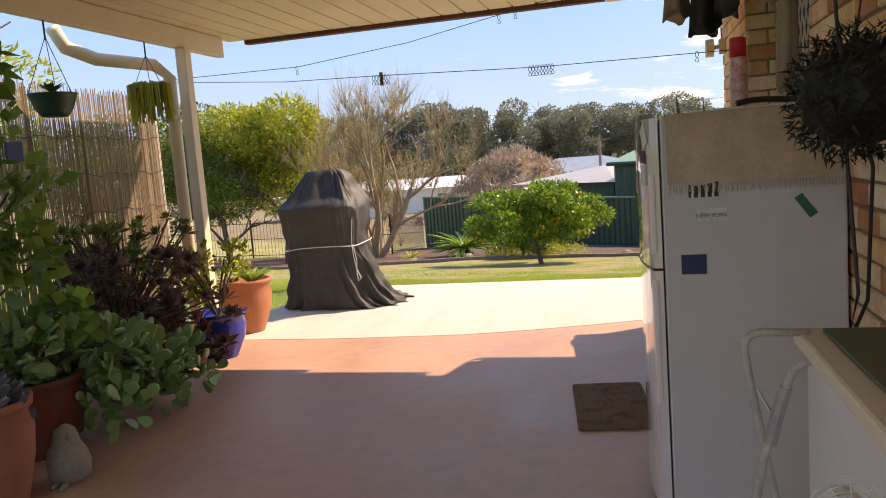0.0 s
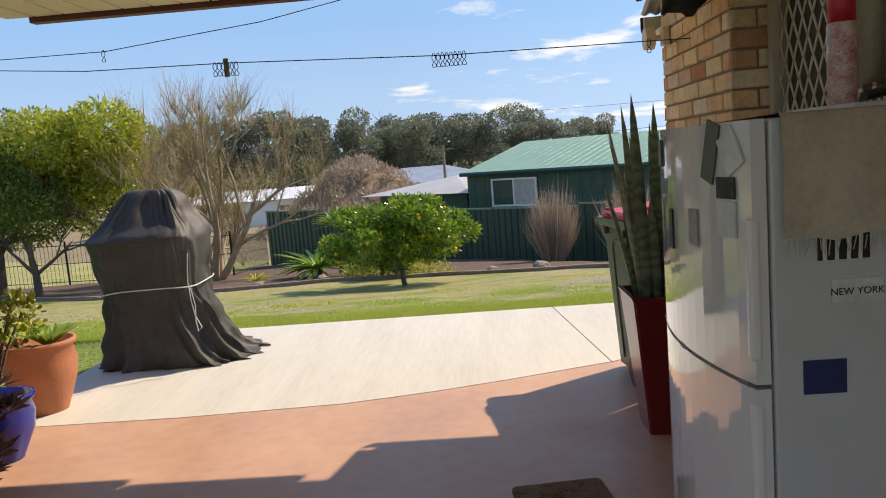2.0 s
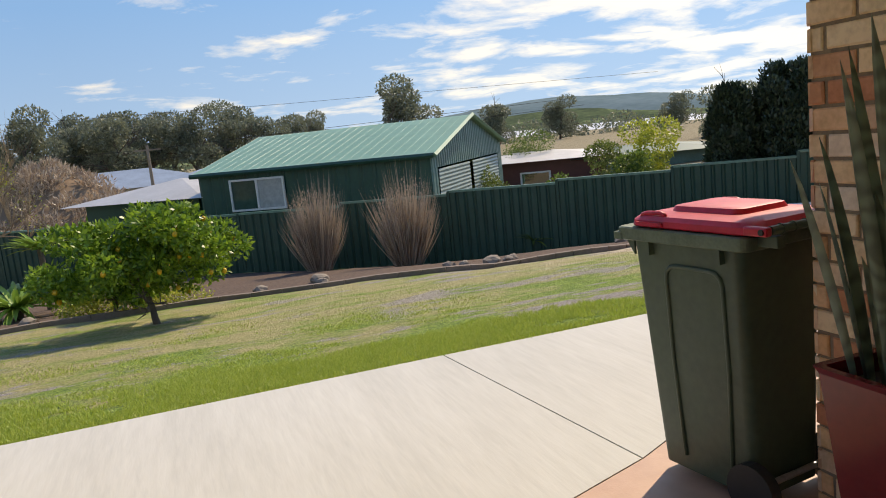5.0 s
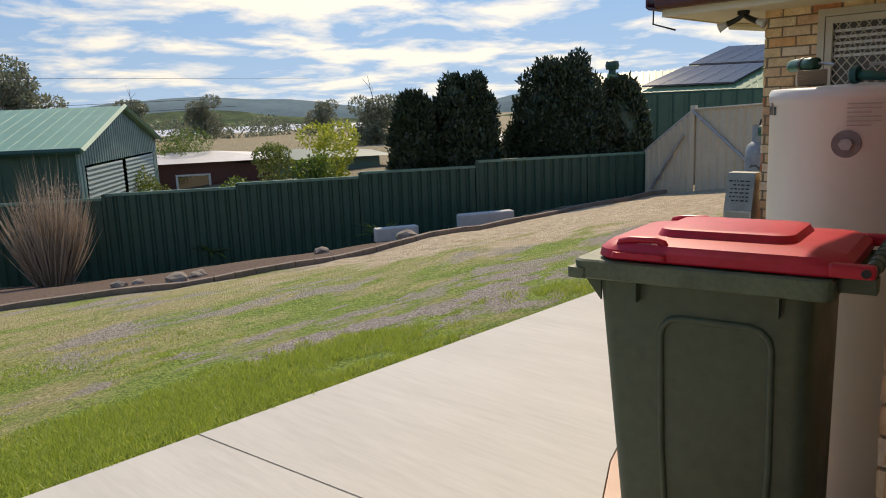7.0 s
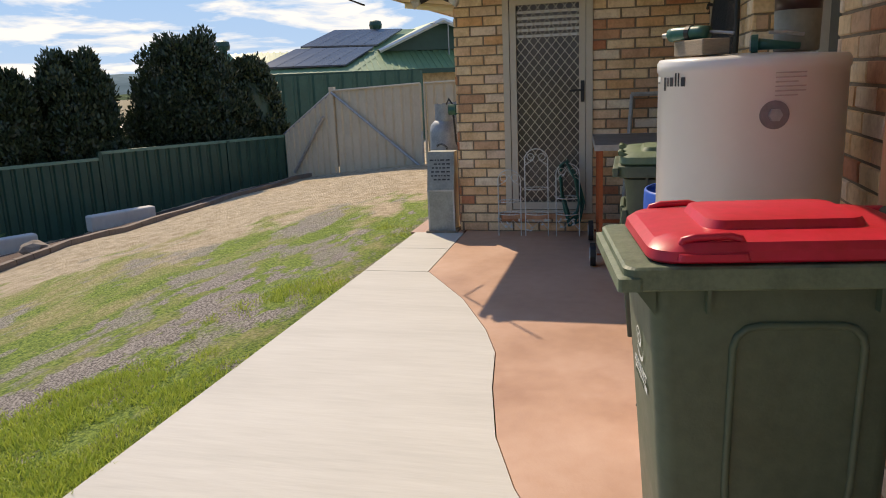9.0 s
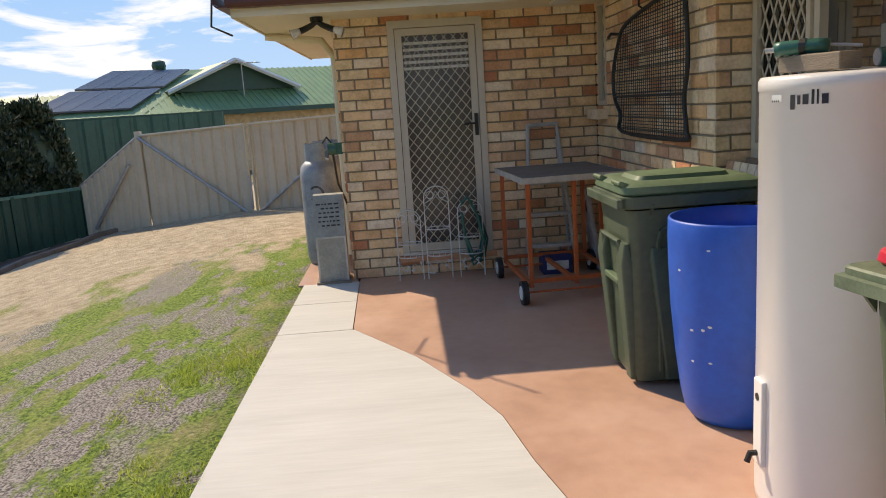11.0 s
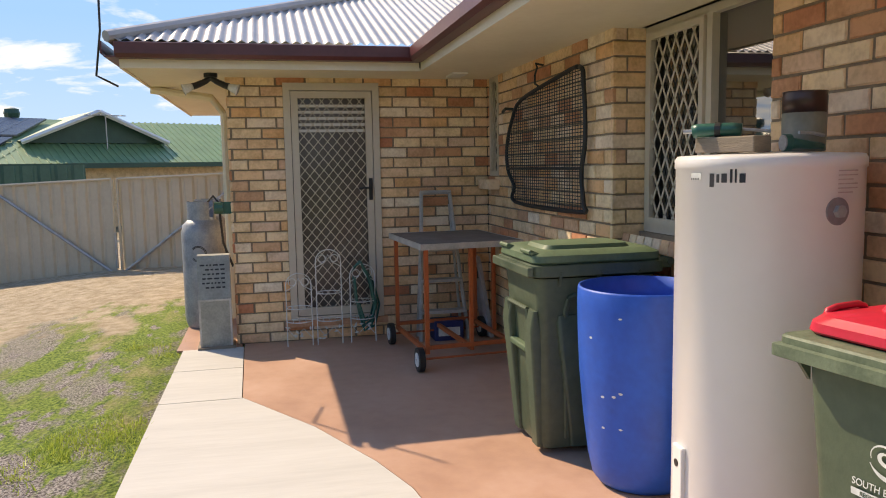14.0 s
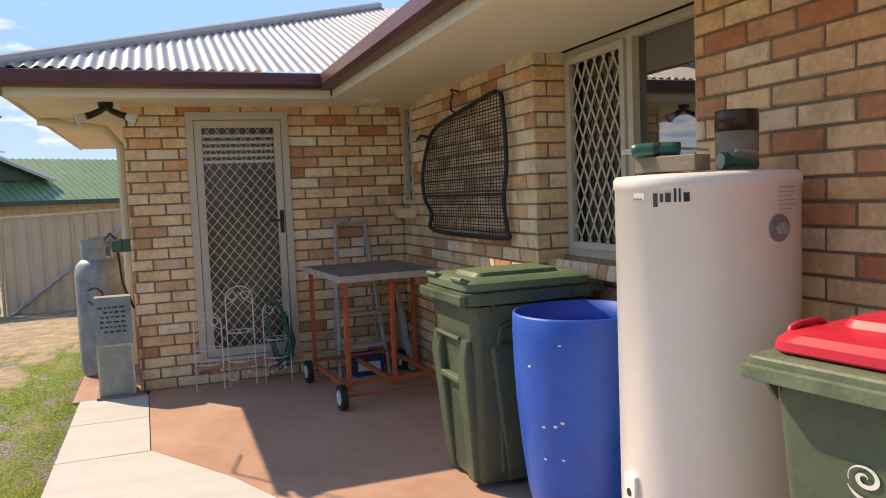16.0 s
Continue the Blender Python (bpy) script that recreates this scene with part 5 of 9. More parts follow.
def on_heater():
    t = thing("timber_block", (4.01, 3.28, HT), "weathered timber offcut lying on the hot-water tank", "timber block", rz=-160)
    bm = bmesh.new()
    box(bm, -0.11, 0.11, -0.045, 0.045, 0, 0.05, None, 0.004)
    part("block", bm, "timber", t)
    t = thing("hose_nozzle", (4.025, 3.297, HT + 0.048), "dark green hose fitting lying on a timber block", "hose nozzle", "hose nozzles", rz=-132)
    bm = bmesh.new()
    tube(bm, [(-0.1, 0, 0.023), (-0.08, 0, 0.026), (0.02, 0, 0.026), (0.05, 0, 0.023)], 0.022, 14)
    part("barrel", bm, "hose_green", t, smooth=True)
    bm = bmesh.new()
    tube(bm, [(-0.03, 0, 0.026), (-0.012, 0, 0.026)], 0.0245, 14)
    part("collar", bm, "black", t)
    bm = bmesh.new()
    tube(bm, [(-0.13, 0, 0.023), (-0.1, 0, 0.023)], 0.008, 10)
    part("tip", bm, "steel", t)
    bm = bmesh.new()
    tube(bm, [(0.05, 0.01, 0.026), (0.09, 0.012, 0.022), (0.135, 0.015, 0.016)], 0.005, 8)
    part("lever", bm, "steel", t, "bright steel lever")
    t = thing("hose_nozzle", (3.945, 3.085, HT), "green and chrome pistol hose nozzle lying on the hot-water tank", "hose nozzle", "hose nozzles", rz=-99)
    bm = bmesh.new()
    tube(bm, [(-0.05, 0, 0.028), (-0.03, 0, 0.028)], 0.028, 16)
    part("rose", bm, "hose_green", t, smooth=False)
    bm = bmesh.new()
    tube(bm, [(-0.054, 0, 0.028), (-0.05, 0, 0.028)], 0.025, 16)
    part("rose_face", bm, "steel", t)
    bm = bmesh.new()
    tube(bm, [(-0.03, 0, 0.026), (0.0, 0, 0.024), (0.04, 0.01, 0.02), (0.09, 0.02, 0.016)], 0.019, 10, True, 0.011)
    part("grip", bm, "hose_green", t, smooth=True)
    bm = bmesh.new()
    tube(bm, [(0.0, 0.0, 0.06), (0.05, 0.01, 0.058), (0.1, 0.03, 0.05)], 0.006, 6)
    part("trigger", bm, "steel", t)
    t = thing("jar", (4.05, 2.985, HT), "brown-topped stoneware jar standing on the hot-water tank", "jar")
    bm = bmesh.new()
    lathe(bm, [(0.064, 0), (0.068, 0.005), (0.07, 0.128)], 28)
    part("lower_body", bm, "jar_body", t, smooth=True)
    bm = bmesh.new()
    lathe(bm, [(0.07, 0.128), (0.071, 0.18), (0.068, 0.19), (0.07, 0.198), (0.063, 0.198), (0.061, 0.17), (0, 0.14)], 28)
    part("glazed_top", bm, "jar_glaze", t, "dark brown glazed top", smooth=True)


on_heater()


def trolley():
    t = thing("trolley", (7.34, 3.41, 0), "orange-framed trolley with a grey board top and four wheels", "trolley", rz=4)
    X, Y = 0.44, 0.33
    bm = bmesh.new()
    box(bm, -X - 0.04, X + 0.04, -Y - 0.04, Y + 0.04, 0.865, 0.89, None, 0.003)
    part("top_board", bm, M["board_grey"], t, "grey laminated board top")
    bm = bmesh.new()
    for a, b_, c, d in ((-X - 0.045, X + 0.045, Y + 0.04, Y + 0.046), (-X - 0.045, X + 0.045, -Y - 0.046, -Y - 0.04), (-X - 0.046, -X - 0.04, -Y - 0.04, Y + 0.04), (X + 0.04, X + 0.046, -Y - 0.04, Y + 0.04)):
        box(bm, a, b_, c, d, 0.85, 0.892)
    part("edge_band", bm, M["alu_worn"], t, "worn aluminium edging")
    for sx in (-1, 1):
        for sy in (-1, 1):
            bm = bmesh.new()
            box(bm, sx * X - 0.014, sx * X + 0.014, sy * Y - 0.014, sy * Y + 0.014, 0.12, 0.865)
            part("leg", bm, "orange", t)
            bm = bmesh.new()
            tube(bm, [(sx * X, sy * (Y + 0.035), 0.085), (sx * X, sy * (Y + 0.075), 0.085)], 0.085, 20)
            w = part("wheel", bm, "black", t)
            bm = bmesh.new()
            tube(bm, [(sx * X, sy * (Y + 0.03), 0.085), (sx * X, sy * (Y + 0.08), 0.085)], 0.05, 16)
            part("rim", bm, "badge_white", w, "pale plastic wheel rim")
    bm = bmesh.new()
    for sy in (-1, 0, 1):
        box(bm, -X, X, sy * Y - 0.014, sy * Y + 0.014, 0.12, 0.148)
    for sx in (-1, 1):
        box(bm, sx * X - 0.014, sx * X + 0.014, -Y, Y, 0.15, 0.178)
        tube(bm, [(sx * X, -Y - 0.08, 0.085), (sx * X, Y + 0.08, 0.085)], 0.008, 6)
    part("base_frame", bm, "orange", t)
    bm = bmesh.new()
    box(bm, -0.014, 0.014, -Y - 0.012, -Y + 0.014, 0.15, 0.865)
    part("upright", bm, "orange", t)
    bm = bmesh.new()
    box(bm, -X, -X + 0.03, -0.012, 0.012, 0.15, 0.865)
    part("upright", bm, "orange", t)


M["board_grey"] = mat_new("grey_board", (0.22, 0.2, 0.18), rough=0.7, scale=7)
M["alu_worn"] = mat_new("worn_aluminium", (0.55, 0.54, 0.52), rough=0.5, metal=0.4, scale=12)
trolley()


def ladder():
    t = thing("stepladder", (7.98, 3.38, 0), "folded aluminium stepladder leaning on the brick wall behind the trolley", "stepladder")
    bm = bmesh.new()
    for sy in (-1, 1):
        tube(bm, [(-0.22, sy * 0.2, 0.0), (0.05, sy * 0.12, 1.2)], 0.016, 6)
    tube(bm, [(0.05, -0.13, 1.2), (0.05, 0.13, 1.2)], 0.02, 6)
    part("stile", bm, M["alu_worn"], t)
    for i in range(3):
        k = 0.22 + i * 0.25
        bm = bmesh.new()
        x, w = -0.22 + 0.27 * k / 1.2, 0.2 - 0.08 * k / 1.2
        box(bm, x - 0.05, x + 0.05, -w, w, k, k + 0.025)
        part("tread", bm, M["alu_worn"], t)
    bm = bmesh.new()
    for sy in (-1, 1):
        tube(bm, [(-0.02, sy * 0.19, 0.0), (0.06, sy * 0.12, 1.1)], 0.012, 6)
    part("back_leg", bm, M["alu_worn"], t)


ladder()


def panels_by_wall():
    t = thing("plastic_case", (7.8, 2.99, 0), "pale grey plastic tray with a handle hole leaning on the wall", "tray", rz=0)
    bm = bmesh.new()
    m = pose(0, 0, 0, -7, 0, 0)
    loft(bm, [[(m @ Vector(p)) for p in r] for r in ([(x, 0.0, z) for x, z in ((-0.14, 0.02), (0.12, 0.02), (0.17, 0.6), (0.14, 0.68), (-0.02, 0.68), (-0.06, 0.62))],
                                                     [(x, 0.03, z) for x, z in ((-0.14, 0.02), (0.12, 0.02), (0.17, 0.6), (0.14, 0.68), (-0.02, 0.68), (-0.06, 0.62))])])
    part("tray", bm, M["pink_grey_light"], t)
    bm = bmesh.new()
    tube(bm, [m @ Vector(p) for p in ((0.0, 0.035, 0.5), (0.0, 0.035, 0.58), (0.1, 0.035, 0.58), (0.1, 0.035, 0.5))], 0.015, 6)
    part("handle", bm, "black", t)
    t = thing("carton", (7.83, 3.35, 0), "small dark blue and white box on the floor under the trolley", "box")
    bm = bmesh.new()
    box(bm, -0.1, 0.1, -0.12, 0.12, 0, 0.16, None, 0.004)
    part("carton", bm, M["navy"], t)
    bm = bmesh.new()
    box(bm, -0.103, -0.1, -0.09, 0.09, 0.04, 0.11)
    part("label", bm, "badge_white", t, "white printed label")


M["pink_grey_light"] = mat_new("pale_grey_plastic", (0.42, 0.38, 0.38), rough=0.5)
M["navy"] = mat_new("dark_blue_card", (0.02, 0.03, 0.13), rough=0.5)
panels_by_wall()


def plant_stand(loc, rz, label):
    t = thing("plant_stand", loc, label, "plant stand", "", rz)
    k = 0.19
    for i, (x0, h) in enumerate(((-0.27, 0.55), (0.0, 0.68), (0.24, 0.5))):
        w = 0.1
        bm = bmesh.new()
        for dx in (-w, w):
            tube(bm, [(x0 + dx, 0, 0), (x0 + dx, 0, h)], 0.005, 6)
        arc = [(x0 + w * math.cos(radians(a)), 0, h + 0.09 * math.sin(radians(a))) for a in range(0, 181, 20)]
        tube(bm, arc, 0.005, 6)
        part("hoop", bm, "badge_white", t)
        bm = bmesh.new()
        for s in (-1, 1):
            tube(bm, [(x0 + s * (0.05 + 0.03 * math.cos(radians(a))) , 0, h + 0.02 + 0.03 * math.sin(radians(a))) for a in range(0, 361, 40)], 0.0035, 5)
        tube(bm, [(x0 - w, 0, h - 0.05), (x0 - 0.03, 0, h - 0.01), (x0, 0, h + 0.05), (x0 + 0.03, 0, h - 0.01), (x0 + w, 0, h - 0.05)], 0.0035, 5)
        part("scroll", bm, "badge_white", t)
        for z in (0.2, h * 0.62):
            bm = bmesh.new()
            tube(bm, [(x0 + w * math.cos(radians(a)), -0.02 + 0.09 * math.sin(radians(a)), z) for a in range(0, 361, 30)], 0.004, 5)
            for q in (-0.05, 0, 0.05):
                tube(bm, [(x0 + q, -0.1, z), (x0 + q, 0.06, z)], 0.003, 4)
            part("shelf", bm, "badge_white", t)
        rnd = random.Random(i)
        bm = bmesh.new()
        tube(bm, [(x0 - w, 0, 0.06), (x0 - 0.03, 0, 0.14), (x0 + 0.04, 0, 0.07), (x0 + w, 0, 0.15)], 0.003, 5)
        for j in range(7):
            c = Vector((x0 + rnd.uniform(-w, w), 0.004, rnd.uniform(0.05, 0.16)))
            a = rnd.uniform(0, 6.28)
            d, e = Vector((math.cos(a), 0, math.sin(a))), Vector((-math.sin(a), 0, math.cos(a)))
            bm.faces.new([bm.verts.new(c + p) for p in (d * -0.02, e * 0.009, d * 0.02, e * -0.009)])
        part("leaf_ornament", bm, "badge_white", t)


plant_stand((7.9, 4.3, 0), 90, "white wrought-wire folding plant stand before the screen door")


def hose():
    t = thing("garden_hose", (7.93, 4.02, 0), "dark green garden hose coiled and hung over the plant stand", "garden hose")
    rnd = random.Random(8)
    for i in range(7):
        bm = bmesh.new()
        o = (i - 3) * 0.022
        a = 0.1 + rnd.uniform(-0.02, 0.03)
        zb = 0.1 + rnd.uniform(0, 0.12)
        pts = [(o + 0.02, 0.08, 0.62 - i * 0.01), (o, 0.02, 0.66), (o, -a * 0.6, 0.5), (o, -a, 0.3), (o, -a * 0.7, zb), (o, 0.0, zb - 0.04), (o, 0.04, zb + 0.1), (o, 0.06, 0.35), (o + 0.02, 0.08, 0.62)]
        sm = []
        for p, q in zip(pts, pts[1:]):
            for k in range(3):
                sm.append(Vector(p).lerp(Vector(q), k / 3))
        tube(bm, sm, 0.009, 6)
        part("coil", bm, "hose_green", t)


hose()


def gas():
    for j, (x, y, lab) in enumerate(((8.98, 5.34, "dented silver-grey LPG gas cylinder at the corner of the house"), (9.5, 5.32, "silver-grey LPG gas cylinder behind another"))):
        t = thing("gas_cylinder", (x, y, 0), lab, "gas cylinder", "gas cylinders")
        bm = bmesh.new()
        lathe(bm, [(0.16, 0), (0.17, 0.03), (0.18, 0.06), (0.185, 0.1), (0.185, 0.86), (0.17, 0.93), (0.12, 0.98), (0.06, 1.0), (0, 1.0)], 36)
        part("body", bm, M["gas_paint"], t, smooth=True)
        bm = bmesh.new()
        n = 30
        for a0 in range(n):
            if a0 in (3, 4, 18, 19):
                continue
            a, b_ = 2 * math.pi * a0 / n, 2 * math.pi * (a0 + 1) / n
            v = [bm.verts.new((0.125 * math.cos(q) * s, 0.125 * math.sin(q) * s, z)) for s in (1, 0.97) for q, z in ((a, 0.96), (b_, 0.96), (b_, 1.14), (a, 1.14))]
            bm.faces.new(v[:4]); bm.faces.new(v[4:][::-1]); bm.faces.new((v[3], v[2], v[6], v[7]))
        bmesh.ops.remove_doubles(bm, verts=bm.verts[:], dist=0.0005)
        part("collar", bm, M["gas_paint"], t)
        bm = bmesh.new()
        tube(bm, [(0, 0, 0.99), (0, 0, 1.08)], 0.025, 8)
        tube(bm, [(0.0, 0, 1.05), (0.0, -0.06, 1.06), (0.05, -0.14, 1.12), (0.02, -0.24, 1.02)], 0.008, 6)
        part("valve", bm, "steel", t)
        if j == 0:
            bm = bmesh.new()
            for r in (0.07, 0.06):
                tube(bm, [Vector((-math.cos(p / 0.186) * 0.187, math.sin(p / 0.186) * 0.187, z)) for p, z in ((r * math.cos(radians(a)) + 0.03, 0.68 + r * math.sin(radians(a))) for a in range(40, 330, 20))], 0.003, 4)
            part("logo_mark", bm, "print_dark", t, "faded ring-shaped mark")
    t = thing("regulator", (8.45, 5.1, 1.1), "grey gas regulator with hoses on the side of the brick wall", "gas regulator")
    bm = bmesh.new()
    tube(bm, [(0, 0.02, 0), (0, 0.09, 0)], 0.05, 12)
    box(bm, -0.02, 0.02, -0.06, 0.04, -0.05, 0.05)
    part("body", bm, "hose_green", t)
    bm = bmesh.new()
    tube(bm, [(0, 0.05, -0.04), (0, 0.03, -0.3), (0, -0.04, -0.5)], 0.01, 6)
    tube(bm, [(0, 0.05, 0.04), (0.05, 0.1, 0.1), (0.15, 0.15, 0.05)], 0.008, 6)
    part("pipe", bm, "black", t)
    t = thing("switchbox", (8.1, 5.19, 0), "weathered grey tin box with faint writing by the wall corner", "tin box", rz=2)
    bm = bmesh.new()
    v = loft(bm, [[(-0.1, -0.12, 0.02), (0.12, -0.12, 0.02), (0.12, 0.13, 0.02), (-0.1, 0.13, 0.02)], [(-0.1, -0.12, 0.4), (0.12, -0.12, 0.4), (0.12, 0.13, 0.4), (-0.1, 0.13, 0.4)],
                  [(-0.02, -0.12, 0.74), (0.12, -0.12, 0.74), (0.12, 0.13, 0.74), (-0.02, 0.13, 0.74)]])
    part("body", bm, M["tin"], t)
    bm = bmesh.new()
    box(bm, -0.13, 0.13, -0.14, 0.15, 0, 0.02)
    part("base", bm, "timber", t)
    bm = bmesh.new()
    box(bm, -0.104, -0.1, -0.12, -0.105, 0.02, 0.4)
    box(bm, -0.104, -0.1, 0.115, 0.13, 0.02, 0.4)
    box(bm, -0.105, -0.1, -0.12, 0.13, 0.385, 0.4)
    part("edge_strip", bm, "steel", t)
    bm = bmesh.new()
    rnd = random.Random(2)
    sl = 0.08 / 0.34
    for r in range(6):
        y = -0.08
        while y < 0.08:
            w = rnd.uniform(0.012, 0.04)
            z = 0.66 - r * 0.035
            x = -0.1 + (z - 0.4) * sl - 0.002
            bm.faces.new([bm.verts.new(p) for p in ((x, y, z), (x, y + w, z), (x + 0.012 * sl, y + w, z + 0.012), (x + 0.012 * sl, y, z + 0.012))])
            y += w + 0.012
    part("writing_bars", bm, "print_dark", t, "faded dark writing", kind="stuff")


M["gas_paint"] = mat_new("silver_grey_paint", (0.36, 0.38, 0.41), rough=0.5, metal=0.2, scale=9, col2=(0.22, 0.24, 0.27), bump=0.1)
M["tin"] = mat_new("weathered_tin", (0.36, 0.37, 0.34), rough=0.55, metal=0.3, scale=9, col2=(0.24, 0.25, 0.23))
gas()


def spotlights():
    t = thing("floodlight", (7.86, 5.13, SOF), "black twin floodlight with clear bulbs under the eave", "floodlight")
    bm = bmesh.new()
    tube(bm, [(0, 0, 0), (0, 0, -0.03)], 0.05, 14)
    part("base", bm, "black", t)
    for s in (-1, 1):
        bm = bmesh.new()
        tube(bm, [(0, 0, -0.03), (0, s * 0.04, -0.06), (-0.02, s * 0.1, -0.09), (-0.03, s * 0.13, -0.1)], 0.02, 8, True, 0.026)
        h = part("lamp_holder", bm, "black", t)
        bm = bmesh.new()
        tube(bm, [(-0.03, s * 0.13, -0.1), (-0.035, s * 0.15, -0.108), (-0.042, s * 0.185, -0.122), (-0.044, s * 0.195, -0.126)], 0.022, 14, True, 0.045)
        part("bulb", bm, M["bulb"], h, "clear reflector bulb", smooth=True)


M["bulb"] = mat_new("bulb_glass", (0.85, 0.84, 0.8), rough=0.15)
spotlights()


def vent():
    t = thing("eave_vent", (7.75, 3.25, SOF - 0.006), "small white vent in the eave lining", "vent")
    bm = bmesh.new()
    box(bm, -0.12, 0.12, -0.06, 0.06, -0.008, 0.006)
    part("frame", bm, "white_paint", t)


vent()


def guard():
    """Grey steel-mesh rack like a car's cargo barrier, hung on the wall."""
    t = thing("cargo_barrier", (6.73, 2.94, 1.56), "black steel-mesh cargo barrier hung on the brick wall", "cargo barrier")
    # u to the left of a viewer facing the wall means larger x
    out = [(1.14 * x, z) for x, z in [(-0.61, 0.42), (-0.3, 0.4), (0.32, 0.32), (0.5, 0.2), (0.62, 0.0), (0.6, -0.18), (0.47, -0.3), (0.44, -0.42), (-0.6, -0.43), (-0.66, -0.38), (-0.63, -0.2), (-0.68, 0.0), (-0.66, 0.3)]]
    ring = [Vector((x, 0.0, z)) for x, z in out]
    sm = []
    n = len(ring)
    for i in range(n):
        p0, p1, p2, p3 = ring[i - 1], ring[i], ring[(i + 1) % n], ring[(i + 2) % n]
        for k in range(4):
            f = k / 4
            sm.append(0.5 * ((2 * p1) + (p2 - p0) * f + (2 * p0 - 5 * p1 + 4 * p2 - p3) * f * f + (3 * p1 - p0 - 3 * p2 + p3) * f ** 3))
    bm = bmesh.new()
    tube(bm, sm + [sm[0]], 0.014, 8)
    part("rim", bm, "black", t, smooth=True)

    def span(val, axis):
        hits = []
        for a, b_ in zip(sm, sm[1:] + sm[:1]):
            u0, u1 = a[axis], b_[axis]
            if (u0 - val) * (u1 - val) < 0:
                f = (val - u0) / (u1 - u0)
                hits.append(a[2 - axis] + (b_[2 - axis] - a[2 - axis]) * f)
        return (min(hits), max(hits)) if len(hits) > 1 else None
    bm = bmesh.new()
    z = -0.42
    while z < 0.42:
        s = span(z, 2)
        if s:
            tube(bm, [(s[0], 0, z), (s[1], 0, z)], 0.0028, 4, False)
        z += 0.021
    x = -0.76
    while x < 0.71:
        s = span(x, 0)
        if s:
            tube(bm, [(x, 0.003, s[0]), (x, 0.003, s[1])], 0.0022, 4, False)
        x += 0.042
    part("mesh", bm, "black", t, kind="stuff")
    bm = bmesh.new()
    tube(bm, [(-0.73, 0.004, -0.17), (0.67, 0.004, -0.17)], 0.01, 6)
    part("cross_bar", bm, "black", t)
    bm = bmesh.new()
    tube(bm, [(0.0, -0.035, 0.52), (0.0, 0.02, 0.53), (-0.03, 0.02, 0.5), (0.03, 0.015, 0.46), (0.03, 0.015, 0.4), (-0.02, 0.01, 0.38)], 0.007, 6)
    part("hook", bm, "black", t)
    bm = bmesh.new()
    tube(bm, [(0.6, -0.035, 0.27), (0.64, 0.03, 0.28), (0.71, 0.03, 0.26)], 0.012, 6)
    part("hook", bm, "black", t)


guard()
bm = bmesh.new()
for i in range(4):
    box(bm, 7.76 + i * 0.085, 7.76 + i * 0.085 + 0.076, 2.9, 2.99, 1.22, 1.3, None, 0.004)
structure("window_sill_small", bm, "brick", "angled sill bricks under the small window")


def sill():
    for i in range(14):
        bm = bmesh.new()
        m = pose(4.5 + i * 0.0845, 2.7, 1.0, 14, 0, 0)
        box(bm, 0, 0.076, -0.08, 0.14, -0.075, 0.0, m, 0.004)
        o = part("sill_brick", bm, "brick", SILL)


SILL = thing("window_sill", (0, 0, 0), "sloping row of cream bricks under the sliding window", "window sill")
SILL["kind"] = "structure"
sill()

bm = bmesh.new()
tube(bm, [(3.52, 2.812, 0.0), (3.52, 2.812, 2.42), (3.52, 2.95, 2.52)], 0.048, 16)
o = structure("downpipe_pier", bm, "pipe_tan", "tan painted round downpipe beside the brick pier", True)
bm = bmesh.new()
box(bm, 3.44, 3.6, 2.755, 2.765, 1.6, 1.63)
part("bracket", bm, "steel", o)
# power cable to the house
bm = bmesh.new()
tube(bm, [(7.62, 5.83, 2.9), (7.63, 5.84, 2.4), (7.72, 5.9, 2.1), (7.95, 5.8, 2.05)], 0.008, 6)
structure("cable", bm, "black", "black cable looping from the eave")
bm = bmesh.new()
tube(bm, [(8.9, 5.7, 2.12), (8.9, 5.2, 2.05), (8.75, 5.09, 1.9), (8.75, 5.09, 0.1)], 0.035, 8)
structure("downpipe_wing", bm, "cream_paint", "cream downpipe on the side wall")


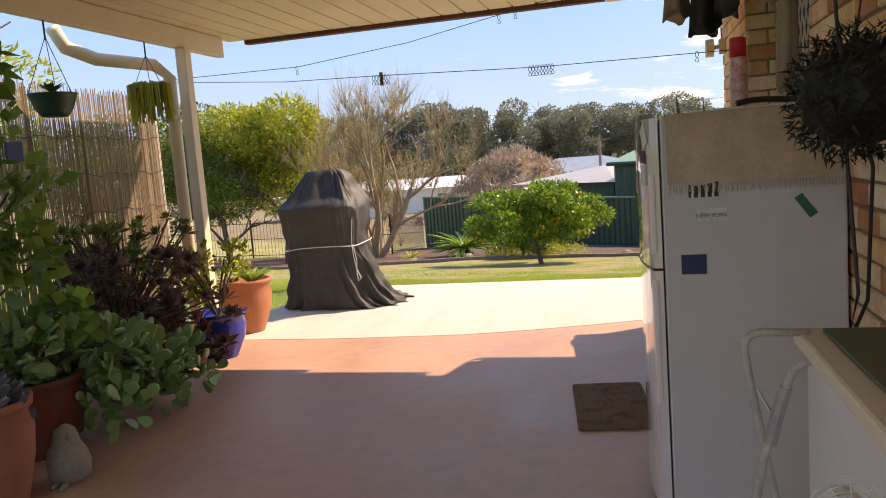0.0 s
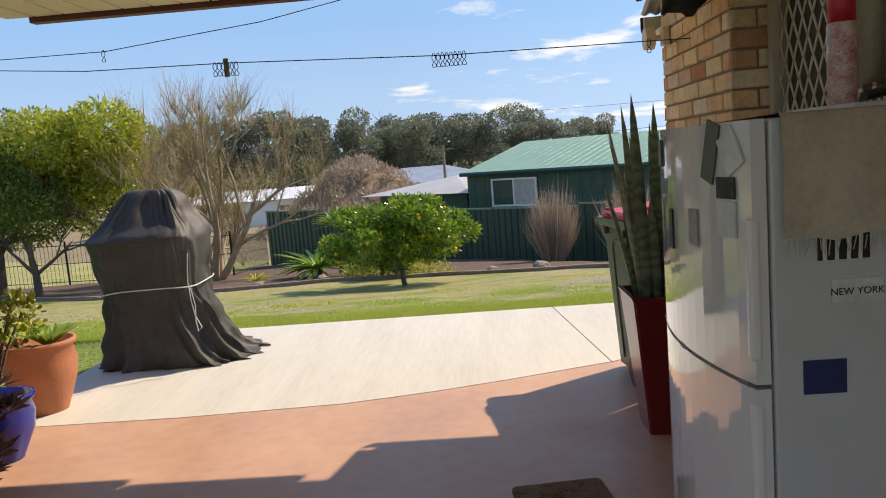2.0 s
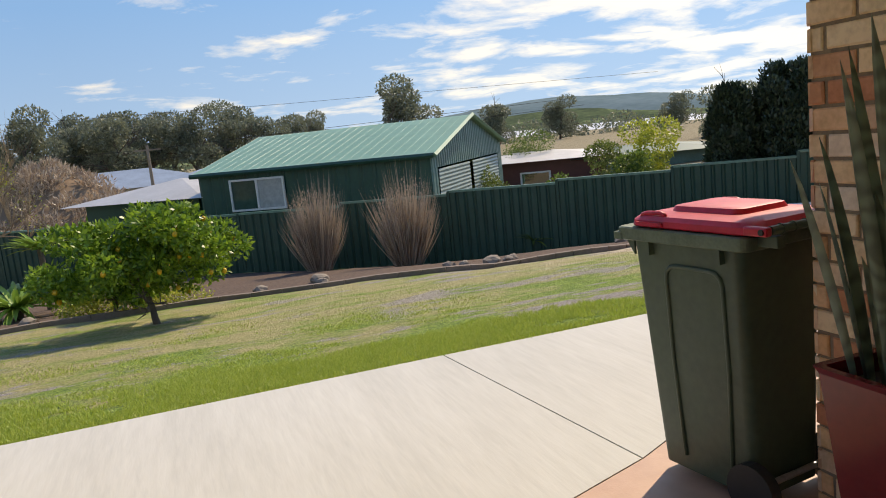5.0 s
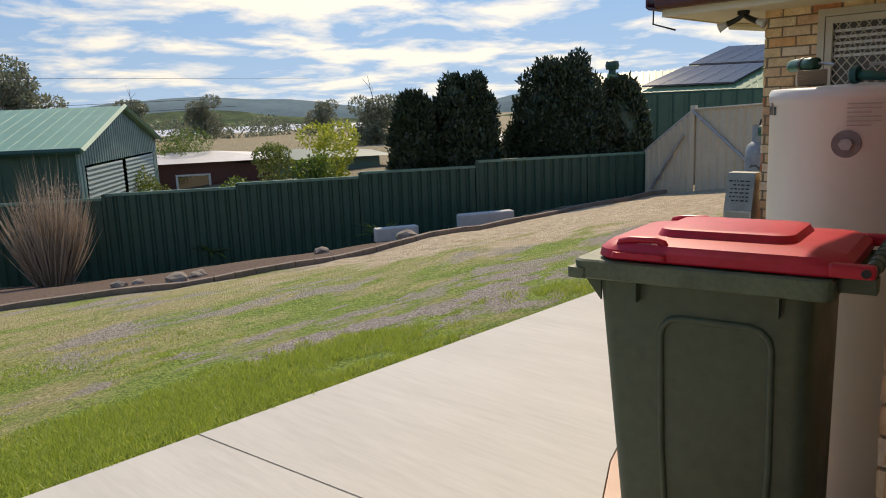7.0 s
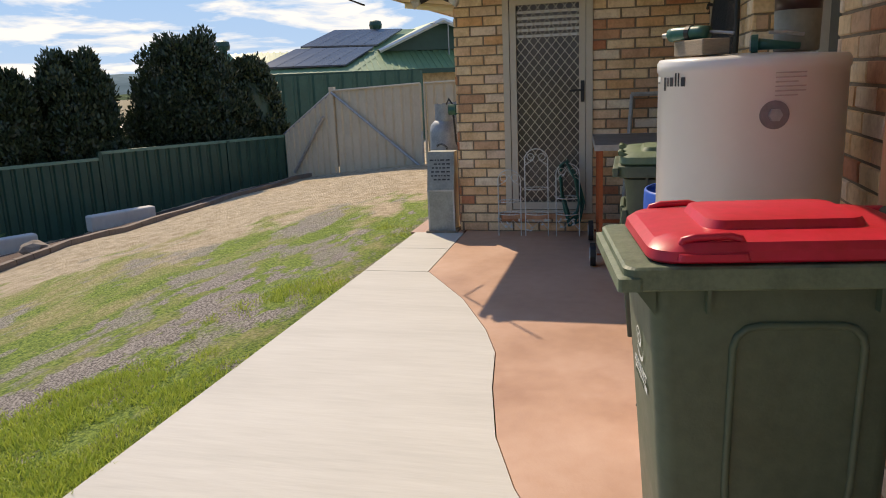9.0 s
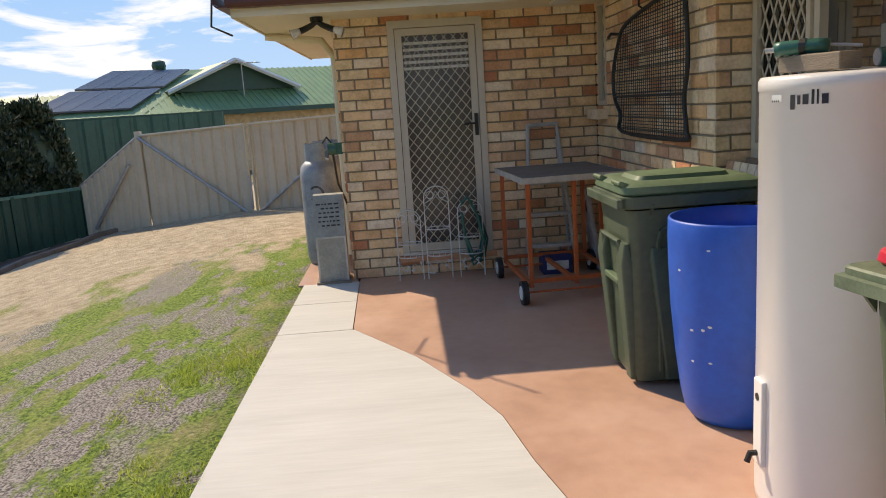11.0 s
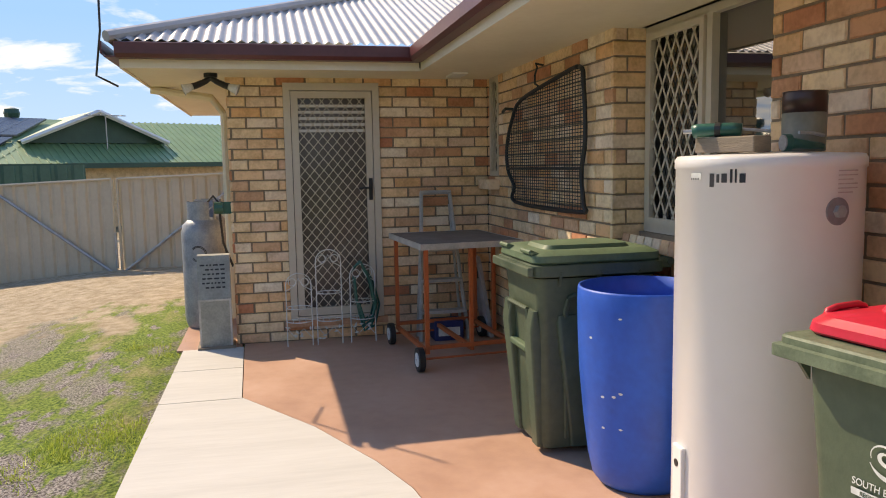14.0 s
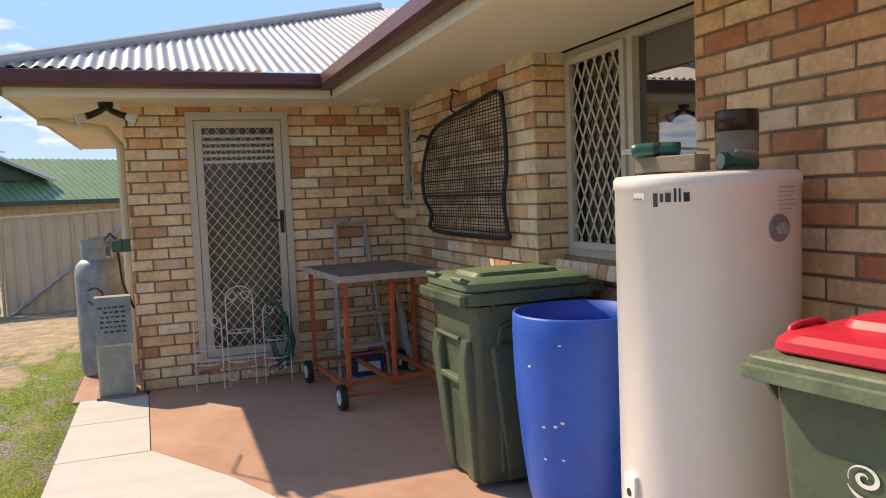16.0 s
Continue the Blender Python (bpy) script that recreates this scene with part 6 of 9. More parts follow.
# ---------- patio things ----------
def fridge():
    t = thing("fridge", (2.69, -0.07, 0), "white two-door fridge-freezer with magnets and a faded cloth over its top", "fridge")
    W, D, H = 0.72, 0.6, 1.5
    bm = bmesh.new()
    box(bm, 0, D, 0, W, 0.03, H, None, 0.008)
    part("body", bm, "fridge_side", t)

    def door(z0, z1, nm):
        bm = bmesh.new()
        n = 14
        A, B = [], []
        for i in range(n + 1):
            y = W * i / n
            x = -0.035 - 0.05 * math.sin(math.pi * i / n) ** 0.8
            A.append((x, y))
        outl = A + [(-0.006, W), (-0.006, 0)]
        prism(bm, outl, z0, z1)
        d = part("door", bm, "fridge", t, nm)
        bm = bmesh.new()
        box(bm, -0.046, -0.02, -0.004, 0.02, (z0 + 0.05) if z1 > 1.2 else z1 - 0.5, (z0 + 0.34) if z1 > 1.2 else z1 - 0.03, None, 0.008)
        part("handle", bm, "white_enamel", d)
        return d
    door(0.05, 0.955, "white curved lower door")
    door(0.965, H, "white curved upper door")
    bm = bmesh.new()
    tube(bm, [(-0.04, 0.02, 0.96), (-0.085, W * 0.5, 0.96), (-0.04, W - 0.02, 0.96)], 0.006, 6)
    part("seam_trim", bm, "pink_grey", t)
    for x in (0.05, D - 0.05):
        for y in (0.05, W - 0.05):
            bm = bmesh.new()
            tube(bm, [(x, y, 0), (x, y, 0.04)], 0.02, 8)
            part("foot", bm, "black", t)

    # magnets
    def mag(lab, mt, y, z, w, h, tilt=0.0, side=False):
        m = thing("fridge_magnet", (0, 0, 0), lab, "fridge magnet", "magnets on the fridge")
        bm = bmesh.new()
        if side:
            q = pose(y, 0, z, 0, tilt, 0)
            box(bm, -w / 2, w / 2, -0.004, 0, -h / 2, h / 2, q)
        else:
            k = y / W
            x = -0.035 - 0.05 * math.sin(math.pi * k) ** 0.8
            sl = 0.04 * math.pi / W * math.cos(math.pi * k) / max(math.sin(math.pi * k), 0.15) ** 0.2
            q = pose(x - 0.001, y, z, 0, 0, math.degrees(math.atan(sl))) @ pose(0, 0, 0, tilt, 0, 0)
            box(bm, -0.004, 0, -w / 2, w / 2, -h / 2, h / 2, q)
        part("magnet", bm, mt, m)
        m.matrix_world = pose(2.69, -0.07, 0)
        return m
    mag("small black and white striped magnet on the fridge side", M["striped_print"], 0.14, 1.255, 0.1, 0.085, 0, True)
    s = mag("white New York number-plate magnet on the fridge side", "badge_white", 0.165, 1.15, 0.1, 0.045, 0, True)
    text_mesh("NEW YORK", 0.02, "print_dark", s, Matrix.Translation((0.165, -0.0048, 1.147)) @ pose(0, 0, 0, 90, 0, 0))
    mag("dark blue picture magnet on the fridge side", M["navy"], 0.1, 0.975, 0.085, 0.07, 0, True)
    mag("small green leaf-shaped magnet on the fridge side", "hose_green", 0.47, 1.165, 0.03, 0.085, -35, True)
    mag("green and white printed card magnet on the fridge door", "print_green", 0.14, 1.44, 0.055, 0.13, 18)
    mag("pale shell-shaped magnet on the fridge door", "badge_white", 0.06, 1.44, 0.065, 0.085, -30)
    e = mag("dark energy rating label on the fridge door", "print_dark", 0.08, 1.365, 0.07, 0.045, 0)
    text_mesh("ENERGY", 0.015, "badge_white", e, Matrix.Translation((-0.0555, 0.08, 1.376)) @ pose(0, 0, 0, 90, 0, -90))
    text_mesh("RATING", 0.015, "badge_white", e, Matrix.Translation((-0.0555, 0.08, 1.356)) @ pose(0, 0, 0, 90, 0, -90))
    mag("pale printed label under the energy rating on the fridge door", "badge_white", 0.08, 1.3, 0.07, 0.075, 0)
    mag("grey hand-shaped magnet on the fridge door", "pink_grey_light", 0.24, 1.27, 0.05, 0.085, 0)
    mag("dark square magnet on the fridge door", "print_dark", 0.42, 1.25, 0.035, 0.1, 0)
    mag("dark green text magnet on the fridge door", "print_green", 0.56, 1.44, 0.07, 0.07, 0)
    # cloth over the top, hanging down the side with a fringe
    c = thing("cloth", (2.69, -0.07, H), "faded beige fringed cloth draped over the fridge", "cloth")
    bm = bmesh.new()
    rows = []
    for j, (yy, zz) in enumerate(((0.5, 0.006), (0.25, 0.006), (0.0, 0.008), (-0.012, 0.0), (-0.014, -0.08), (-0.012, -0.17), (-0.014, -0.24))):
        row = []
        for i in range(33):
            x = 0.02 + (D + 0.02) * i / 32
            w = 0.005 * math.sin(i * 1.1 + j) * (j > 3)
            row.append(bm.verts.new((x, yy - abs(w), zz + (0.006 * math.sin(i * 0.9) if j == 6 else 0))))
        rows.append(row)
    for a, b_ in zip(rows, rows[1:]):
        for i in range(32):
            bm.faces.new((a[i], a[i + 1], b_[i + 1], b_[i]))
    part("cloth", bm, M["cloth"], c, smooth=True)
    bm = bmesh.new()
    rnd = random.Random(1)
    for i in range(60):
        x = 0.03 + D * i / 60
        tube(bm, [(x, -0.014, -0.24), (x + rnd.uniform(-0.006, 0.006), -0.012, -0.265 - rnd.uniform(0, 0.012))], 0.0012, 4, False)
    part("fringe", bm, M["cloth"], c, kind="stuff")


M["cloth"] = mat_new("faded_cloth", (0.6, 0.5, 0.38), rough=0.95, scale=9, col2=(0.45, 0.36, 0.27), bump=0.3, bscale=150)
M["striped_print"] = mat_new("black_white_stripes", (0.02, 0.02, 0.02), rough=0.4)
nt_ = M["striped_print"].node_tree
wv_ = nt_.nodes.new("ShaderNodeTexWave")
wv_.inputs["Scale"].default_value = 13
wv_.inputs["Distortion"].default_value = 1.5
rp_ = nt_.nodes.new("ShaderNodeValToRGB")
rp_.color_ramp.elements[0].position, rp_.color_ramp.elements[1].position = 0.7, 0.76
rp_.color_ramp.elements[0].color, rp_.color_ramp.elements[1].color = (0.015, 0.015, 0.015, 1), (0.7, 0.7, 0.68, 1)
nt_.links.new(nt_.nodes.new("ShaderNodeNewGeometry").outputs["Position"], wv_.inputs["Vector"])
nt_.links.new(wv_.outputs["Fac"], rp_.inputs[0])
nt_.links.new(rp_.outputs[0], nt_.nodes["Principled BSDF"].inputs["Base Color"])
M["print_green"] = mat_new("green_printed_card", (0.1, 0.13, 0.07), rough=0.5, scale=90)
fridge()


def on_fridge():
    t = thing("spray_can", (3.0, 0.28, 1.508), "red-capped spray can standing on the fridge", "spray can")
    bm = bmesh.new()
    lathe(bm, [(0.03, 0), (0.033, 0.005), (0.033, 0.2), (0.028, 0.215), (0, 0.215)], 20)
    part("can", bm, M["can_print"], t, smooth=True)
    bm = bmesh.new()
    lathe(bm, [(0.031, 0.205), (0.031, 0.275), (0.027, 0.28), (0, 0.28)], 20)
    part("cap", bm, "lid_red", t, "red plastic cap", smooth=True)
    t = thing("newspaper", (3.0, 0.2, 1.508), "folded papers lying on the fridge", "papers", rz=8)
    bm = bmesh.new()
    box(bm, -0.12, 0.2, -0.16, 0.1, 0, 0.012, None, 0.003)
    part("papers", bm, "badge_white", t)
    t = thing("sunglasses", (3.05, 0.12, 1.522), "dark sunglasses lying on papers on the fridge", "sunglasses")
    bm = bmesh.new()
    tube(bm, [(-0.08, 0, 0.012), (-0.03, 0.01, 0.02), (0.02, 0.01, 0.02), (0.1, 0, 0.012)], 0.011, 8)
    part("frame", bm, "black", t)
    # the ball of greenery
    t = thing("topiary_ball", (3.18, -0.62, 1.5), "dark artificial topiary ball hanging from a wall hook", "topiary ball")
    bm = bmesh.new()
    rnd = random.Random(4)
    for i in range(1500):
        d = Vector((rnd.gauss(0, 1), rnd.gauss(0, 1), rnd.gauss(0, 1))).normalized()
        c = d * rnd.uniform(0.14, 0.185)
        a = d.orthogonal().normalized()
        a.rotate(Matrix.Rotation(rnd.uniform(0, 6.28), 3, d))
        b_ = (d * rnd.uniform(0.3, 1.2) + a).normalized() * 0.035
        s = b_.cross(d).normalized() * 0.005
        bm.faces.new([bm.verts.new(c + p) for p in (-s, s, b_ + s * 0.3)])
    part("leaves", bm, M["ball_dark"], t, kind="stuff")
    bm = bmesh.new()
    bmesh.ops.create_icosphere(bm, subdivisions=2, radius=0.145)
    part("core", bm, M["ball_dark"], t)
    bm = bmesh.new()
    tube(bm, [(0.0, 0, 0.15), (0.02, 0, 0.3), (0.05, 0, 0.42)], 0.003, 5)
    part("string", bm, "black", t)
    # wall hooks with hanging cords
    t = thing("wall_hooks", (3.28, -0.9, 1.95), "black scrolled iron hook rail on the brick wall", "hook rail")
    bm = bmesh.new()
    box(bm, -0.015, 0.0, -0.1, 0.5, 0, 0.02)
    for y in (0.0, 0.15, 0.3, 0.45):
        tube(bm, [(0, y, 0.01), (-0.04, y, -0.04), (-0.07, y, -0.03), (-0.07, y, 0.01)], 0.005, 6)
    part("rail", bm, "black", t)
    t = thing("cord", (3.2, -0.6, 1.9), "dark cord hanging down the brick wall", "cord")
    bm = bmesh.new()
    tube(bm, [(0.0, 0.3, 0.0), (0.04, 0.35, -0.5), (0.06, 0.3, -1.0), (0.05, 0.4, -1.2), (0.06, 0.2, -1.0), (0.05, 0.1, -0.6), (0.0, 0.25, -0.2)], 0.006, 6)
    part("cord", bm, "black", t)


M["can_print"] = mat_new("printed_can", (0.7, 0.62, 0.62), rough=0.3, scale=25, col2=(0.5, 0.1, 0.1))
M["ball_dark"] = mat_new("dark_artificial_foliage", (0.012, 0.014, 0.012), rough=0.6)
on_fridge()


def garment(name, loc, label, mt, w, h, dep, seed, pts=None):
    t = thing(name, loc, label, "clothes", "clothes hung by the door")
    rnd = random.Random(seed)
    bm = bmesh.new()
    rings = []
    for j in range(9):
        k = j / 8
        ww = w * (0.25 + 0.75 * min(1, k * 1.6)) * (1 - 0.15 * max(0, k - 0.7))
        r = []
        for i in range(24):
            a = 2 * math.pi * i / 24
            f = 1 + 0.18 * math.sin(5 * a + seed + 2 * k) * k
            r.append((dep * math.cos(a) * f * (0.5 + 0.5 * k), ww / 2 * math.sin(a) * f, -h * k + 0.03 * math.sin(3 * a + seed) * k))
        rings.append(r)
    loft(bm, rings)
    part("cloth_body", bm, mt, t, smooth=True)
    bm = bmesh.new()
    tube(bm, [(0.05, 0, 0.03), (0.02, 0, 0.06), (0, 0, 0.0)], 0.004, 5)
    part("hook", bm, "steel", t)


M["khaki"] = mat_new("khaki_cloth", (0.3, 0.26, 0.2), rough=0.9, scale=10, bump=0.3)
M["black_cloth"] = mat_new("black_cloth", (0.018, 0.018, 0.02), rough=0.9, bump=0.3)
garment("hat", (2.86, 1.72, 2.56), "khaki sun hat hanging from the ceiling by the door", "khaki", 0.3, 0.45, 0.07, 1)
garment("jacket", (3.0, 1.58, 2.56), "black jacket hanging from the ceiling by the door", "black_cloth", 0.26, 0.56, 0.08, 2)
garment("cap", (3.1, 1.45, 2.56), "dark grey knitted cap hanging by the door", M["cover"], 0.16, 0.5, 0.06, 3)
garment("scarf", (3.24, 0.62, 2.56), "beige cloth hanging beside the door screen", "khaki", 0.16, 0.95, 0.04, 4)


def wall_light():
    t = thing("wall_light", (3.2, 2.7, 2.03), "beige round sensor light on a bracket at the brick pier", "wall light")
    bm = bmesh.new()
    tube(bm, [(-0.1, 0.02, 0.0), (-0.05, 0.02, 0.0)], 0.06, 24)
    part("lamp_head", bm, "cream_paint", t, smooth=40)
    bm = bmesh.new()
    tube(bm, [(-0.06, 0.02, 0.0), (-0.02, -0.02, 0.0), (0.02, -0.03, 0.0)], 0.014, 8)
    part("arm", bm, "cream_paint", t)
    bm = bmesh.new()
    box(bm, -0.02, 0.02, -0.06, 0.0, -0.05, 0.05, None, 0.006)
    part("bracket", bm, "cream_paint", t)


wall_light()


def freezer():
    t = thing("chest_freezer", (3.0, -1.55, 0), "white chest freezer with a cream worktop lid, standing against the wall", "chest freezer")
    bm = bmesh.new()
    box(bm, 0.03, 0.29, 0, 0.85, 0.02, 0.84, None, 0.01)
    part("body", bm, "white_enamel", t)
    bm = bmesh.new()
    box(bm, 0.0, 0.29, -0.02, 0.87, 0.842, 0.885, None, 0.01)
    part("lid", bm, "cream_paint", t, "cream lid with a rounded edge")
    bm = bmesh.new()
    box(bm, 0.06, 0.28, 0.05, 0.8, 0.887, 0.9, None, 0.004)
    o = thing("mat_dark", (3.0, -1.55, 0), "dark green patterned mat on the freezer lid", "mat")
    part("mat_sheet", bm, M["print_green"], o)


freezer()


def step_stool():
    t = thing("step_stool", (2.86, -0.75, 0), "worn white tubular folding step stool leaning before the fridge", "step stool")
    bm = bmesh.new()
    tube(bm, [(0.17, 0.0, 0.888), (0.05, 0, 0.89), (0.025, 0, 0.884), (0.01, 0, 0.868), (0.006, 0, 0.845), (0.019, 0, 0.753), (0.047, 0, 0.59), (0.1, 0.01, 0.3), (0.15, 0.02, 0.0)], 0.0105, 10)
    part("frame", bm, M["white_worn"], t, smooth=True)
    bm = bmesh.new()
    tube(bm, [(0.16, -0.1, 0.84), (0.135, -0.1, 0.835), (0.111, -0.1, 0.817), (0.095, -0.1, 0.785), (0.075, -0.1, 0.7), (0.037, -0.1, 0.595), (0.014, -0.1, 0.475), (-0.02, -0.1, 0.2), (-0.04, -0.1, 0.0)], 0.0115, 10)
    part("rear_leg", bm, M["white_worn"], t, smooth=True)
    bm = bmesh.new()
    tube(bm, [(0.03, -0.03, 0.745), (0.06, -0.06, 0.69), (0.085, -0.08, 0.73)], 0.005, 6)
    part("hinge_strut", bm, "steel", t)
    bm = bmesh.new()
    tube(bm, [(0.09, -0.1, 0.77), (0.07, -0.1, 0.7), (0.05, -0.1, 0.62)], 0.017, 8)
    part("hinge_sleeve", bm, M["pink_grey_light"], t, "scuffed grey hinge sleeve")


M["white_worn"] = mat_new("worn_white_paint", (0.55, 0.52, 0.47), rough=0.6, scale=20, col2=(0.35, 0.32, 0.28))
step_stool()


def fan():
    t = thing("fan", (2.91, -1.6, 0.8), "white wire-guarded fan standing by the freezer", "fan")
    bm = bmesh.new()
    for r in (0.012, 0.021, 0.03, 0.039, 0.048, 0.057, 0.066):
        tube(bm, [(r * math.cos(radians(a)), -0.02 - 0.02 * (1 - r / 0.066), 0.0 + r * math.sin(radians(a))) for a in range(0, 361, 20)], 0.0014, 5)
    for a in range(0, 360, 30):
        tube(bm, [(0, -0.04, 0), (0.066 * math.cos(radians(a)), -0.02, 0.066 * math.sin(radians(a)))], 0.0012, 4)
    part("guard", bm, "badge_white", t)
    bm = bmesh.new()
    tube(bm, [(0, 0.0, 0), (0, 0.04, 0)], 0.03, 12)
    tube(bm, [(0, 0.04, 0), (0, 0.04, -0.8)], 0.01, 8)
    tube(bm, [(0, 0.04, -0.8), (0, 0.04, -0.78)], 0.1, 16)
    part("motor", bm, "badge_white", t)


fan()


def doormat():
    t = thing("doormat", (2.42, 1.25, 0.001), "brown patterned coir doormat lying on the patio", "doormat", rz=7)
    bm = bmesh.new()
    loft(bm, [rrect(0.2, 0.38, 0.03, 0.0), rrect(0.2, 0.38, 0.03, 0.012)])
    part("mat_pile", bm, M["coir"], t)


M["coir"] = mat_new("coir", (0.55, 0.27, 0.12), rough=0.95, scale=9, col2=(0.08, 0.045, 0.025), bump=0.8, bscale=180,
                    ramp=[(0.42, (0.1, 0.05, 0.025)), (0.5, (0.24, 0.11, 0.05)), (0.56, (0.11, 0.1, 0.05)), (0.62, (0.28, 0.15, 0.07))])
doormat()


def frond(bm, base, d, L, w, droop=0.3, n=6, fold=0.25):
    """A long blade from base along d."""
    d = Vector(d).normalized()
    s = d.cross(Vector((0, 0, 1)))
    s = s.normalized() if s.length > 0.01 else Vector((1, 0, 0))
    prev = None
    p = Vector(base)
    for i in range(n + 1):
        k = i / n
        ww = w * (math.sin(math.pi * (0.12 + 0.88 * k)) ** 0.6 if k < 1 else 0.02)
        up = s.cross(d)
        q = (bm.verts.new(p - s * ww + up * ww * fold), bm.verts.new(p), bm.verts.new(p + s * ww + up * ww * fold))
        if prev:
            bm.faces.new((prev[0], q[0], q[1], prev[1]))
            bm.faces.new((prev[1], q[1], q[2], prev[2]))
        prev = q
        d = (d + Vector((0, 0, -droop / n))).normalized()
        p = p + d * (L / n)


def planter():
    t = thing("planter", (3.03, 2.26, 0), "tall square burgundy glazed planter with snake plants, against the brick pier", "planter")
    bm = bmesh.new()
    loft(bm, [rrect(0.12, 0.12, 0.01, 0, 1), rrect(0.185, 0.185, 0.012, 0.70, 1), rrect(0.195, 0.195, 0.012, 0.72, 1), rrect(0.17, 0.17, 0.01, 0.72, 1), rrect(0.16, 0.16, 0.01, 0.66, 1)], True, True)
    part("pot", bm, "redglaze", t)
    bm = bmesh.new()
    loft(bm, [rrect(0.158, 0.158, 0.01, 0.662, 1), rrect(0.158, 0.158, 0.01, 0.67, 1)])
    part("soil", bm, "soil", t)
    rnd = random.Random(11)
    for i in range(26):
        x, y = rnd.uniform(-0.13, 0.13), rnd.uniform(-0.13, 0.13)
        h = (0.4, 0.55, 0.68, 0.8, 0.92, 1.02)[i % 6] * rnd.uniform(0.92, 1.06)
        bm = bmesh.new()
        frond(bm, (x, y, 0.66), (x * rnd.uniform(0.5, 2.2) * (1.3 - 0.5 * h), y * rnd.uniform(0.5, 2.0), 1), h, rnd.uniform(0.024, 0.036), 0.04, 9, 0.5)
        bmesh.ops.solidify(bm, geom=bm.faces[:], thickness=0.004)
        part("leaf", bm, M["snake"], t, smooth=True)


def snake_mat():
    m = leaf_mat("banded_leaf", (0.5, 0.56, 0.4), (0.26, 0.33, 0.2), rough=0.4, trans=0.08)
    nt = m.node_tree
    geo = nt.nodes.new("ShaderNodeNewGeometry")
    wv = nt.nodes.new("ShaderNodeTexWave")
    wv.bands_direction = "Z"
    wv.inputs["Scale"].default_value = 5
    wv.inputs["Distortion"].default_value = 14
    wv.inputs["Detail"].default_value = 3
    nt.links.new(geo.outputs["Position"], wv.inputs["Vector"])
    mx = nt.nodes.new("ShaderNodeMixRGB")
    mx.blend_type = "MULTIPLY"
    mx.inputs[0].default_value = 0.45
    rp = [n for n in nt.nodes if n.type == "VALTORGB"][0]
    nt.links.new(rp.outputs[0], mx.inputs[1])
    nt.links.new(wv.outputs["Color"], mx.inputs[2])
    b = nt.nodes["Principled BSDF"]
    nt.links.new(mx.outputs[0], b.inputs["Base Color"])
    return m


M["snake"] = snake_mat()
planter()


def channel():
    t = thing("steel_channel", (3.13, 1.9, 0), "short steel channel standing on end between planter and wall", "steel channel", rz=-8)
    bm = bmesh.new()
    prism(bm, [(-0.06, -0.05), (0.05, -0.05), (0.05, -0.035), (-0.045, -0.035), (-0.045, 0.035), (0.05, 0.035), (0.05, 0.05), (-0.06, 0.05)], 0, 0.45)
    bm.transform(pose(0, 0, 0, 0, 3, 0))
    part("channel", bm, M["steel_dark"], t)


M["steel_dark"] = mat_new("dull_steel", (0.36, 0.35, 0.33), rough=0.5, metal=0.3, scale=9)
channel()


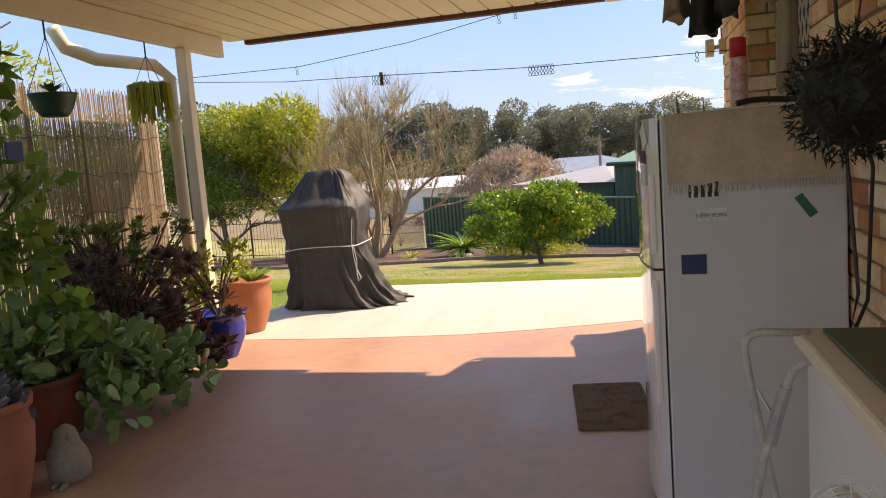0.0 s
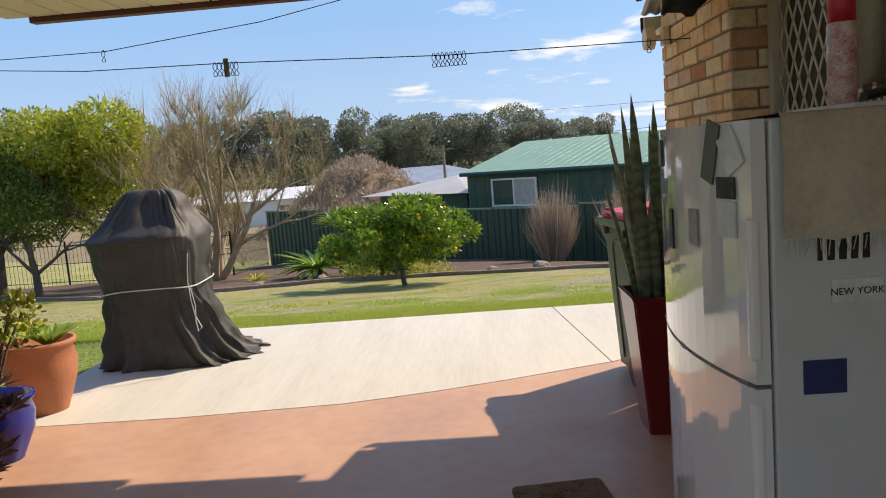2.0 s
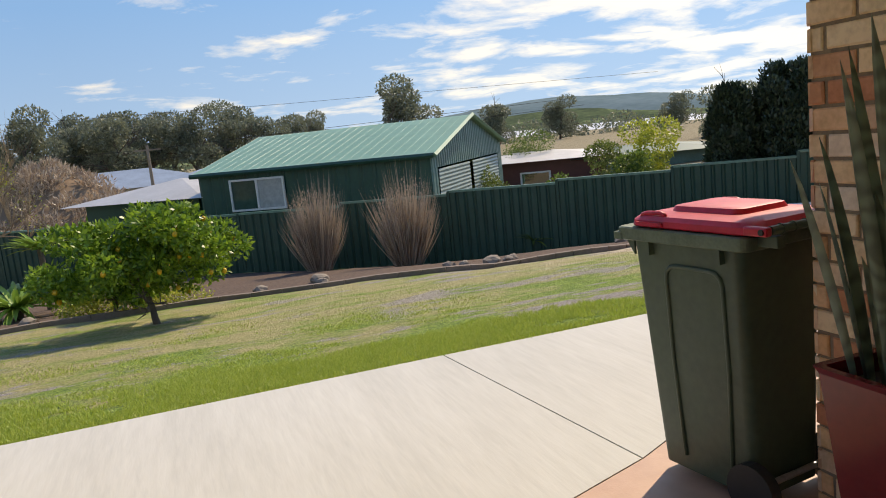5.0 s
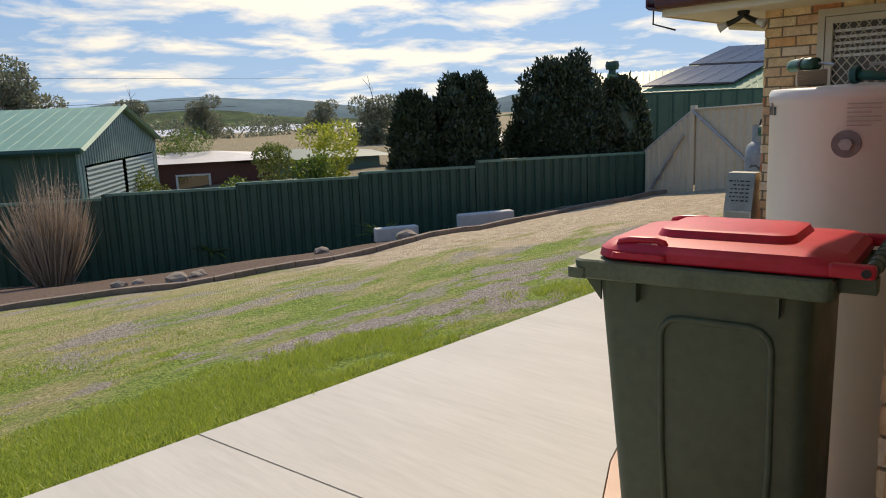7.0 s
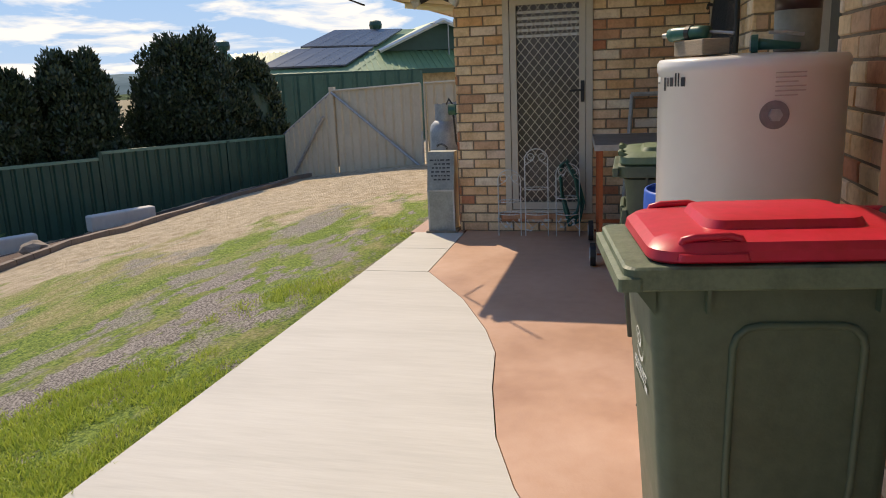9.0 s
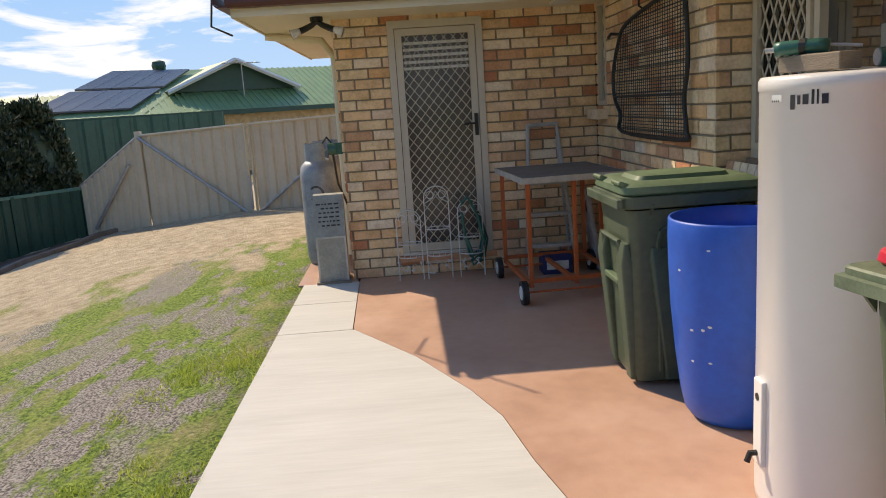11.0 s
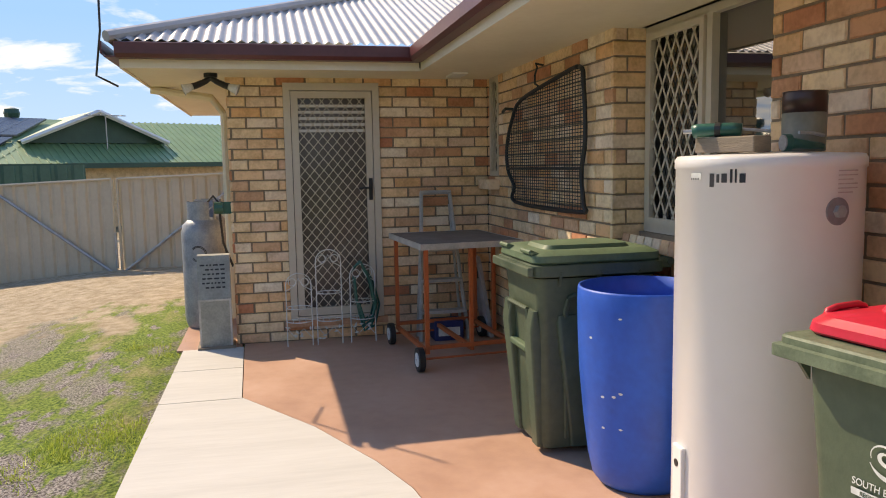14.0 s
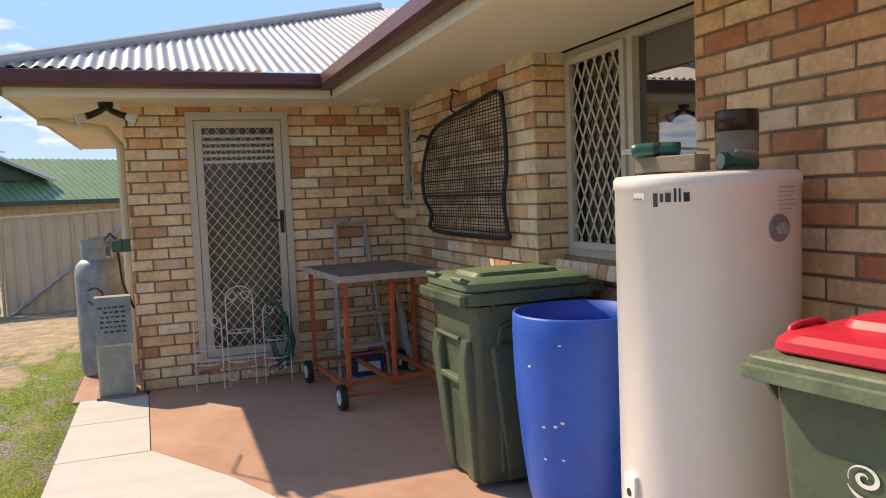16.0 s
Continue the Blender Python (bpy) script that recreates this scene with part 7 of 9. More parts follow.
# ---------- covered barbecue ----------
def barbecue():
    t = thing("covered_barbecue", (-0.5, 4.45, 0), "barbecue under a dark grey canvas cover tied with white cord", "covered barbecue")
    bm = bmesh.new()
    n = 140
    levels = [(0.005, 0.63, 0.52, 1.0, 0.06, 0.1), (0.03, 0.58, 0.48, 0.9, 0.055, 0.06), (0.2, 0.5, 0.4, 0.5, 0.05, 0.0), (0.45, 0.42, 0.34, 0.2, 0.035, -0.03), (0.6, 0.39, 0.32, 0.1, 0.018, -0.05),
              (0.66, 0.39, 0.32, 0.0, 0.01, -0.05), (0.8, 0.41, 0.34, 0.0, 0.016, -0.06), (0.98, 0.44, 0.38, 0.0, 0.01, -0.07), (1.04, 0.44, 0.38, 0.0, 0.008, -0.07), (1.08, 0.42, 0.34, 0, 0.012, -0.05),
              (1.2, 0.33, 0.27, 0.0, 0.035, -0.02), (1.33, 0.25, 0.2, 0, 0.028, 0.0), (1.4, 0.17, 0.14, 0, 0.01, 0.0)]
    rings = []
    for z, hx, hy, fl, amp, off in levels:
        r = []
        for i in range(n):
            a = 2 * math.pi * i / n
            c, s = math.cos(a), math.sin(a)
            p = 0.55 if z > 0.5 else 0.75
            x = hx * abs(c) ** p * (1 if c > 0 else -1)
            y = hy * abs(s) ** p * (1 if s > 0 else -1)
            w9 = math.sin(8 * a + 1.3 + z * 1.5 + 2 * noise.noise(Vector((c * 2, s * 2, z))))
            w17 = math.sin(19 * a + 4 * z + noise.noise(Vector((c * 4, s * 4, z * 2))))
            f = amp * ((1 - 2 * abs(w9) ** 0.6) * 0.8 + (1 - 2 * abs(w17) ** 0.7) * 0.35 + noise.noise(Vector((c * 3, s * 3, z * 3))) * 1.2)
            k = 1 + f / max(hx, 0.2)
            zz = z + (0.012 * math.sin(14 * a) if z < 0.1 else 0.0)
            x2 = x * k + (0.1 * fl if c > 0.2 else 0) + (off * 0.3)
            r.append((x2, y * k + off, max(zz, 0.004)))
        rings.append(r)
    loft(bm, rings, False, True)
    bmesh.ops.recalc_face_normals(bm, faces=bm.faces[:])
    bmesh.ops.subdivide_edges(bm, edges=[e for e in bm.edges if abs(e.verts[0].co.z - e.verts[1].co.z) > 0.05], cuts=3, smooth=0.6)
    for v in bm.verts:
        if v.co.z > 0.02:
            d = Vector((v.co.x, v.co.y, 0))
            if d.length > 0.01:
                d.normalize()
                w = noise.noise(v.co * 7) * 0.014 - abs(noise.noise(v.co * 6 + Vector((3, 1, 9)))) * 0.035 - abs(noise.noise(v.co * 13)) * 0.014
                v.co += d * w
    part("cover", bm, "cover", t, smooth=True)
    bm = bmesh.new()
    pts = []
    for i in range(49):
        a = 2 * math.pi * i / 48
        c, s = math.cos(a), math.sin(a)
        x = 0.415 * abs(c) ** 0.55 * (1 if c > 0 else -1) - 0.015
        y = 0.345 * abs(s) ** 0.55 * (1 if s > 0 else -1) - 0.05
        pts.append((x, y, 0.63 + 0.012 * math.sin(3 * a) + 0.02 * c))
    tube(bm, pts, 0.005, 6)
    tube(bm, [(0.36, -0.36, 0.66), (0.38, -0.4, 0.55), (0.4, -0.4, 0.42), (0.45, -0.42, 0.33), (0.42, -0.42, 0.3), (0.4, -0.4, 0.38), (0.41, -0.4, 0.5), (0.38, -0.38, 0.63)], 0.004, 6)
    tube(bm, [(0.36, -0.37, 0.66), (0.37, -0.37, 0.8), (0.38, -0.36, 0.9)], 0.003, 6)
    part("cord", bm, "badge_white", t, "white cord tied round the cover")
    # seam of the shelf, a folded edge across the front
    bm = bmesh.new()
    tube(bm, [(-0.45, -0.42, 1.03), (-0.2, -0.455, 1.03), (0.2, -0.455, 1.03), (0.3, -0.45, 1.02)], 0.006, 6)
    tube(bm, [(0.3, -0.45, 1.02), (0.31, -0.42, 0.85), (0.3, -0.4, 0.68)], 0.005, 6)
    part("seam", bm, "cover", t)


barbecue()
t = thing("stick", (0.2, 4.62, 0.004), "short dark strap end lying on the concrete", "strap", rz=10)
bm = bmesh.new()
tube(bm, [(-0.08, 0, 0.008), (0, 0.01, 0.012), (0.09, 0, 0.008)], 0.008, 6)
part("strap", bm, "black", t)


# ---------- clothes line ----------
def clothes_lines():
    o = new("clothes_line")
    tagged(o, "two thin wires strung across the open side of the patio", kind="structure")
    ends = (((-1.6, 4.0, 2.42), (4.2, 1.0, 1.85 + 0.02)), ((-1.6, 4.0, 2.45), (3.3, 3.9, 2.72)))
    bm = bmesh.new()
    tube(bm, [(-1.3, 2.85, 2.24), (0.05, 2.55, 2.09), (0.93, 2.2, 2.02), (2.02, 2.18, 1.965), (3.2, 2.2, 1.95)], 0.0025, 5)
    part("wire", bm, "black", o)
    bm = bmesh.new()
    tube(bm, [(-1.3, 2.87, 2.25), (0.07, 2.75, 2.22), (1.0, 2.7, 2.3), (2.4, 2.6, 2.52)], 0.0025, 5)
    part("wire", bm, "black", o)

    def peg(x, y, z, mt="print_dark", turn=0.0, k=0):
        p = thing("peg", (x, y, z), "small dark wire clothes peg clipped on the line" if mt == "print_dark" else "weathered wooden clothes peg clipped on the line", "clothes peg", "pegs on the line", rz=turn)
        bm = bmesh.new()
        if mt == "print_dark":
            for s in (-1, 1):
                tube(bm, [(s * 0.002, 0, 0.012), (s * 0.009, 0, -0.005), (s * 0.009, 0, -0.02), (s * 0.001, 0, -0.028), (s * 0.01, 0, -0.045), (s * 0.008, 0, -0.055), (0, 0, -0.055)], 0.002, 5)
            part("jaw", bm, "print_dark", p)
        else:
            for s in (-1, 1):
                box(bm, s * 0.006 - 0.005, s * 0.006 + 0.005, -0.006, 0.006, -0.06, 0.03)
            part("jaw", bm, "timber", p)
    rnd = random.Random(6)
    for i in range(6):
        peg(0.87 + i * 0.022, 2.21 - i * 0.002, 2.017 - i * 0.001, turn=rnd.uniform(-30, 30))
    peg(0.93, 2.2, 2.012, "timber")
    for i in range(8):
        peg(1.96 + i * 0.021, 2.18, 1.968, turn=rnd.uniform(-30, 30))
    peg(3.0, 2.195, 1.953)
    peg(-0.9, 2.76, 2.195)
    peg(0.06, 2.75, 2.218)
    for x in (1.7, 1.82, 2.1, 2.14, 2.18, 2.22):
        peg(x, 2.65, float(np.interp(x, [1, 2.4], [2.3, 2.52])) - 0.005)


clothes_lines()


# ---------- plants ----------
def leaf(bm, c, d, up, L, w):
    """One pointed leaf, folded a little along its middle."""
    s = d.cross(up)
    if s.length < 1e-4:
        s = d.orthogonal()
    s.normalize()
    n = s.cross(d)
    p = [c, c + d * L * 0.45 + s * w * 0.5 + n * w * 0.12, c + d * L, c + d * L * 0.45 - s * w * 0.5 + n * w * 0.12]
    bm.faces.new([bm.verts.new(x) for x in p])


def rand_dir(rnd):
    v = Vector((rnd.gauss(0, 1), rnd.gauss(0, 1), rnd.gauss(0, 1)))
    return v.normalized() if v.length > 0 else Vector((0, 0, 1))


def leaves(rnd, blobs, n, L, w, upbias=0.2, shell=0.55):
    """Leaves scattered through ellipsoid clumps (centre, radii), most near their skins."""
    verts, faces = [], []
    tot = sum(b[1][0] * b[1][1] * b[1][2] for b in blobs)
    for c, r in blobs:
        k = max(8, int(n * r[0] * r[1] * r[2] / tot))
        for _ in range(k):
            d = rand_dir(rnd)
            q = rnd.uniform(shell, 1.0) ** 0.7
            p = Vector((c[0] + d.x * r[0] * q, c[1] + d.y * r[1] * q, c[2] + d.z * r[2] * q))
            e = (rand_dir(rnd) + d * 0.7 + Vector((0, 0, upbias))).normalized()
            s = e.cross(rand_dir(rnd))
            s = s.normalized() if s.length > 1e-4 else e.orthogonal().normalized()
            l, ww = L * rnd.uniform(0.6, 1.3), w * rnd.uniform(0.6, 1.3)
            i = len(verts)
            verts += [p, p + e * l * 0.45 + s * ww * 0.5, p + e * l, p + e * l * 0.45 - s * ww * 0.5]
            faces.append((i, i + 1, i + 2, i + 3))
    return verts, faces


def leaf_part(name, vf, mt, parent, label=""):
    me = bpy.data.meshes.new(name)
    me.from_pydata([tuple(v) for v in vf[0]], [], vf[1])
    me.materials.append(M[mt] if isinstance(mt, str) else mt)
    o = new(name, me)
    o.parent = parent
    return tagged(o, label, "", "", "stuff")


def limbs(bm, rnd, base, d, L, r, depth, out, spread=0.6, kids=3):
    pts = [Vector(base)]
    dd = Vector(d).normalized()
    n = 4
    for i in range(n):
        dd = (dd + rand_dir(rnd) * 0.16).normalized()
        pts.append(pts[-1] + dd * (L / n))
    tube(bm, pts, r, 6 if depth > 1 else 4, False, r * 0.55)
    out.append(pts[-1])
    if depth > 0:
        for k in range(kids):
            f = rnd.uniform(0.45, 1.0)
            i = min(n - 1, int(f * n))
            p = pts[i].lerp(pts[i + 1], f * n - i if f < 1 else 1)
            limbs(bm, rnd, p, (dd + rand_dir(rnd) * spread + Vector((0, 0, 0.15))).normalized(), L * rnd.uniform(0.5, 0.75), r * 0.5, depth - 1, out, spread, kids)


def tree(name, loc, label, category, seed, h, crown_r, mt, n=6000, L=0.2, w=0.1, trunk=0.3, group="", flat=0.75, clumps=9, lean=(0, 0), low=0.45, bark="bark", tr=None):
    rnd = random.Random(seed)
    t = thing(name, loc, label, category, group)
    bm = bmesh.new()
    tips = []
    limbs(bm, rnd, (0, 0, -0.1), (lean[0], lean[1], 1), h * trunk, tr or h * 0.028, 3, tips, 0.9)
    part("trunk", bm, bark, t, smooth=True)
    blobs = []
    for i in range(clumps):
        a = rnd.uniform(0, 6.28)
        q = rnd.uniform(0.0, 0.72) * crown_r
        z = h * (low + (1 - low) * rnd.uniform(0.12, 0.82))
        sz = crown_r * rnd.uniform(0.3, 0.5)
        blobs.append(((q * math.cos(a) + lean[0] * z * 0.4, q * math.sin(a) + lean[1] * z * 0.4, z), (sz, sz, sz * flat)))
    leaf_part("crown", leaves(rnd, blobs, n, L, w), mt, t)
    return t


def gz(x, y):
    return relief(x, y)


# shrubs along the wire fence
M["leaf_olive"] = leaf_mat("olive_leaves", (0.26, 0.31, 0.07), (0.08, 0.12, 0.03), trans=0.35)
tree("shrub", (-9.6, 16.2, gz(-9.6, 16.2)), "dense olive-green multi-stemmed shrub by the wire fence", "shrub", 21, 4.3, 2.5, "leaf_olive", 18000, 0.13, 0.055, 0.35, "shrubs by the wire fence", clumps=15, low=0.3)
tree("shrub", (-6.7, 16.0, gz(-6.7, 16.0)), "tall yellow-green feathery shrub by the wire fence", "shrub", 22, 4.6, 2.0, "leaf_yellow", 20000, 0.14, 0.055, 0.35, "shrubs by the wire fence", clumps=14, low=0.3)
tree("shrub", (-7.9, 14.9, gz(-7.9, 14.9)), "dark green leaning shrub with bare lower stems", "shrub", 23, 3.5, 1.7, "leaf", 11000, 0.1, 0.04, 0.4, "shrubs by the wire fence", clumps=11, low=0.42)
tree("shrub", (-13.0, 15.5, gz(-13, 15.5)), "olive-green shrub by the wire fence", "shrub", 24, 4.4, 2.4, "leaf_olive", 9000, 0.13, 0.05, 0.35, "shrubs by the wire fence", clumps=12, low=0.3)
# eucalypt crown seen over the reed screen
tree("gum_tree", (-11.5, 9.5, gz(-11.5, 9.5)), "gum tree with thin yellow-green foliage beyond the reed screen", "tree", 26, 7.6, 2.6, "leaf_yellow", 7000, 0.2, 0.06, 0.5, clumps=14, low=0.4)


def bare_tree(name, loc, seed, h, label):
    rnd = random.Random(seed)
    t = thing(name, loc, label, "tree")
    bm = bmesh.new()
    tips = []
    for k in range(5):
        a = k * 1.26 + rnd.uniform(-0.3, 0.3)
        limbs(bm, rnd, (0.15 * math.cos(a), 0.15 * math.sin(a), -0.1), (0.6 * math.cos(a), 0.6 * math.sin(a), 1), h * 0.45, h * 0.02, 3, tips, 0.75, 3)
    part("trunk", bm, M["bark_pale"], t)
    # long upright twigs
    verts, faces = [], []
    for p in tips:
        for _ in range(13):
            d = (Vector((0, 0, 1.0)) + rand_dir(rnd) * 0.55 + Vector((p.x, p.y, 0)) * 0.12).normalized()
            l = rnd.uniform(0.3, 0.85) * h * 0.3
            s = d.orthogonal().normalized() * 0.0065
            q = d.cross(s).normalized() * 0.0065
            i = len(verts)
            e = p + d * l + rand_dir(rnd) * 0.06
            verts += [p + s, p - s * 0.5 + q, p - s * 0.5 - q, e]
            faces += [(i, i + 1, i + 3), (i + 1, i + 2, i + 3), (i + 2, i, i + 3)]
    o = leaf_part("twigs", (verts, faces), "bark_pale", t)
    blobs = [((p.x, p.y, p.z + 0.2), (0.4, 0.4, 0.4)) for p in tips[::2]]
    leaf_part("buds", leaves(rnd, blobs, 6000, 0.045, 0.025, 0.2, 0.1), "leaf_yellow", t, "sparse yellow-green new leaves")
    return t


M["bark_pale"] = mat_new("pale_twigs", (0.4, 0.3, 0.19), rough=0.9, scale=6, col2=(0.26, 0.19, 0.12))
bare_tree("bare_tree", (-4.7, 17.2, gz(-4.7, 17.2)), 31, 5.2, "leafless twiggy tree with pale stems by the garden bed")
bare_tree("bare_tree", (-5.4, 19.6, gz(-5.4, 19.6)), 32, 3.6, "leafless twiggy shrub behind the bare tree")


def lemon():
    x, y = 0.8, 11.3
    t = thing("lemon_tree", (x, y, gz(x, y)), "small bright green lemon tree with yellow-orange fruit in the lawn", "tree")
    rnd = random.Random(41)
    bm = bmesh.new()
    tips = []
    limbs(bm, rnd, (0, 0, -0.05), (-0.15, 0, 1), 0.55, 0.055, 3, tips, 1.1, 4)
    part("trunk", bm, "bark", t, smooth=True)
    blobs = []
    for i in range(38):
        a = rnd.uniform(0, 6.28)
        q = rnd.uniform(0.1, 0.95)
        blobs.append(((q * math.cos(a) * 1.55 - 0.05, q * math.sin(a) * 0.95, 0.8 + rnd.uniform(-0.28, 0.62) * (1.15 - q * 0.7)), (0.27, 0.26, 0.2)))
    leaf_part("crown", leaves(rnd, blobs, 14000, 0.085, 0.045, 0.1, 0.35), "leaf_lemon", t)
    for i in range(34):
        c, r = rnd.choice(blobs)
        d = rand_dir(rnd)
        bm = bmesh.new()
        bmesh.ops.create_icosphere(bm, subdivisions=1, radius=0.035, matrix=Matrix.Translation((c[0] + d.x * r[0] * 0.95, c[1] - abs(d.y) * r[1] * 0.95, c[2] - abs(d.z) * r[2])) @ Matrix.Diagonal((1, 1, 1.2, 1)))
        part("fruit", bm, M["lemon"], t, "ripe yellow-orange fruit" if i == 0 else "", smooth=True)


M["lemon"] = mat_new("lemon_skin", (0.7, 0.36, 0.02), rough=0.45, scale=20, col2=(0.62, 0.4, 0.03))
lemon()
x, y = 0.2, 13.3
t = thing("lemon_tree", (x - 0.1, y, gz(x, y)), "second leafy green citrus bush behind the lemon tree", "tree")
rnd = random.Random(43)
bm = bmesh.new()
tips = []
limbs(bm, rnd, (0, 0, -0.05), (0.1, 0, 1), 0.4, 0.04, 2, tips, 1.1, 3)
part("trunk", bm, "bark", t)
leaf_part("crown", leaves(rnd, [((rnd.uniform(-0.6, 0.6), rnd.uniform(-0.4, 0.4), rnd.uniform(0.3, 0.85)), (0.32, 0.3, 0.26)) for _ in range(11)], 4200, 0.085, 0.045, 0.1, 0.35), "leaf_lemon", t)


def rosette(name, x, y, label, category, n, L, w, mt, up=0.6, droop=0.8, stem=0.0, seed=0, z=None):
    rnd = random.Random(seed)
    t = thing(name, (x, y, gz(x, y) if z is None else z), label, category)
    if stem:
        bm = bmesh.new()
        tube(bm, [(0, 0, -0.05), (0.03, 0, stem * 0.5), (0, 0, stem)], 0.06, 8, True, 0.05)
        part("stem", bm, "bark", t)
    bm = bmesh.new()
    for i in range(n):
        a = i * 2.4
        u = up * rnd.uniform(0.2, 1.6)
        frond(bm, (0.03 * math.cos(a), 0.03 * math.sin(a), stem), (math.cos(a), math.sin(a), u), L * rnd.uniform(0.75, 1.1), w, droop, 5, 0.4)
    part("fronds", bm, mt, t, kind="stuff")


rosette("cycad", -1.5, 15.0, "low spreading cycad in the bark-mulched garden bed", "cycad", 80, 1.0, 0.05, "leaf_lime", 0.7, 0.6, 0.2, 1)
rosette("yucca", -1.2, 16.2, "yucca with a bare stem in the garden bed", "yucca", 50, 0.6, 0.04, "leaf_lime", 0.7, 0.5, 1.15, 2)
rosette("agave", -3.1, 15.6, "small green strappy plant in the garden bed", "plant", 20, 0.4, 0.03, "leaf_yellow", 0.7, 0.6, 0.0, 3)
rosette("strappy_plant", 8.3, 15.4, "small dark palm-like plant at the foot of the green fence", "plant", 22, 0.55, 0.03, "leaf", 0.9, 0.7, 0.25, 4)
rosette("strappy_plant", 10.4, 12.9, "small dark strappy plant beside the concrete blocks", "plant", 22, 0.5, 0.03, "leaf", 0.9, 0.7, 0.15, 5)
t = thing("low_shrub", (0.5, 13.6, gz(0.5, 13.6)), "low golden-green ground cover in the garden bed", "shrub")
rnd = random.Random(9)
leaf_part("foliage", leaves(rnd, [((rnd.uniform(-0.9, 0.9), rnd.uniform(-0.3, 0.3), 0.14), (0.4, 0.35, 0.22)) for _ in range(7)], 4000, 0.06, 0.025, 0.6, 0.3), "leaf_yellow", t)


def dry_grass(x, y, h, r, seed):
    rnd = random.Random(seed)
    t = thing("dry_shrub", (x, y, gz(x, y)), "fan-shaped dry brown twiggy shrub against the green fence", "shrub", "dry shrubs by the fence")
    verts, faces = [], []
    for i in range(900):
        a, q = rnd.uniform(0, 6.28), rnd.uniform(0, 1) ** 0.6
        top = Vector((r * q * math.cos(a) * 1.15, r * q * math.sin(a) * 0.8, h * rnd.uniform(0.45, 1.0) ** 0.7 * (1.08 - 0.2 * q) * (1 + 0.5 * noise.noise(Vector((a * 2.5, q * 3, seed))))))
        top += Vector((rnd.gauss(0, 0.09), rnd.gauss(0, 0.09), 0))
        b_ = Vector((top.x * 0.3, top.y * 0.16, 0))
        m1 = b_.lerp(top, 0.5) + Vector((rnd.gauss(0, 0.04), rnd.gauss(0, 0.04), 0))
        s = Vector((rnd.uniform(-1, 1), rnd.uniform(-1, 1), 0)).normalized() * 0.0075
        i0 = len(verts)
        verts += [b_ - s, b_ + s, m1 + s, m1 - s, top]
        faces += [(i0, i0 + 1, i0 + 2, i0 + 3), (i0 + 3, i0 + 2, i0 + 4)]
    leaf_part("stems", (verts, faces), "leaf_dry", t)
    blobs = [((r * rnd.uniform(-0.7, 0.7), r * rnd.uniform(-0.4, 0.4), h * rnd.uniform(0.6, 0.88)), (r * 0.4, r * 0.4, h * 0.16)) for _ in range(7)]
    leaf_part("seed_heads", leaves(rnd, blobs, 500, 0.05, 0.02, 1.2, 0.3), "leaf_dry", t)


dry_grass(3.95, 16.9, 1.85, 0.62, 1)
dry_grass(5.55, 15.6, 1.85, 0.7, 2)


def conifer(x, y, z0, h, r, seed, label, n=9000):
    rnd = random.Random(seed)
    t = thing("conifer", (x, y, z0), label, "conifer", "conifers beyond the green fence")
    bm = bmesh.new()
    tube(bm, [(0, 0, -0.2), (0, 0, h * 0.7)], 0.12, 8, False, 0.04)
    part("trunk", bm, "bark", t)
    blobs = []
    for i in range(110):
        a = rnd.uniform(0, 6.28)
        k = rnd.uniform(0.0, 1.0)
        rr = r * (1 - (k * 0.92) ** 2.6) ** 0.6
        q = rr * rnd.uniform(0.62, 0.82)
        blobs.append(((q * math.cos(a), q * math.sin(a), h * (0.14 + 0.78 * k)), (r * 0.2, r * 0.2, h * 0.09)))
    leaf_part("crown", leaves(rnd, blobs, int(n * 3.2), 0.1, 0.05, 1.3, 0.25), "leaf_conifer", t)
    bm = bmesh.new()
    lathe(bm, [(r * 0.4, h * 0.04), (r * 0.66, h * 0.2), (r * 0.66, h * 0.5), (r * 0.5, h * 0.72), (r * 0.2, h * 0.86), (0.0, h * 0.88)], 24)
    part("inner_foliage", bm, "leaf_conifer", t)


conifer(13.17, 13.23, -1.2, 3.35, 1.0, 51, "dark rounded conifer beyond the green fence")
conifer(12.2, 13.7, -1.2, 3.0, 0.7, 52, "dark narrow conifer beyond the green fence")
conifer(15.35, 12.3, -0.9, 3.45, 1.45, 53, "broad dark rounded conifer beyond the green fence", 14000)
conifer(16.5, 11.55, -0.9, 2.9, 0.85, 54, "dark rounded conifer beside the broad one")
rnd = random.Random(77)
for x, y, h, r, mt, lab in ((9.9, 16.6, 1.95, 0.9, "leaf", "dark green bush beyond the fence"), (11.2, 15.8, 2.3, 0.95, "leaf", "dark green rounded bush beyond the fence"),
                            (12.2, 16.8, 3.0, 1.1, "leaf_yellow", "yellow-green citrus tree beyond the fence"), (9.9, 22.5, 2.4, 1.2, "leaf_olive", "pale green shrub in the neighbour's yard"),
                            (14.5, 22.0, 2.4, 1.0, "leaf_olive", "olive shrub in the neighbour's yard"), (15.0, 30.0, 2.6, 1.6, "leaf", "dark bush far down the neighbour's yard")):
    tree("bush", (x, y, -1.6), lab, "shrub", int(x * 10), h, r, mt, 4500, 0.09, 0.05, 0.3, "bushes beyond the fence", clumps=10, low=0.15)

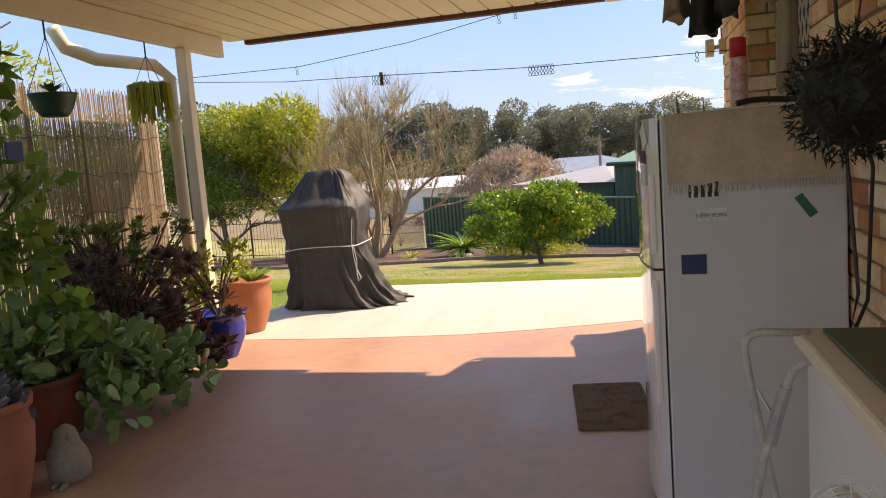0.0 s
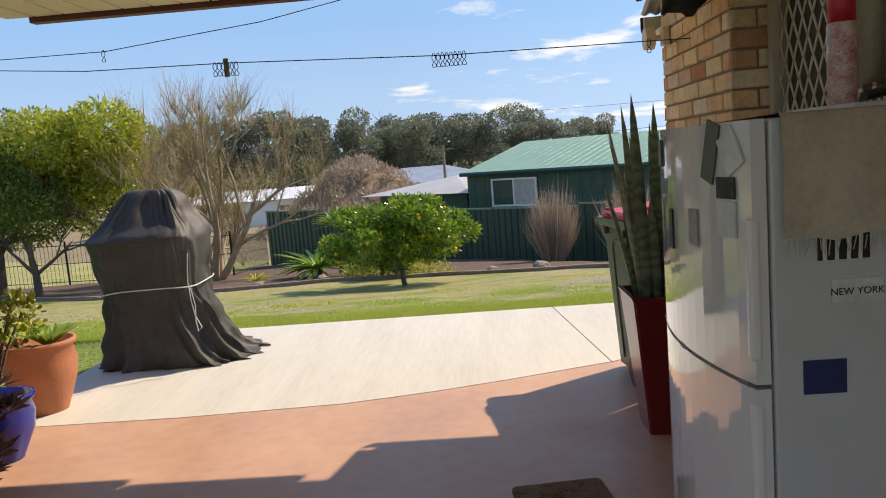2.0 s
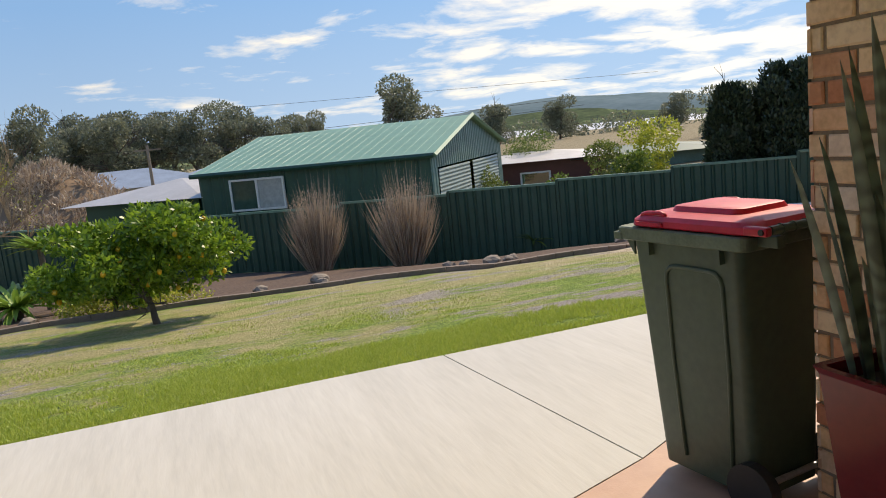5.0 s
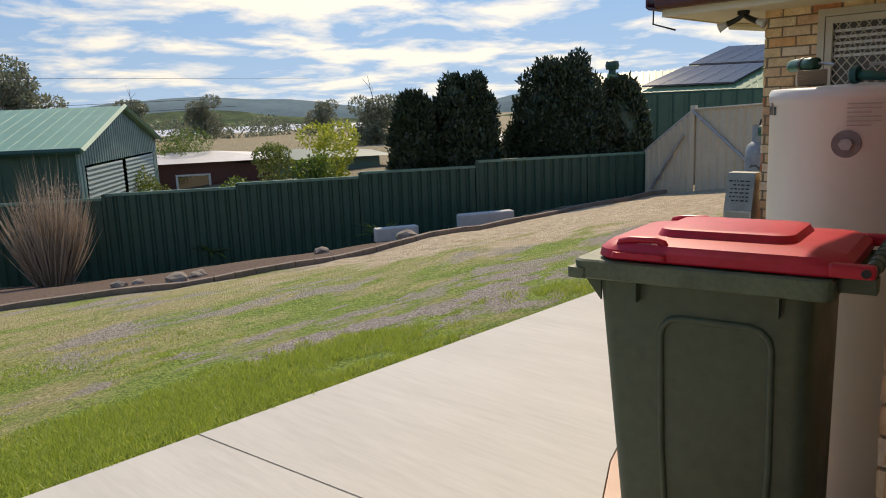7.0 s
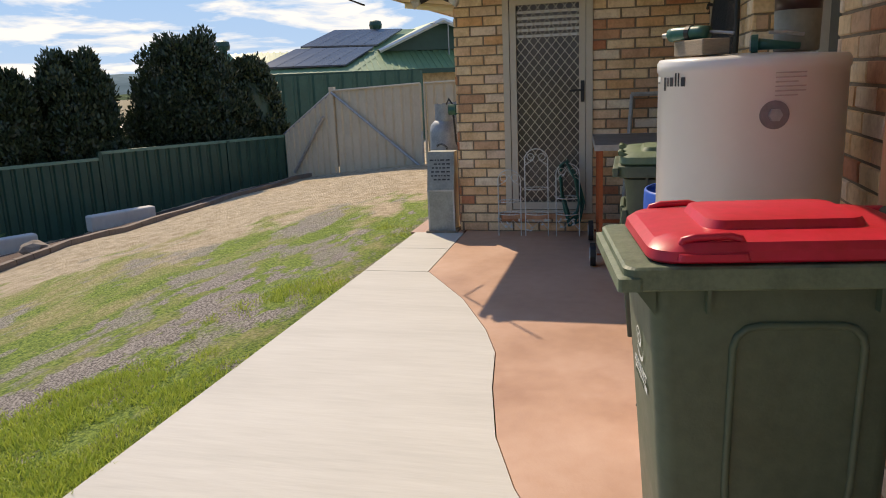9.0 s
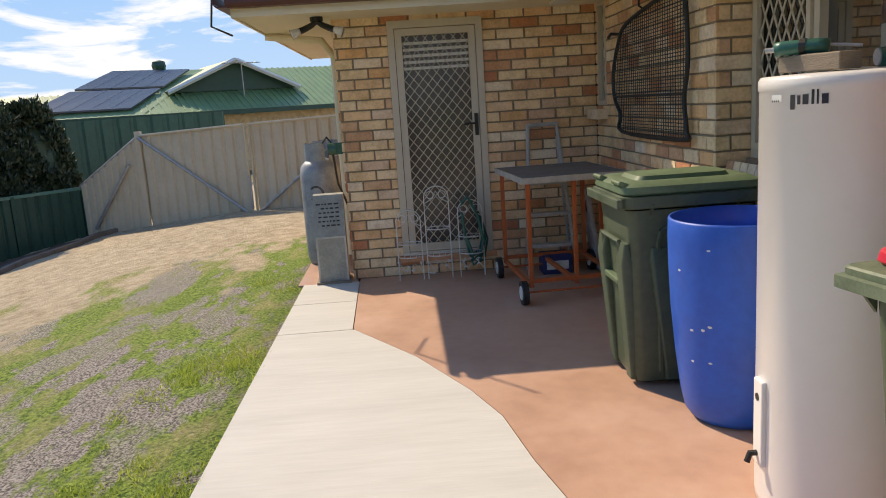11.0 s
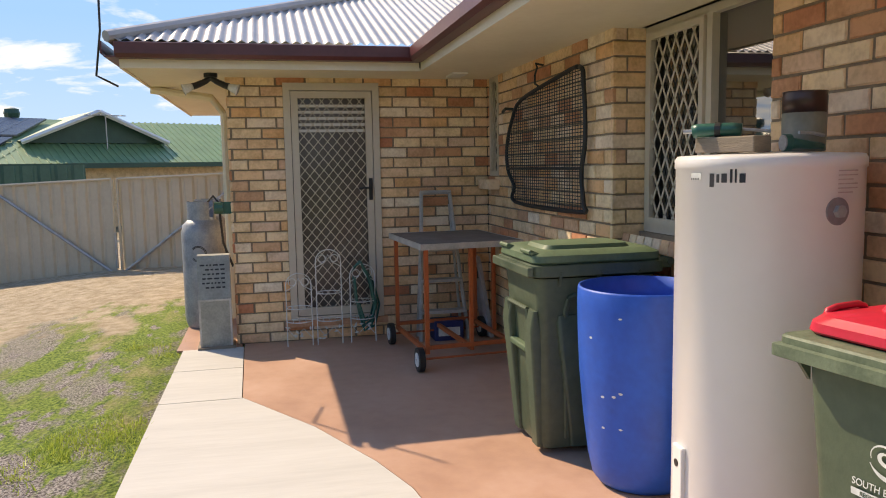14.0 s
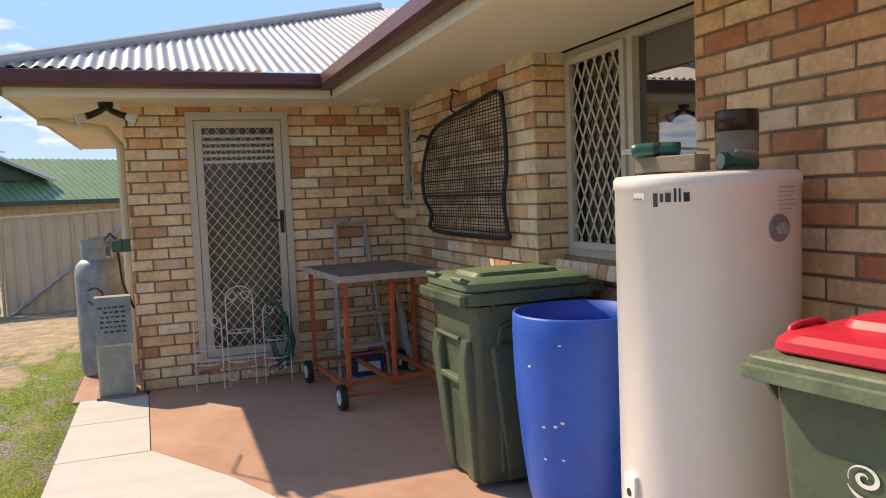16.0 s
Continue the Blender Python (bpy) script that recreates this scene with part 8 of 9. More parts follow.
# ---------- gum trees in the distance ----------
FARZ = -4.0
protos = []
for k in range(4):
    rnd = random.Random(60 + k)
    p = tree("gum_tree", (-40 + k * 17.0, 112 + k * 3, FARZ), "tall dark olive gum tree in the distance", "tree", 60 + k, 12.2 + 0.6 * k, 5.8, "leaf_gum_haze", 7500, 0.45, 0.25, 0.5, "distant gum trees", clumps=14, low=0.3, flat=0.6)
    protos.append(p)
rnd = random.Random(61)
rows = [(-32, 112, 1.0), (-25, 106, 1.02), (-21, 110, 0.92), (-15, 107, 0.88), (-10, 112, 0.8), (-5, 108, 0.82), (-1, 112, 0.78), (4, 109, 0.8), (9, 112, 0.72), (14, 110, 0.72), (19, 114, 0.7), (30, 96, 0.85), (47, 105, 0.62),
        (-38, 102, 0.95), (-46, 108, 0.95), (-54, 104, 1.0), (-62, 100, 1.0), (-70, 92, 1.05), (-80, 84, 1.0), (24, 126, 0.7), (-28, 128, 1.0), (-12, 130, 0.95), (2, 130, 0.9), (60, 110, 0.6), (41, 47.5, 0.5), (75, 100, 0.55), (64, 60, 0.42)]
for i, (x, y, s) in enumerate(rows):
    o = copy_thing(protos[i % 4], pose(x, y, FARZ, 0, 0, rnd.uniform(0, 360)) @ Matrix.Scale(s, 4))
    o.scale = (s * rnd.uniform(0.9, 1.1), s, s * 1.13)
bm = bmesh.new()
v, f = leaves(random.Random(5), [((-100 + i * 5.5 + random.Random(i).uniform(-2, 2), 122 + random.Random(i + 50).uniform(-4, 10), FARZ + 2.2), (5, 3, random.Random(i + 9).uniform(2.0, 4.2))) for i in range(36)], 26000, 0.6, 0.35)
me = bpy.data.meshes.new("far_woods")
me.from_pydata([tuple(q) for q in v], [], f)
me.materials.append(M["leaf_gum_haze"])
o = new("far_woods", me)
tagged(o, "band of dark scrubby woods along the far paddock", "woods", kind="stuff")


def hills(name, dist, a0, a1, base, amp, seed, mt, label):
    bm = bmesh.new()
    prev = None
    n = 160
    for i in range(n + 1):
        a = radians(a0 + (a1 - a0) * i / n)
        h = base + amp * (noise.noise(Vector((a * 3.1 + seed, seed, 0))) + 0.5 * noise.noise(Vector((a * 9 + seed, 3, 0))) + 0.12 * noise.noise(Vector((a * 60, 1, 0))))
        d = Vector((math.sin(a), math.cos(a), 0))
        q = [bm.verts.new(d * dist * k + Vector((0, 0, z))) for k, z in ((0.8, -9), (0.9, -6 + (h + 6) * 0.55), (1.0, h), (1.15, -9))]
        if prev:
            for j in range(3):
                bm.faces.new((prev[j], q[j], q[j + 1], prev[j + 1]))
        prev = q
    o = structure(name, bm, mt, label, True)


# blue-grey base colour carries the haze of distance on the far hills
M["hill_far"] = mat_new("haze_tinted_far_hills", (0.16, 0.22, 0.24), rough=1.0, scale=0.02, col2=(0.11, 0.16, 0.17), spec=0.0)
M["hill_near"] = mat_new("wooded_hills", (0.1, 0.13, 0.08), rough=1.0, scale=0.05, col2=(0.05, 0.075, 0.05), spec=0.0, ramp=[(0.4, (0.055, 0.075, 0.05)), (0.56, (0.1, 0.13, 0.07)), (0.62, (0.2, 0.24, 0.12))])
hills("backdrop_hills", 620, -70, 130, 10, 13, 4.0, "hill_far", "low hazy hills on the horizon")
hills("backdrop_hills", 330, -80, 130, 0.5, 6, 9.0, "hill_near", "low wooded ridge beyond the paddocks")

# long white poultry sheds in the valley
for i, (x, y, l, a) in enumerate(((95, 180, 60, -32), (108, 172, 55, -32), (120, 200, 60, -32))):
    t = thing("farm_shed", (x, y, -6), "long low white farm shed in the valley", "shed", "farm sheds in the valley", rz=a)
    bm = bmesh.new()
    box(bm, -l / 2, l / 2, -6, 6, 0, 3.2)
    part("wall", bm, "white_paint", t)
    bm = bmesh.new()
    prismv = [(-l / 2 - 0.5, -6.5, 3.2), (l / 2 + 0.5, -6.5, 3.2), (l / 2 + 0.5, 0, 4.8), (-l / 2 - 0.5, 0, 4.8), (l / 2 + 0.5, 6.5, 3.2), (-l / 2 - 0.5, 6.5, 3.2)]
    vv = [bm.verts.new(p) for p in prismv]
    bm.faces.new((vv[0], vv[1], vv[2], vv[3]))
    bm.faces.new((vv[3], vv[2], vv[4], vv[5]))
    part("roof", bm, "white_enamel", t)


def simple_house(loc, rz, W, D, H, rise, wall, roof, label, name="house", win=2):
    t = thing(name, loc, label, name, rz=rz)
    bm = bmesh.new()
    box(bm, -W / 2, W / 2, -D / 2, D / 2, 0, H)
    part("wall", bm, wall, t)
    bm = bmesh.new()
    o = 0.5
    e = [Vector((sx * (W / 2 + o), sy * (D / 2 + o), H)) for sx, sy in ((-1, -1), (1, -1), (1, 1), (-1, 1))]
    rl = max(0.0, W / 2 - D / 2)
    r0, r1 = Vector((-rl, 0, H + rise)), Vector((rl, 0, H + rise))
    vs = [bm.verts.new(p) for p in e + [r0, r1]]
    for f in ((0, 1, 5, 4), (1, 2, 5), (2, 3, 4, 5), (3, 0, 4), (3, 2, 1, 0)):
        bm.faces.new([vs[i] for i in f])
    part("roof", bm, roof, t)
    for i in range(win):
        bm = bmesh.new()
        x = -W / 2 + W * (i + 0.6) / (win + 0.2)
        box(bm, x - 0.6, x + 0.6, -D / 2 - 0.04, -D / 2 + 0.02, H * 0.35, H * 0.8)
        wn = part("window", bm, "white_paint", t)
        bm = bmesh.new()
        box(bm, x - 0.52, x + 0.52, -D / 2 - 0.06, -D / 2 - 0.035, H * 0.38, H * 0.77)
        part("pane", bm, "glass_dark", wn)
    return t


M["roof_blue"] = mat_new("pale_blue_grey_roof", (0.3, 0.35, 0.42), rough=0.4, scale=1)
simple_house((-2.5, 70, -3.0), 10, 13, 9, 2.4, 1.4, "cream_steel", "roof_blue", "distant house with a pale blue-grey roof")
simple_house((4.5, 66, -3.0), -8, 9, 7, 2.3, 1.0, "cream_steel", "roof_blue", "distant house with a pale blue-grey hip roof")
simple_house((-18, 62, -3.0), 5, 20, 7, 2.2, 0.8, "white_paint", "white_enamel", "long low white building across the paddock")
simple_house((1.5, 26, -1.9), -38, 4.0, 4.0, 2.2, 0.5, "fence_green", "roof_grey", "small dark green outbuilding beside the garage", "outbuilding", 0)
simple_house((15.6, 29.5, -2.2), -30, 5.5, 4, 2.1, 0.3, "burgundy", "roof_grey", "small dark red outbuilding with a white-framed opening", "outbuilding", 1)
simple_house((19.5, 27.5, -2.2), -30, 5.0, 4, 2.0, 0.3, M["gable_green"], M["fence_green"], "low green steel outbuilding", "outbuilding", 0)
simple_house((22, 20.8, -2.4), -45, 2.5, 4, 2.7, 0.3, "white_paint", "roof_grey", "pale building glimpsed between the conifers", "outbuilding", 0)


def mound():
    bm = bmesh.new()
    rnd = random.Random(2)

    def f(x, y):
        dx, dy = (x + 4.8) / 5.2, (y - 44) / 4.5
        return -3.2 + 4.6 * math.exp(-(dx * dx + dy * dy) * 1.3) + 0.45 * noise.noise(Vector((x * 0.7, y * 0.7, 0)))
    grid_sheet(bm, steps(-16, 8, 0.5), steps(34, 54, 0.8), f)
    structure("ground_mound", bm, M["mound"], "earth mound overgrown with dry brown weeds", True)
    blobs = []
    for i in range(170):
        x, y = rnd.gauss(-4.8, 3.6), rnd.uniform(38, 45)
        blobs.append(((x, y, f(x, y) + 0.1), (0.55, 0.5, 0.42)))
    o = leaf_part("dry_weeds", leaves(rnd, blobs, 15000, 0.3, 0.07, 1.0, 0.2), "leaf_dry", None)
    tagged(o, "dry brown weeds over the earth mound", "weeds", kind="stuff")


M["mound"] = mat_new("dry_earth", (0.24, 0.16, 0.1), rough=1.0, scale=2)
mound()

# power pole and lines
t = thing("power_pole", (-0.2, 60, -3.4), "timber power pole with a cross-arm in the distance", "power pole")
bm = bmesh.new()
tube(bm, [(0, 0, 0), (0, 0, 5.9)], 0.14, 8, True, 0.1)
part("pole", bm, "timber", t)
bm = bmesh.new()
box(bm, -0.9, 0.9, -0.05, 0.05, 5.5, 5.62)
part("cross_arm", bm, "timber", t)
bm = bmesh.new()
tube(bm, [(-60, 66, 4.6), (-30, 62, 2.2), (-0.2, 60, 2.2), (30, 52, 2.8)], 0.014, 4)
tube(bm, [(-60, 66, 3.6), (-30, 62, 1.0), (-0.2, 60, 1.4), (30, 50, 2.2)], 0.014, 4)
tube(bm, [(-60, 60, 7.4), (-20, 60, 4.9), (10, 60, 4.6), (40, 55, 4.4)], 0.012, 4)
structure("cable_lines", bm, "black", "overhead power lines in the distance")


# ---------- wire fence, garden edging, mulch ----------
def wire_fence():
    o = new("fence_wire")
    tagged(o, "thin dark pool-style wire fence along the paddock", kind="structure")
    P = [Vector((-5.4, 24.9, 0)), Vector((-4.9, 19.5, 0)), Vector((-20, 19.5, 0))]
    for a, b_ in zip(P, P[1:]):
        n = int((b_ - a).length / 0.12)
        bm = bmesh.new()
        for i in range(n + 1):
            p = a.lerp(b_, i / n)
            g = ground_z(p.x, p.y)
            tube(bm, [(p.x, p.y, g - 0.05), (p.x, p.y, g + 1.2)], 0.006, 4, False)
        for h in (0.12, 0.65, 1.17):
            pts = [a.lerp(b_, i / 10) for i in range(11)]
            tube(bm, [(p.x, p.y, ground_z(p.x, p.y) + h) for p in pts], 0.01, 4, False)
        ob = part("wire_mesh", bm, "black", o, kind="stuff")
    for i in range(7):
        x = -4.9 - i * 2.4
        bm = bmesh.new()
        g = ground_z(x, 19.5)
        tube(bm, [(x, 19.5, g - 0.1), (x, 19.5, g + 1.3)], 0.03, 8)
        part("fence_post", bm, "black", o)


wire_fence()
EDG = [(-14, 14.6), (-8, 13.9), (-2.9, 12.85), (1.2, 13.0), (4.0, 12.2), (5.9, 10.95), (7.4, 10.45), (8.75, 10.25), (11, 10.35), (13.2, 10.3), (15.0, 9.9), (15.6, 9.4)]
bm = bmesh.new()
sm = []
for p, q in zip(EDG, EDG[1:]):
    for k in range(6):
        sm.append((p[0] + (q[0] - p[0]) * k / 6, p[1] + (q[1] - p[1]) * k / 6))
pts = [(x, y, gz(x, y) + 0.03) for x, y in sm]
for a, b_ in zip(pts, pts[1:]):
    d = Vector(b_) - Vector(a)
    m = Matrix.Translation(a) @ d.to_track_quat("X", "Z").to_matrix().to_4x4()
    box(bm, 0, d.length - 0.01, -0.04, 0.04, -0.1, 0.045, m)
structure("garden_edging", bm, M["edging"], "low weathered garden edging")
# bark mulch bed between edging and fence
bm = bmesh.new()
rows = []
for x in steps(-14, 15.0, 0.35) + [15.0]:
    y0 = float(np.interp(x, [p[0] for p in EDG], [p[1] for p in EDG])) + 0.04
    y1 = min(fence_y(x) - 0.02, 25) if x > -5.4 else 19.4
    rows.append([bm.verts.new((x, y0 + (y1 - y0) * k / 14, gz(x, y0 + (y1 - y0) * k / 14) + 0.02)) for k in range(15)])
for a, b_ in zip(rows, rows[1:]):
    for i in range(14):
        bm.faces.new((a[i], b_[i], b_[i + 1], a[i + 1]))
# bark brown, darkened further for the shade the fence throws over the bed
M["mulch"] = mat_new("shaded_bark_mulch", (0.17, 0.11, 0.08), rough=1.0, scale=26, col2=(0.045, 0.028, 0.02), bump=1.0, bscale=60)
structure("garden_bed", bm, "mulch", "bark-mulched garden bed along the fence", True)
rnd = random.Random(12)
for i in range(16):
    x = rnd.choice([-2.5, -2, -1, 0.8, 2.5, 3.1, 5.5, 6.3, 7.1, 8, 9, 4.4, 11.8]) + rnd.uniform(-0.3, 0.3)
    y = float(np.interp(x, [p[0] for p in EDG], [p[1] for p in EDG])) + rnd.uniform(0.3, 1.6)
    t = thing("rock", (x, y, gz(x, y)), "rough grey-brown rock in the garden bed", "rock", "rocks in the garden bed")
    bm = bmesh.new()
    bmesh.ops.create_icosphere(bm, subdivisions=2, radius=1.0)
    s = rnd.uniform(0.08, 0.17)
    for v in bm.verts:
        v.co *= s * (1 + 0.35 * noise.noise(v.co * 1.7 + Vector((i, 0, 0))))
        v.co.z = v.co.z * 0.6 + s * 0.35
    part("stone", bm, M["rock"], t)
for x, y, a in ((10.3, 12.35, -28), (11.75, 11.47, -26)):
    t = thing("concrete_block", (x, y, gz(x, y)), "pale concrete retaining block along the bank", "concrete block", "blocks along the bank", rz=a)
    bm = bmesh.new()
    w = 0.4 if x < 11 else 0.55
    box(bm, -w, w, -0.1, 0.1, 0, 0.26, None, 0.03)
    part("block", bm, "concrete", t)


# ---------- neighbour's house beyond the gates ----------
def neighbour():
    t = thing("house", (26.5, 8.3, -0.3), "neighbour's house with a green corrugated hip roof and dark green gable", "house", rz=-62)
    z = 1.95
    M["roof_n"] = mat_new("green_corrugated_roof", (0.2, 0.33, 0.16), rough=0.45, scale=2, col2=(0.16, 0.27, 0.13))
    bm = bmesh.new()
    box(bm, -9.7, 6.5, -0.0, 7, 0, z)
    part("wall", bm, "brick", t, "tan brick wall")
    # main roof, rising away
    bm = bmesh.new()
    k = 86
    last = None
    for i in range(k):
        x = -10.2 + 17.2 * i / k
        w = 17.2 / k

        def top(u):
            return max(min(0.42, (u + 10.2) / 3.5), min(0.82, (u + 4.3) / 3.4, (7 - u) / 3.2))
        for xa, xb, o in ((x, x + w * 0.7, 0.0), (x + w * 0.7, x + w, 0.03)):
            a, b_ = max(top(xa), 0.001), max(top(xb), 0.001)
            p0 = [(xa, -0.5, z + o), (xa, -0.5 + 4 * a, z + 1.7 * a + o)]
            p1 = [(xb, -0.5, z + o), (xb, -0.5 + 4 * b_, z + 1.7 * b_ + o)]
            q = [bm.verts.new(p) for p in (p0[0], p1[0], p1[1], p0[1])]
            bm.faces.new(q)
            if last:
                bm.faces.new((last[0], q[0], q[3], last[1]))
            last = (q[1], q[2])
    vs = [bm.verts.new(p) for p in ((-10.2, -0.5, z), (-1.5, 2.9, z + 1.4), (3.8, 2.9, z + 1.4), (7, -0.5, z), (7, 7.5, z), (-10.2, 7.5, z))]
    bm.faces.new((vs[5], vs[1], vs[4])); bm.faces.new((vs[3], vs[4], vs[2])); bm.faces.new((vs[1], vs[2], vs[4]))
    part("roof", bm, "roof_n", t)
    bm = bmesh.new()
    box(bm, -10.25, 7.05, -0.6, -0.48, z - 0.12, z + 0.02)
    part("gutter", bm, "fence_green", t)
    # raised gable
    bm = bmesh.new()
    g = [(-3.3, 0.9, z + 0.64), (0.9, 0.9, z + 0.64), (-1.15, 0.9, z + 1.56)]
    A = [bm.verts.new(p) for p in g]
    bm.faces.new(A)
    part("gable", bm, "fence_green", t, "dark green gable face")
    bm = bmesh.new()
    for p, q in ((g[0], g[2]), (g[2], g[1])):
        P, Q = Vector(p), Vector(q)
        vs = [bm.verts.new(x) for x in (P + Vector((0, -0.35, 0.05)), Q + Vector((0, -0.35, 0.05)), Q + Vector((0, 4, 0.05)), P + Vector((0, 4, 0.05)))]
        bm.faces.new(vs)
    part("gable_roof", bm, "roof_n", t)
    bm = bmesh.new()
    for p, q in ((g[0], g[2]), (g[2], g[1])):
        tube(bm, [Vector(p) + Vector((0, -0.36, 0.0)), Vector(q) + Vector((0, -0.36, 0.0))], 0.07, 4)
    part("barge", bm, "white_paint", t, "pale barge boards")
    for x in (-8.2, -3.0):
        bm = bmesh.new()
        lathe(bm, [(0.12, 0), (0.12, 0.2), (0.2, 0.22), (0.23, 0.35), (0.2, 0.48), (0.08, 0.52)], 14, (x, 1.2 if x < -5 else 2.9, z + (0.62 if x < -5 else 1.25)))
        part("roof_ventilator", bm, "fence_green", t)
    # the hip slope that carries the solar panels
    A, B = Vector((-7.6, -0.5, z)), Vector((-4.3, -0.5, z))
    D, C = Vector((-4.4, 2.6, z + 1.42)), Vector((-1.5, 2.9, z + 1.42))

    def on_hip(a, b_, up):
        return A.lerp(B, a).lerp(D.lerp(C, a), b_) + Vector((0, 0, up))
    bm = bmesh.new()
    bm.faces.new([bm.verts.new(p) for p in (on_hip(0, 0, 0.02), on_hip(1, 0, 0.02), on_hip(1, 1, 0.02), on_hip(0, 1, 0.02))])
    part("hip_slope", bm, "roof_n", t)
    for b0 in (0.08, 0.53):
        for i in range(5):
            a0 = 0.04 + i * 0.165
            q = [on_hip(a0, b0, 0.08), on_hip(a0 + 0.16, b0, 0.08), on_hip(a0 + 0.16, b0 + 0.4, 0.08), on_hip(a0, b0 + 0.4, 0.08)]
            bm = bmesh.new()
            vs = [bm.verts.new(p) for p in q] + [bm.verts.new(p + Vector((0, 0, 0.05))) for p in q]
            bm.faces.new(vs[4:])
            bm.faces.new(vs[:4][::-1])
            for k in range(4):
                bm.faces.new((vs[k], vs[(k + 1) % 4], vs[(k + 1) % 4 + 4], vs[k + 4]))
            part("solar_panel", bm, M["solar"], t)
    bm = bmesh.new()
    tube(bm, [(-1.0, 0.5, z + 0.3), (-1.0, 0.5, z + 1.5)], 0.02, 5)
    tube(bm, [(-1.6, 0.5, z + 1.45), (-0.4, 0.5, z + 1.45)], 0.015, 5)
    for u in (-1.5, -1.2, -0.9, -0.6):
        tube(bm, [(u, 0.2, z + 1.45), (u, 0.8, z + 1.45)], 0.01, 4)
    part("antenna", bm, "steel", t)
    bm = bmesh.new()
    ribbed_panel(bm, (18.0, 13.2, 0), (21.5, 9.0, 0), -0.5, -0.5, 1.55, 1.6, (-0.77, -0.64, 0), 0.4, 0.04)
    structure("fence_neighbour", bm, M["fence_mid"], "tall mid-green steel wall beyond the gates")


M["solar"] = mat_new("solar_glass", (0.07, 0.075, 0.1), rough=0.22, scale=1, spec=0.8)
M["fence_mid"] = mat_new("mid_green_steel", (0.045, 0.13, 0.09), rough=0.5, scale=2)
neighbour()


# ---------- patio plants ----------
def reed_screen():
    o = thing("reed_screen", (0, 0, 0), "weathered brown reed screen wired upright along the patio's side", "reed screen")
    rnd = random.Random(14)
    verts, faces = [], []
    y = -1.2
    while y < 3.28:
        x = -1.62 + rnd.uniform(-0.006, 0.006)
        h = 2.2 + 0.035 * math.sin(y * 2.1) + rnd.uniform(-0.05, 0.03)
        r = rnd.uniform(0.0032, 0.005)
        lean = rnd.uniform(-0.008, 0.008)
        i = len(verts)
        for z, l in ((0.0, 0), (h, lean)):
            for k in range(3):
                a = 2.094 * k + 0.5
                verts.append((x + r * math.cos(a), y + l + r * math.sin(a), z))
        faces += [(i, i + 1, i + 4, i + 3), (i + 1, i + 2, i + 5, i + 4), (i + 2, i, i + 3, i + 5)]
        y += rnd.uniform(0.0075, 0.011)
    leaf_part("reeds", (verts, faces), "reed", o)
    bm = bmesh.new()
    for z in (0.3, 0.6, 0.9, 1.2, 1.5, 1.8):
        tube(bm, [(-1.608, -1.2 + 0.0933 * i, z + 0.015 * math.sin(i * 1.7 + z * 5)) for i in range(49)], 0.003, 4)
    part("binding_wire", bm, "black", o)
    bm = bmesh.new()
    box(bm, -1.66, -1.63, 3.28, 3.31, 0, 2.15)
    for yy in (-1.2, 0.3):
        box(bm, -1.7, -1.65, yy, yy + 0.05, 0, 2.1)
    part("post", bm, "white_enamel", o)


M["reed"] = leaf_mat("dry_reeds", (0.62, 0.49, 0.35), (0.26, 0.19, 0.13), trans=0.3)
reed_screen()


def pot(name, x, y, r, h, mt, label, foot=0.7, z=0.0, belly=1.0):
    t = thing(name, (x, y, z), label, "pot", "patio pots")
    bm = bmesh.new()
    rb = r * foot
    lathe(bm, [(rb, 0), (rb * 1.02, 0.01), (r * 0.95 * belly, h * 0.45), (r * 1.02 * belly, h * 0.72), (r * 0.95, h * 0.9), (r * 1.04, h * 0.93), (r * 1.06, h), (r * 0.94, h), (r * 0.9, h * 0.9), (0, h * 0.88)], 40)
    part("pot_body", bm, mt, t, smooth=True)
    bm = bmesh.new()
    lathe(bm, [(r * 0.9, h * 0.885), (0, h * 0.9)], 24)
    part("soil", bm, "soil", t)
    return t


def fleshy(parent, seed, blobs, n, L, w, mt, name="foliage"):
    rnd = random.Random(seed)
    bm = bmesh.new()
    tot = sum(b[1] for b in blobs)
    for (c, r) in blobs:
        for _ in range(max(3, int(n * r / tot))):
            d = rand_dir(rnd)
            p = Vector(c) + d * r * rnd.uniform(0.5, 1)
            e = (d + Vector((0, 0, 0.5)) + rand_dir(rnd) * 0.4).normalized()
            s = e.cross(rand_dir(rnd))
            s = s.normalized() if s.length > 1e-4 else e.orthogonal().normalized()
            nrm = s.cross(e) * 0.12 * w
            l, ww = L * rnd.uniform(0.6, 1.2), w * rnd.uniform(0.7, 1.2)
            o = [(0, 0.15), (0.35, 0.8), (0.7, 1.0), (0.92, 0.6), (1.0, 0.0), (0.92, -0.6), (0.7, -1.0), (0.35, -0.8), (0, -0.15)]
            up = [bm.verts.new(p + e * l * a + s * ww * 0.5 * b_ + nrm) for a, b_ in o]
            lo = [bm.verts.new(p + e * l * a + s * ww * 0.5 * b_ - nrm) for a, b_ in o]
            bm.faces.new(up)
            bm.faces.new(lo[::-1])
            for j in range(9):
                bm.faces.new((up[j], lo[j], lo[(j + 1) % 9], up[(j + 1) % 9]))
    return part(name, bm, mt, parent, kind="stuff")


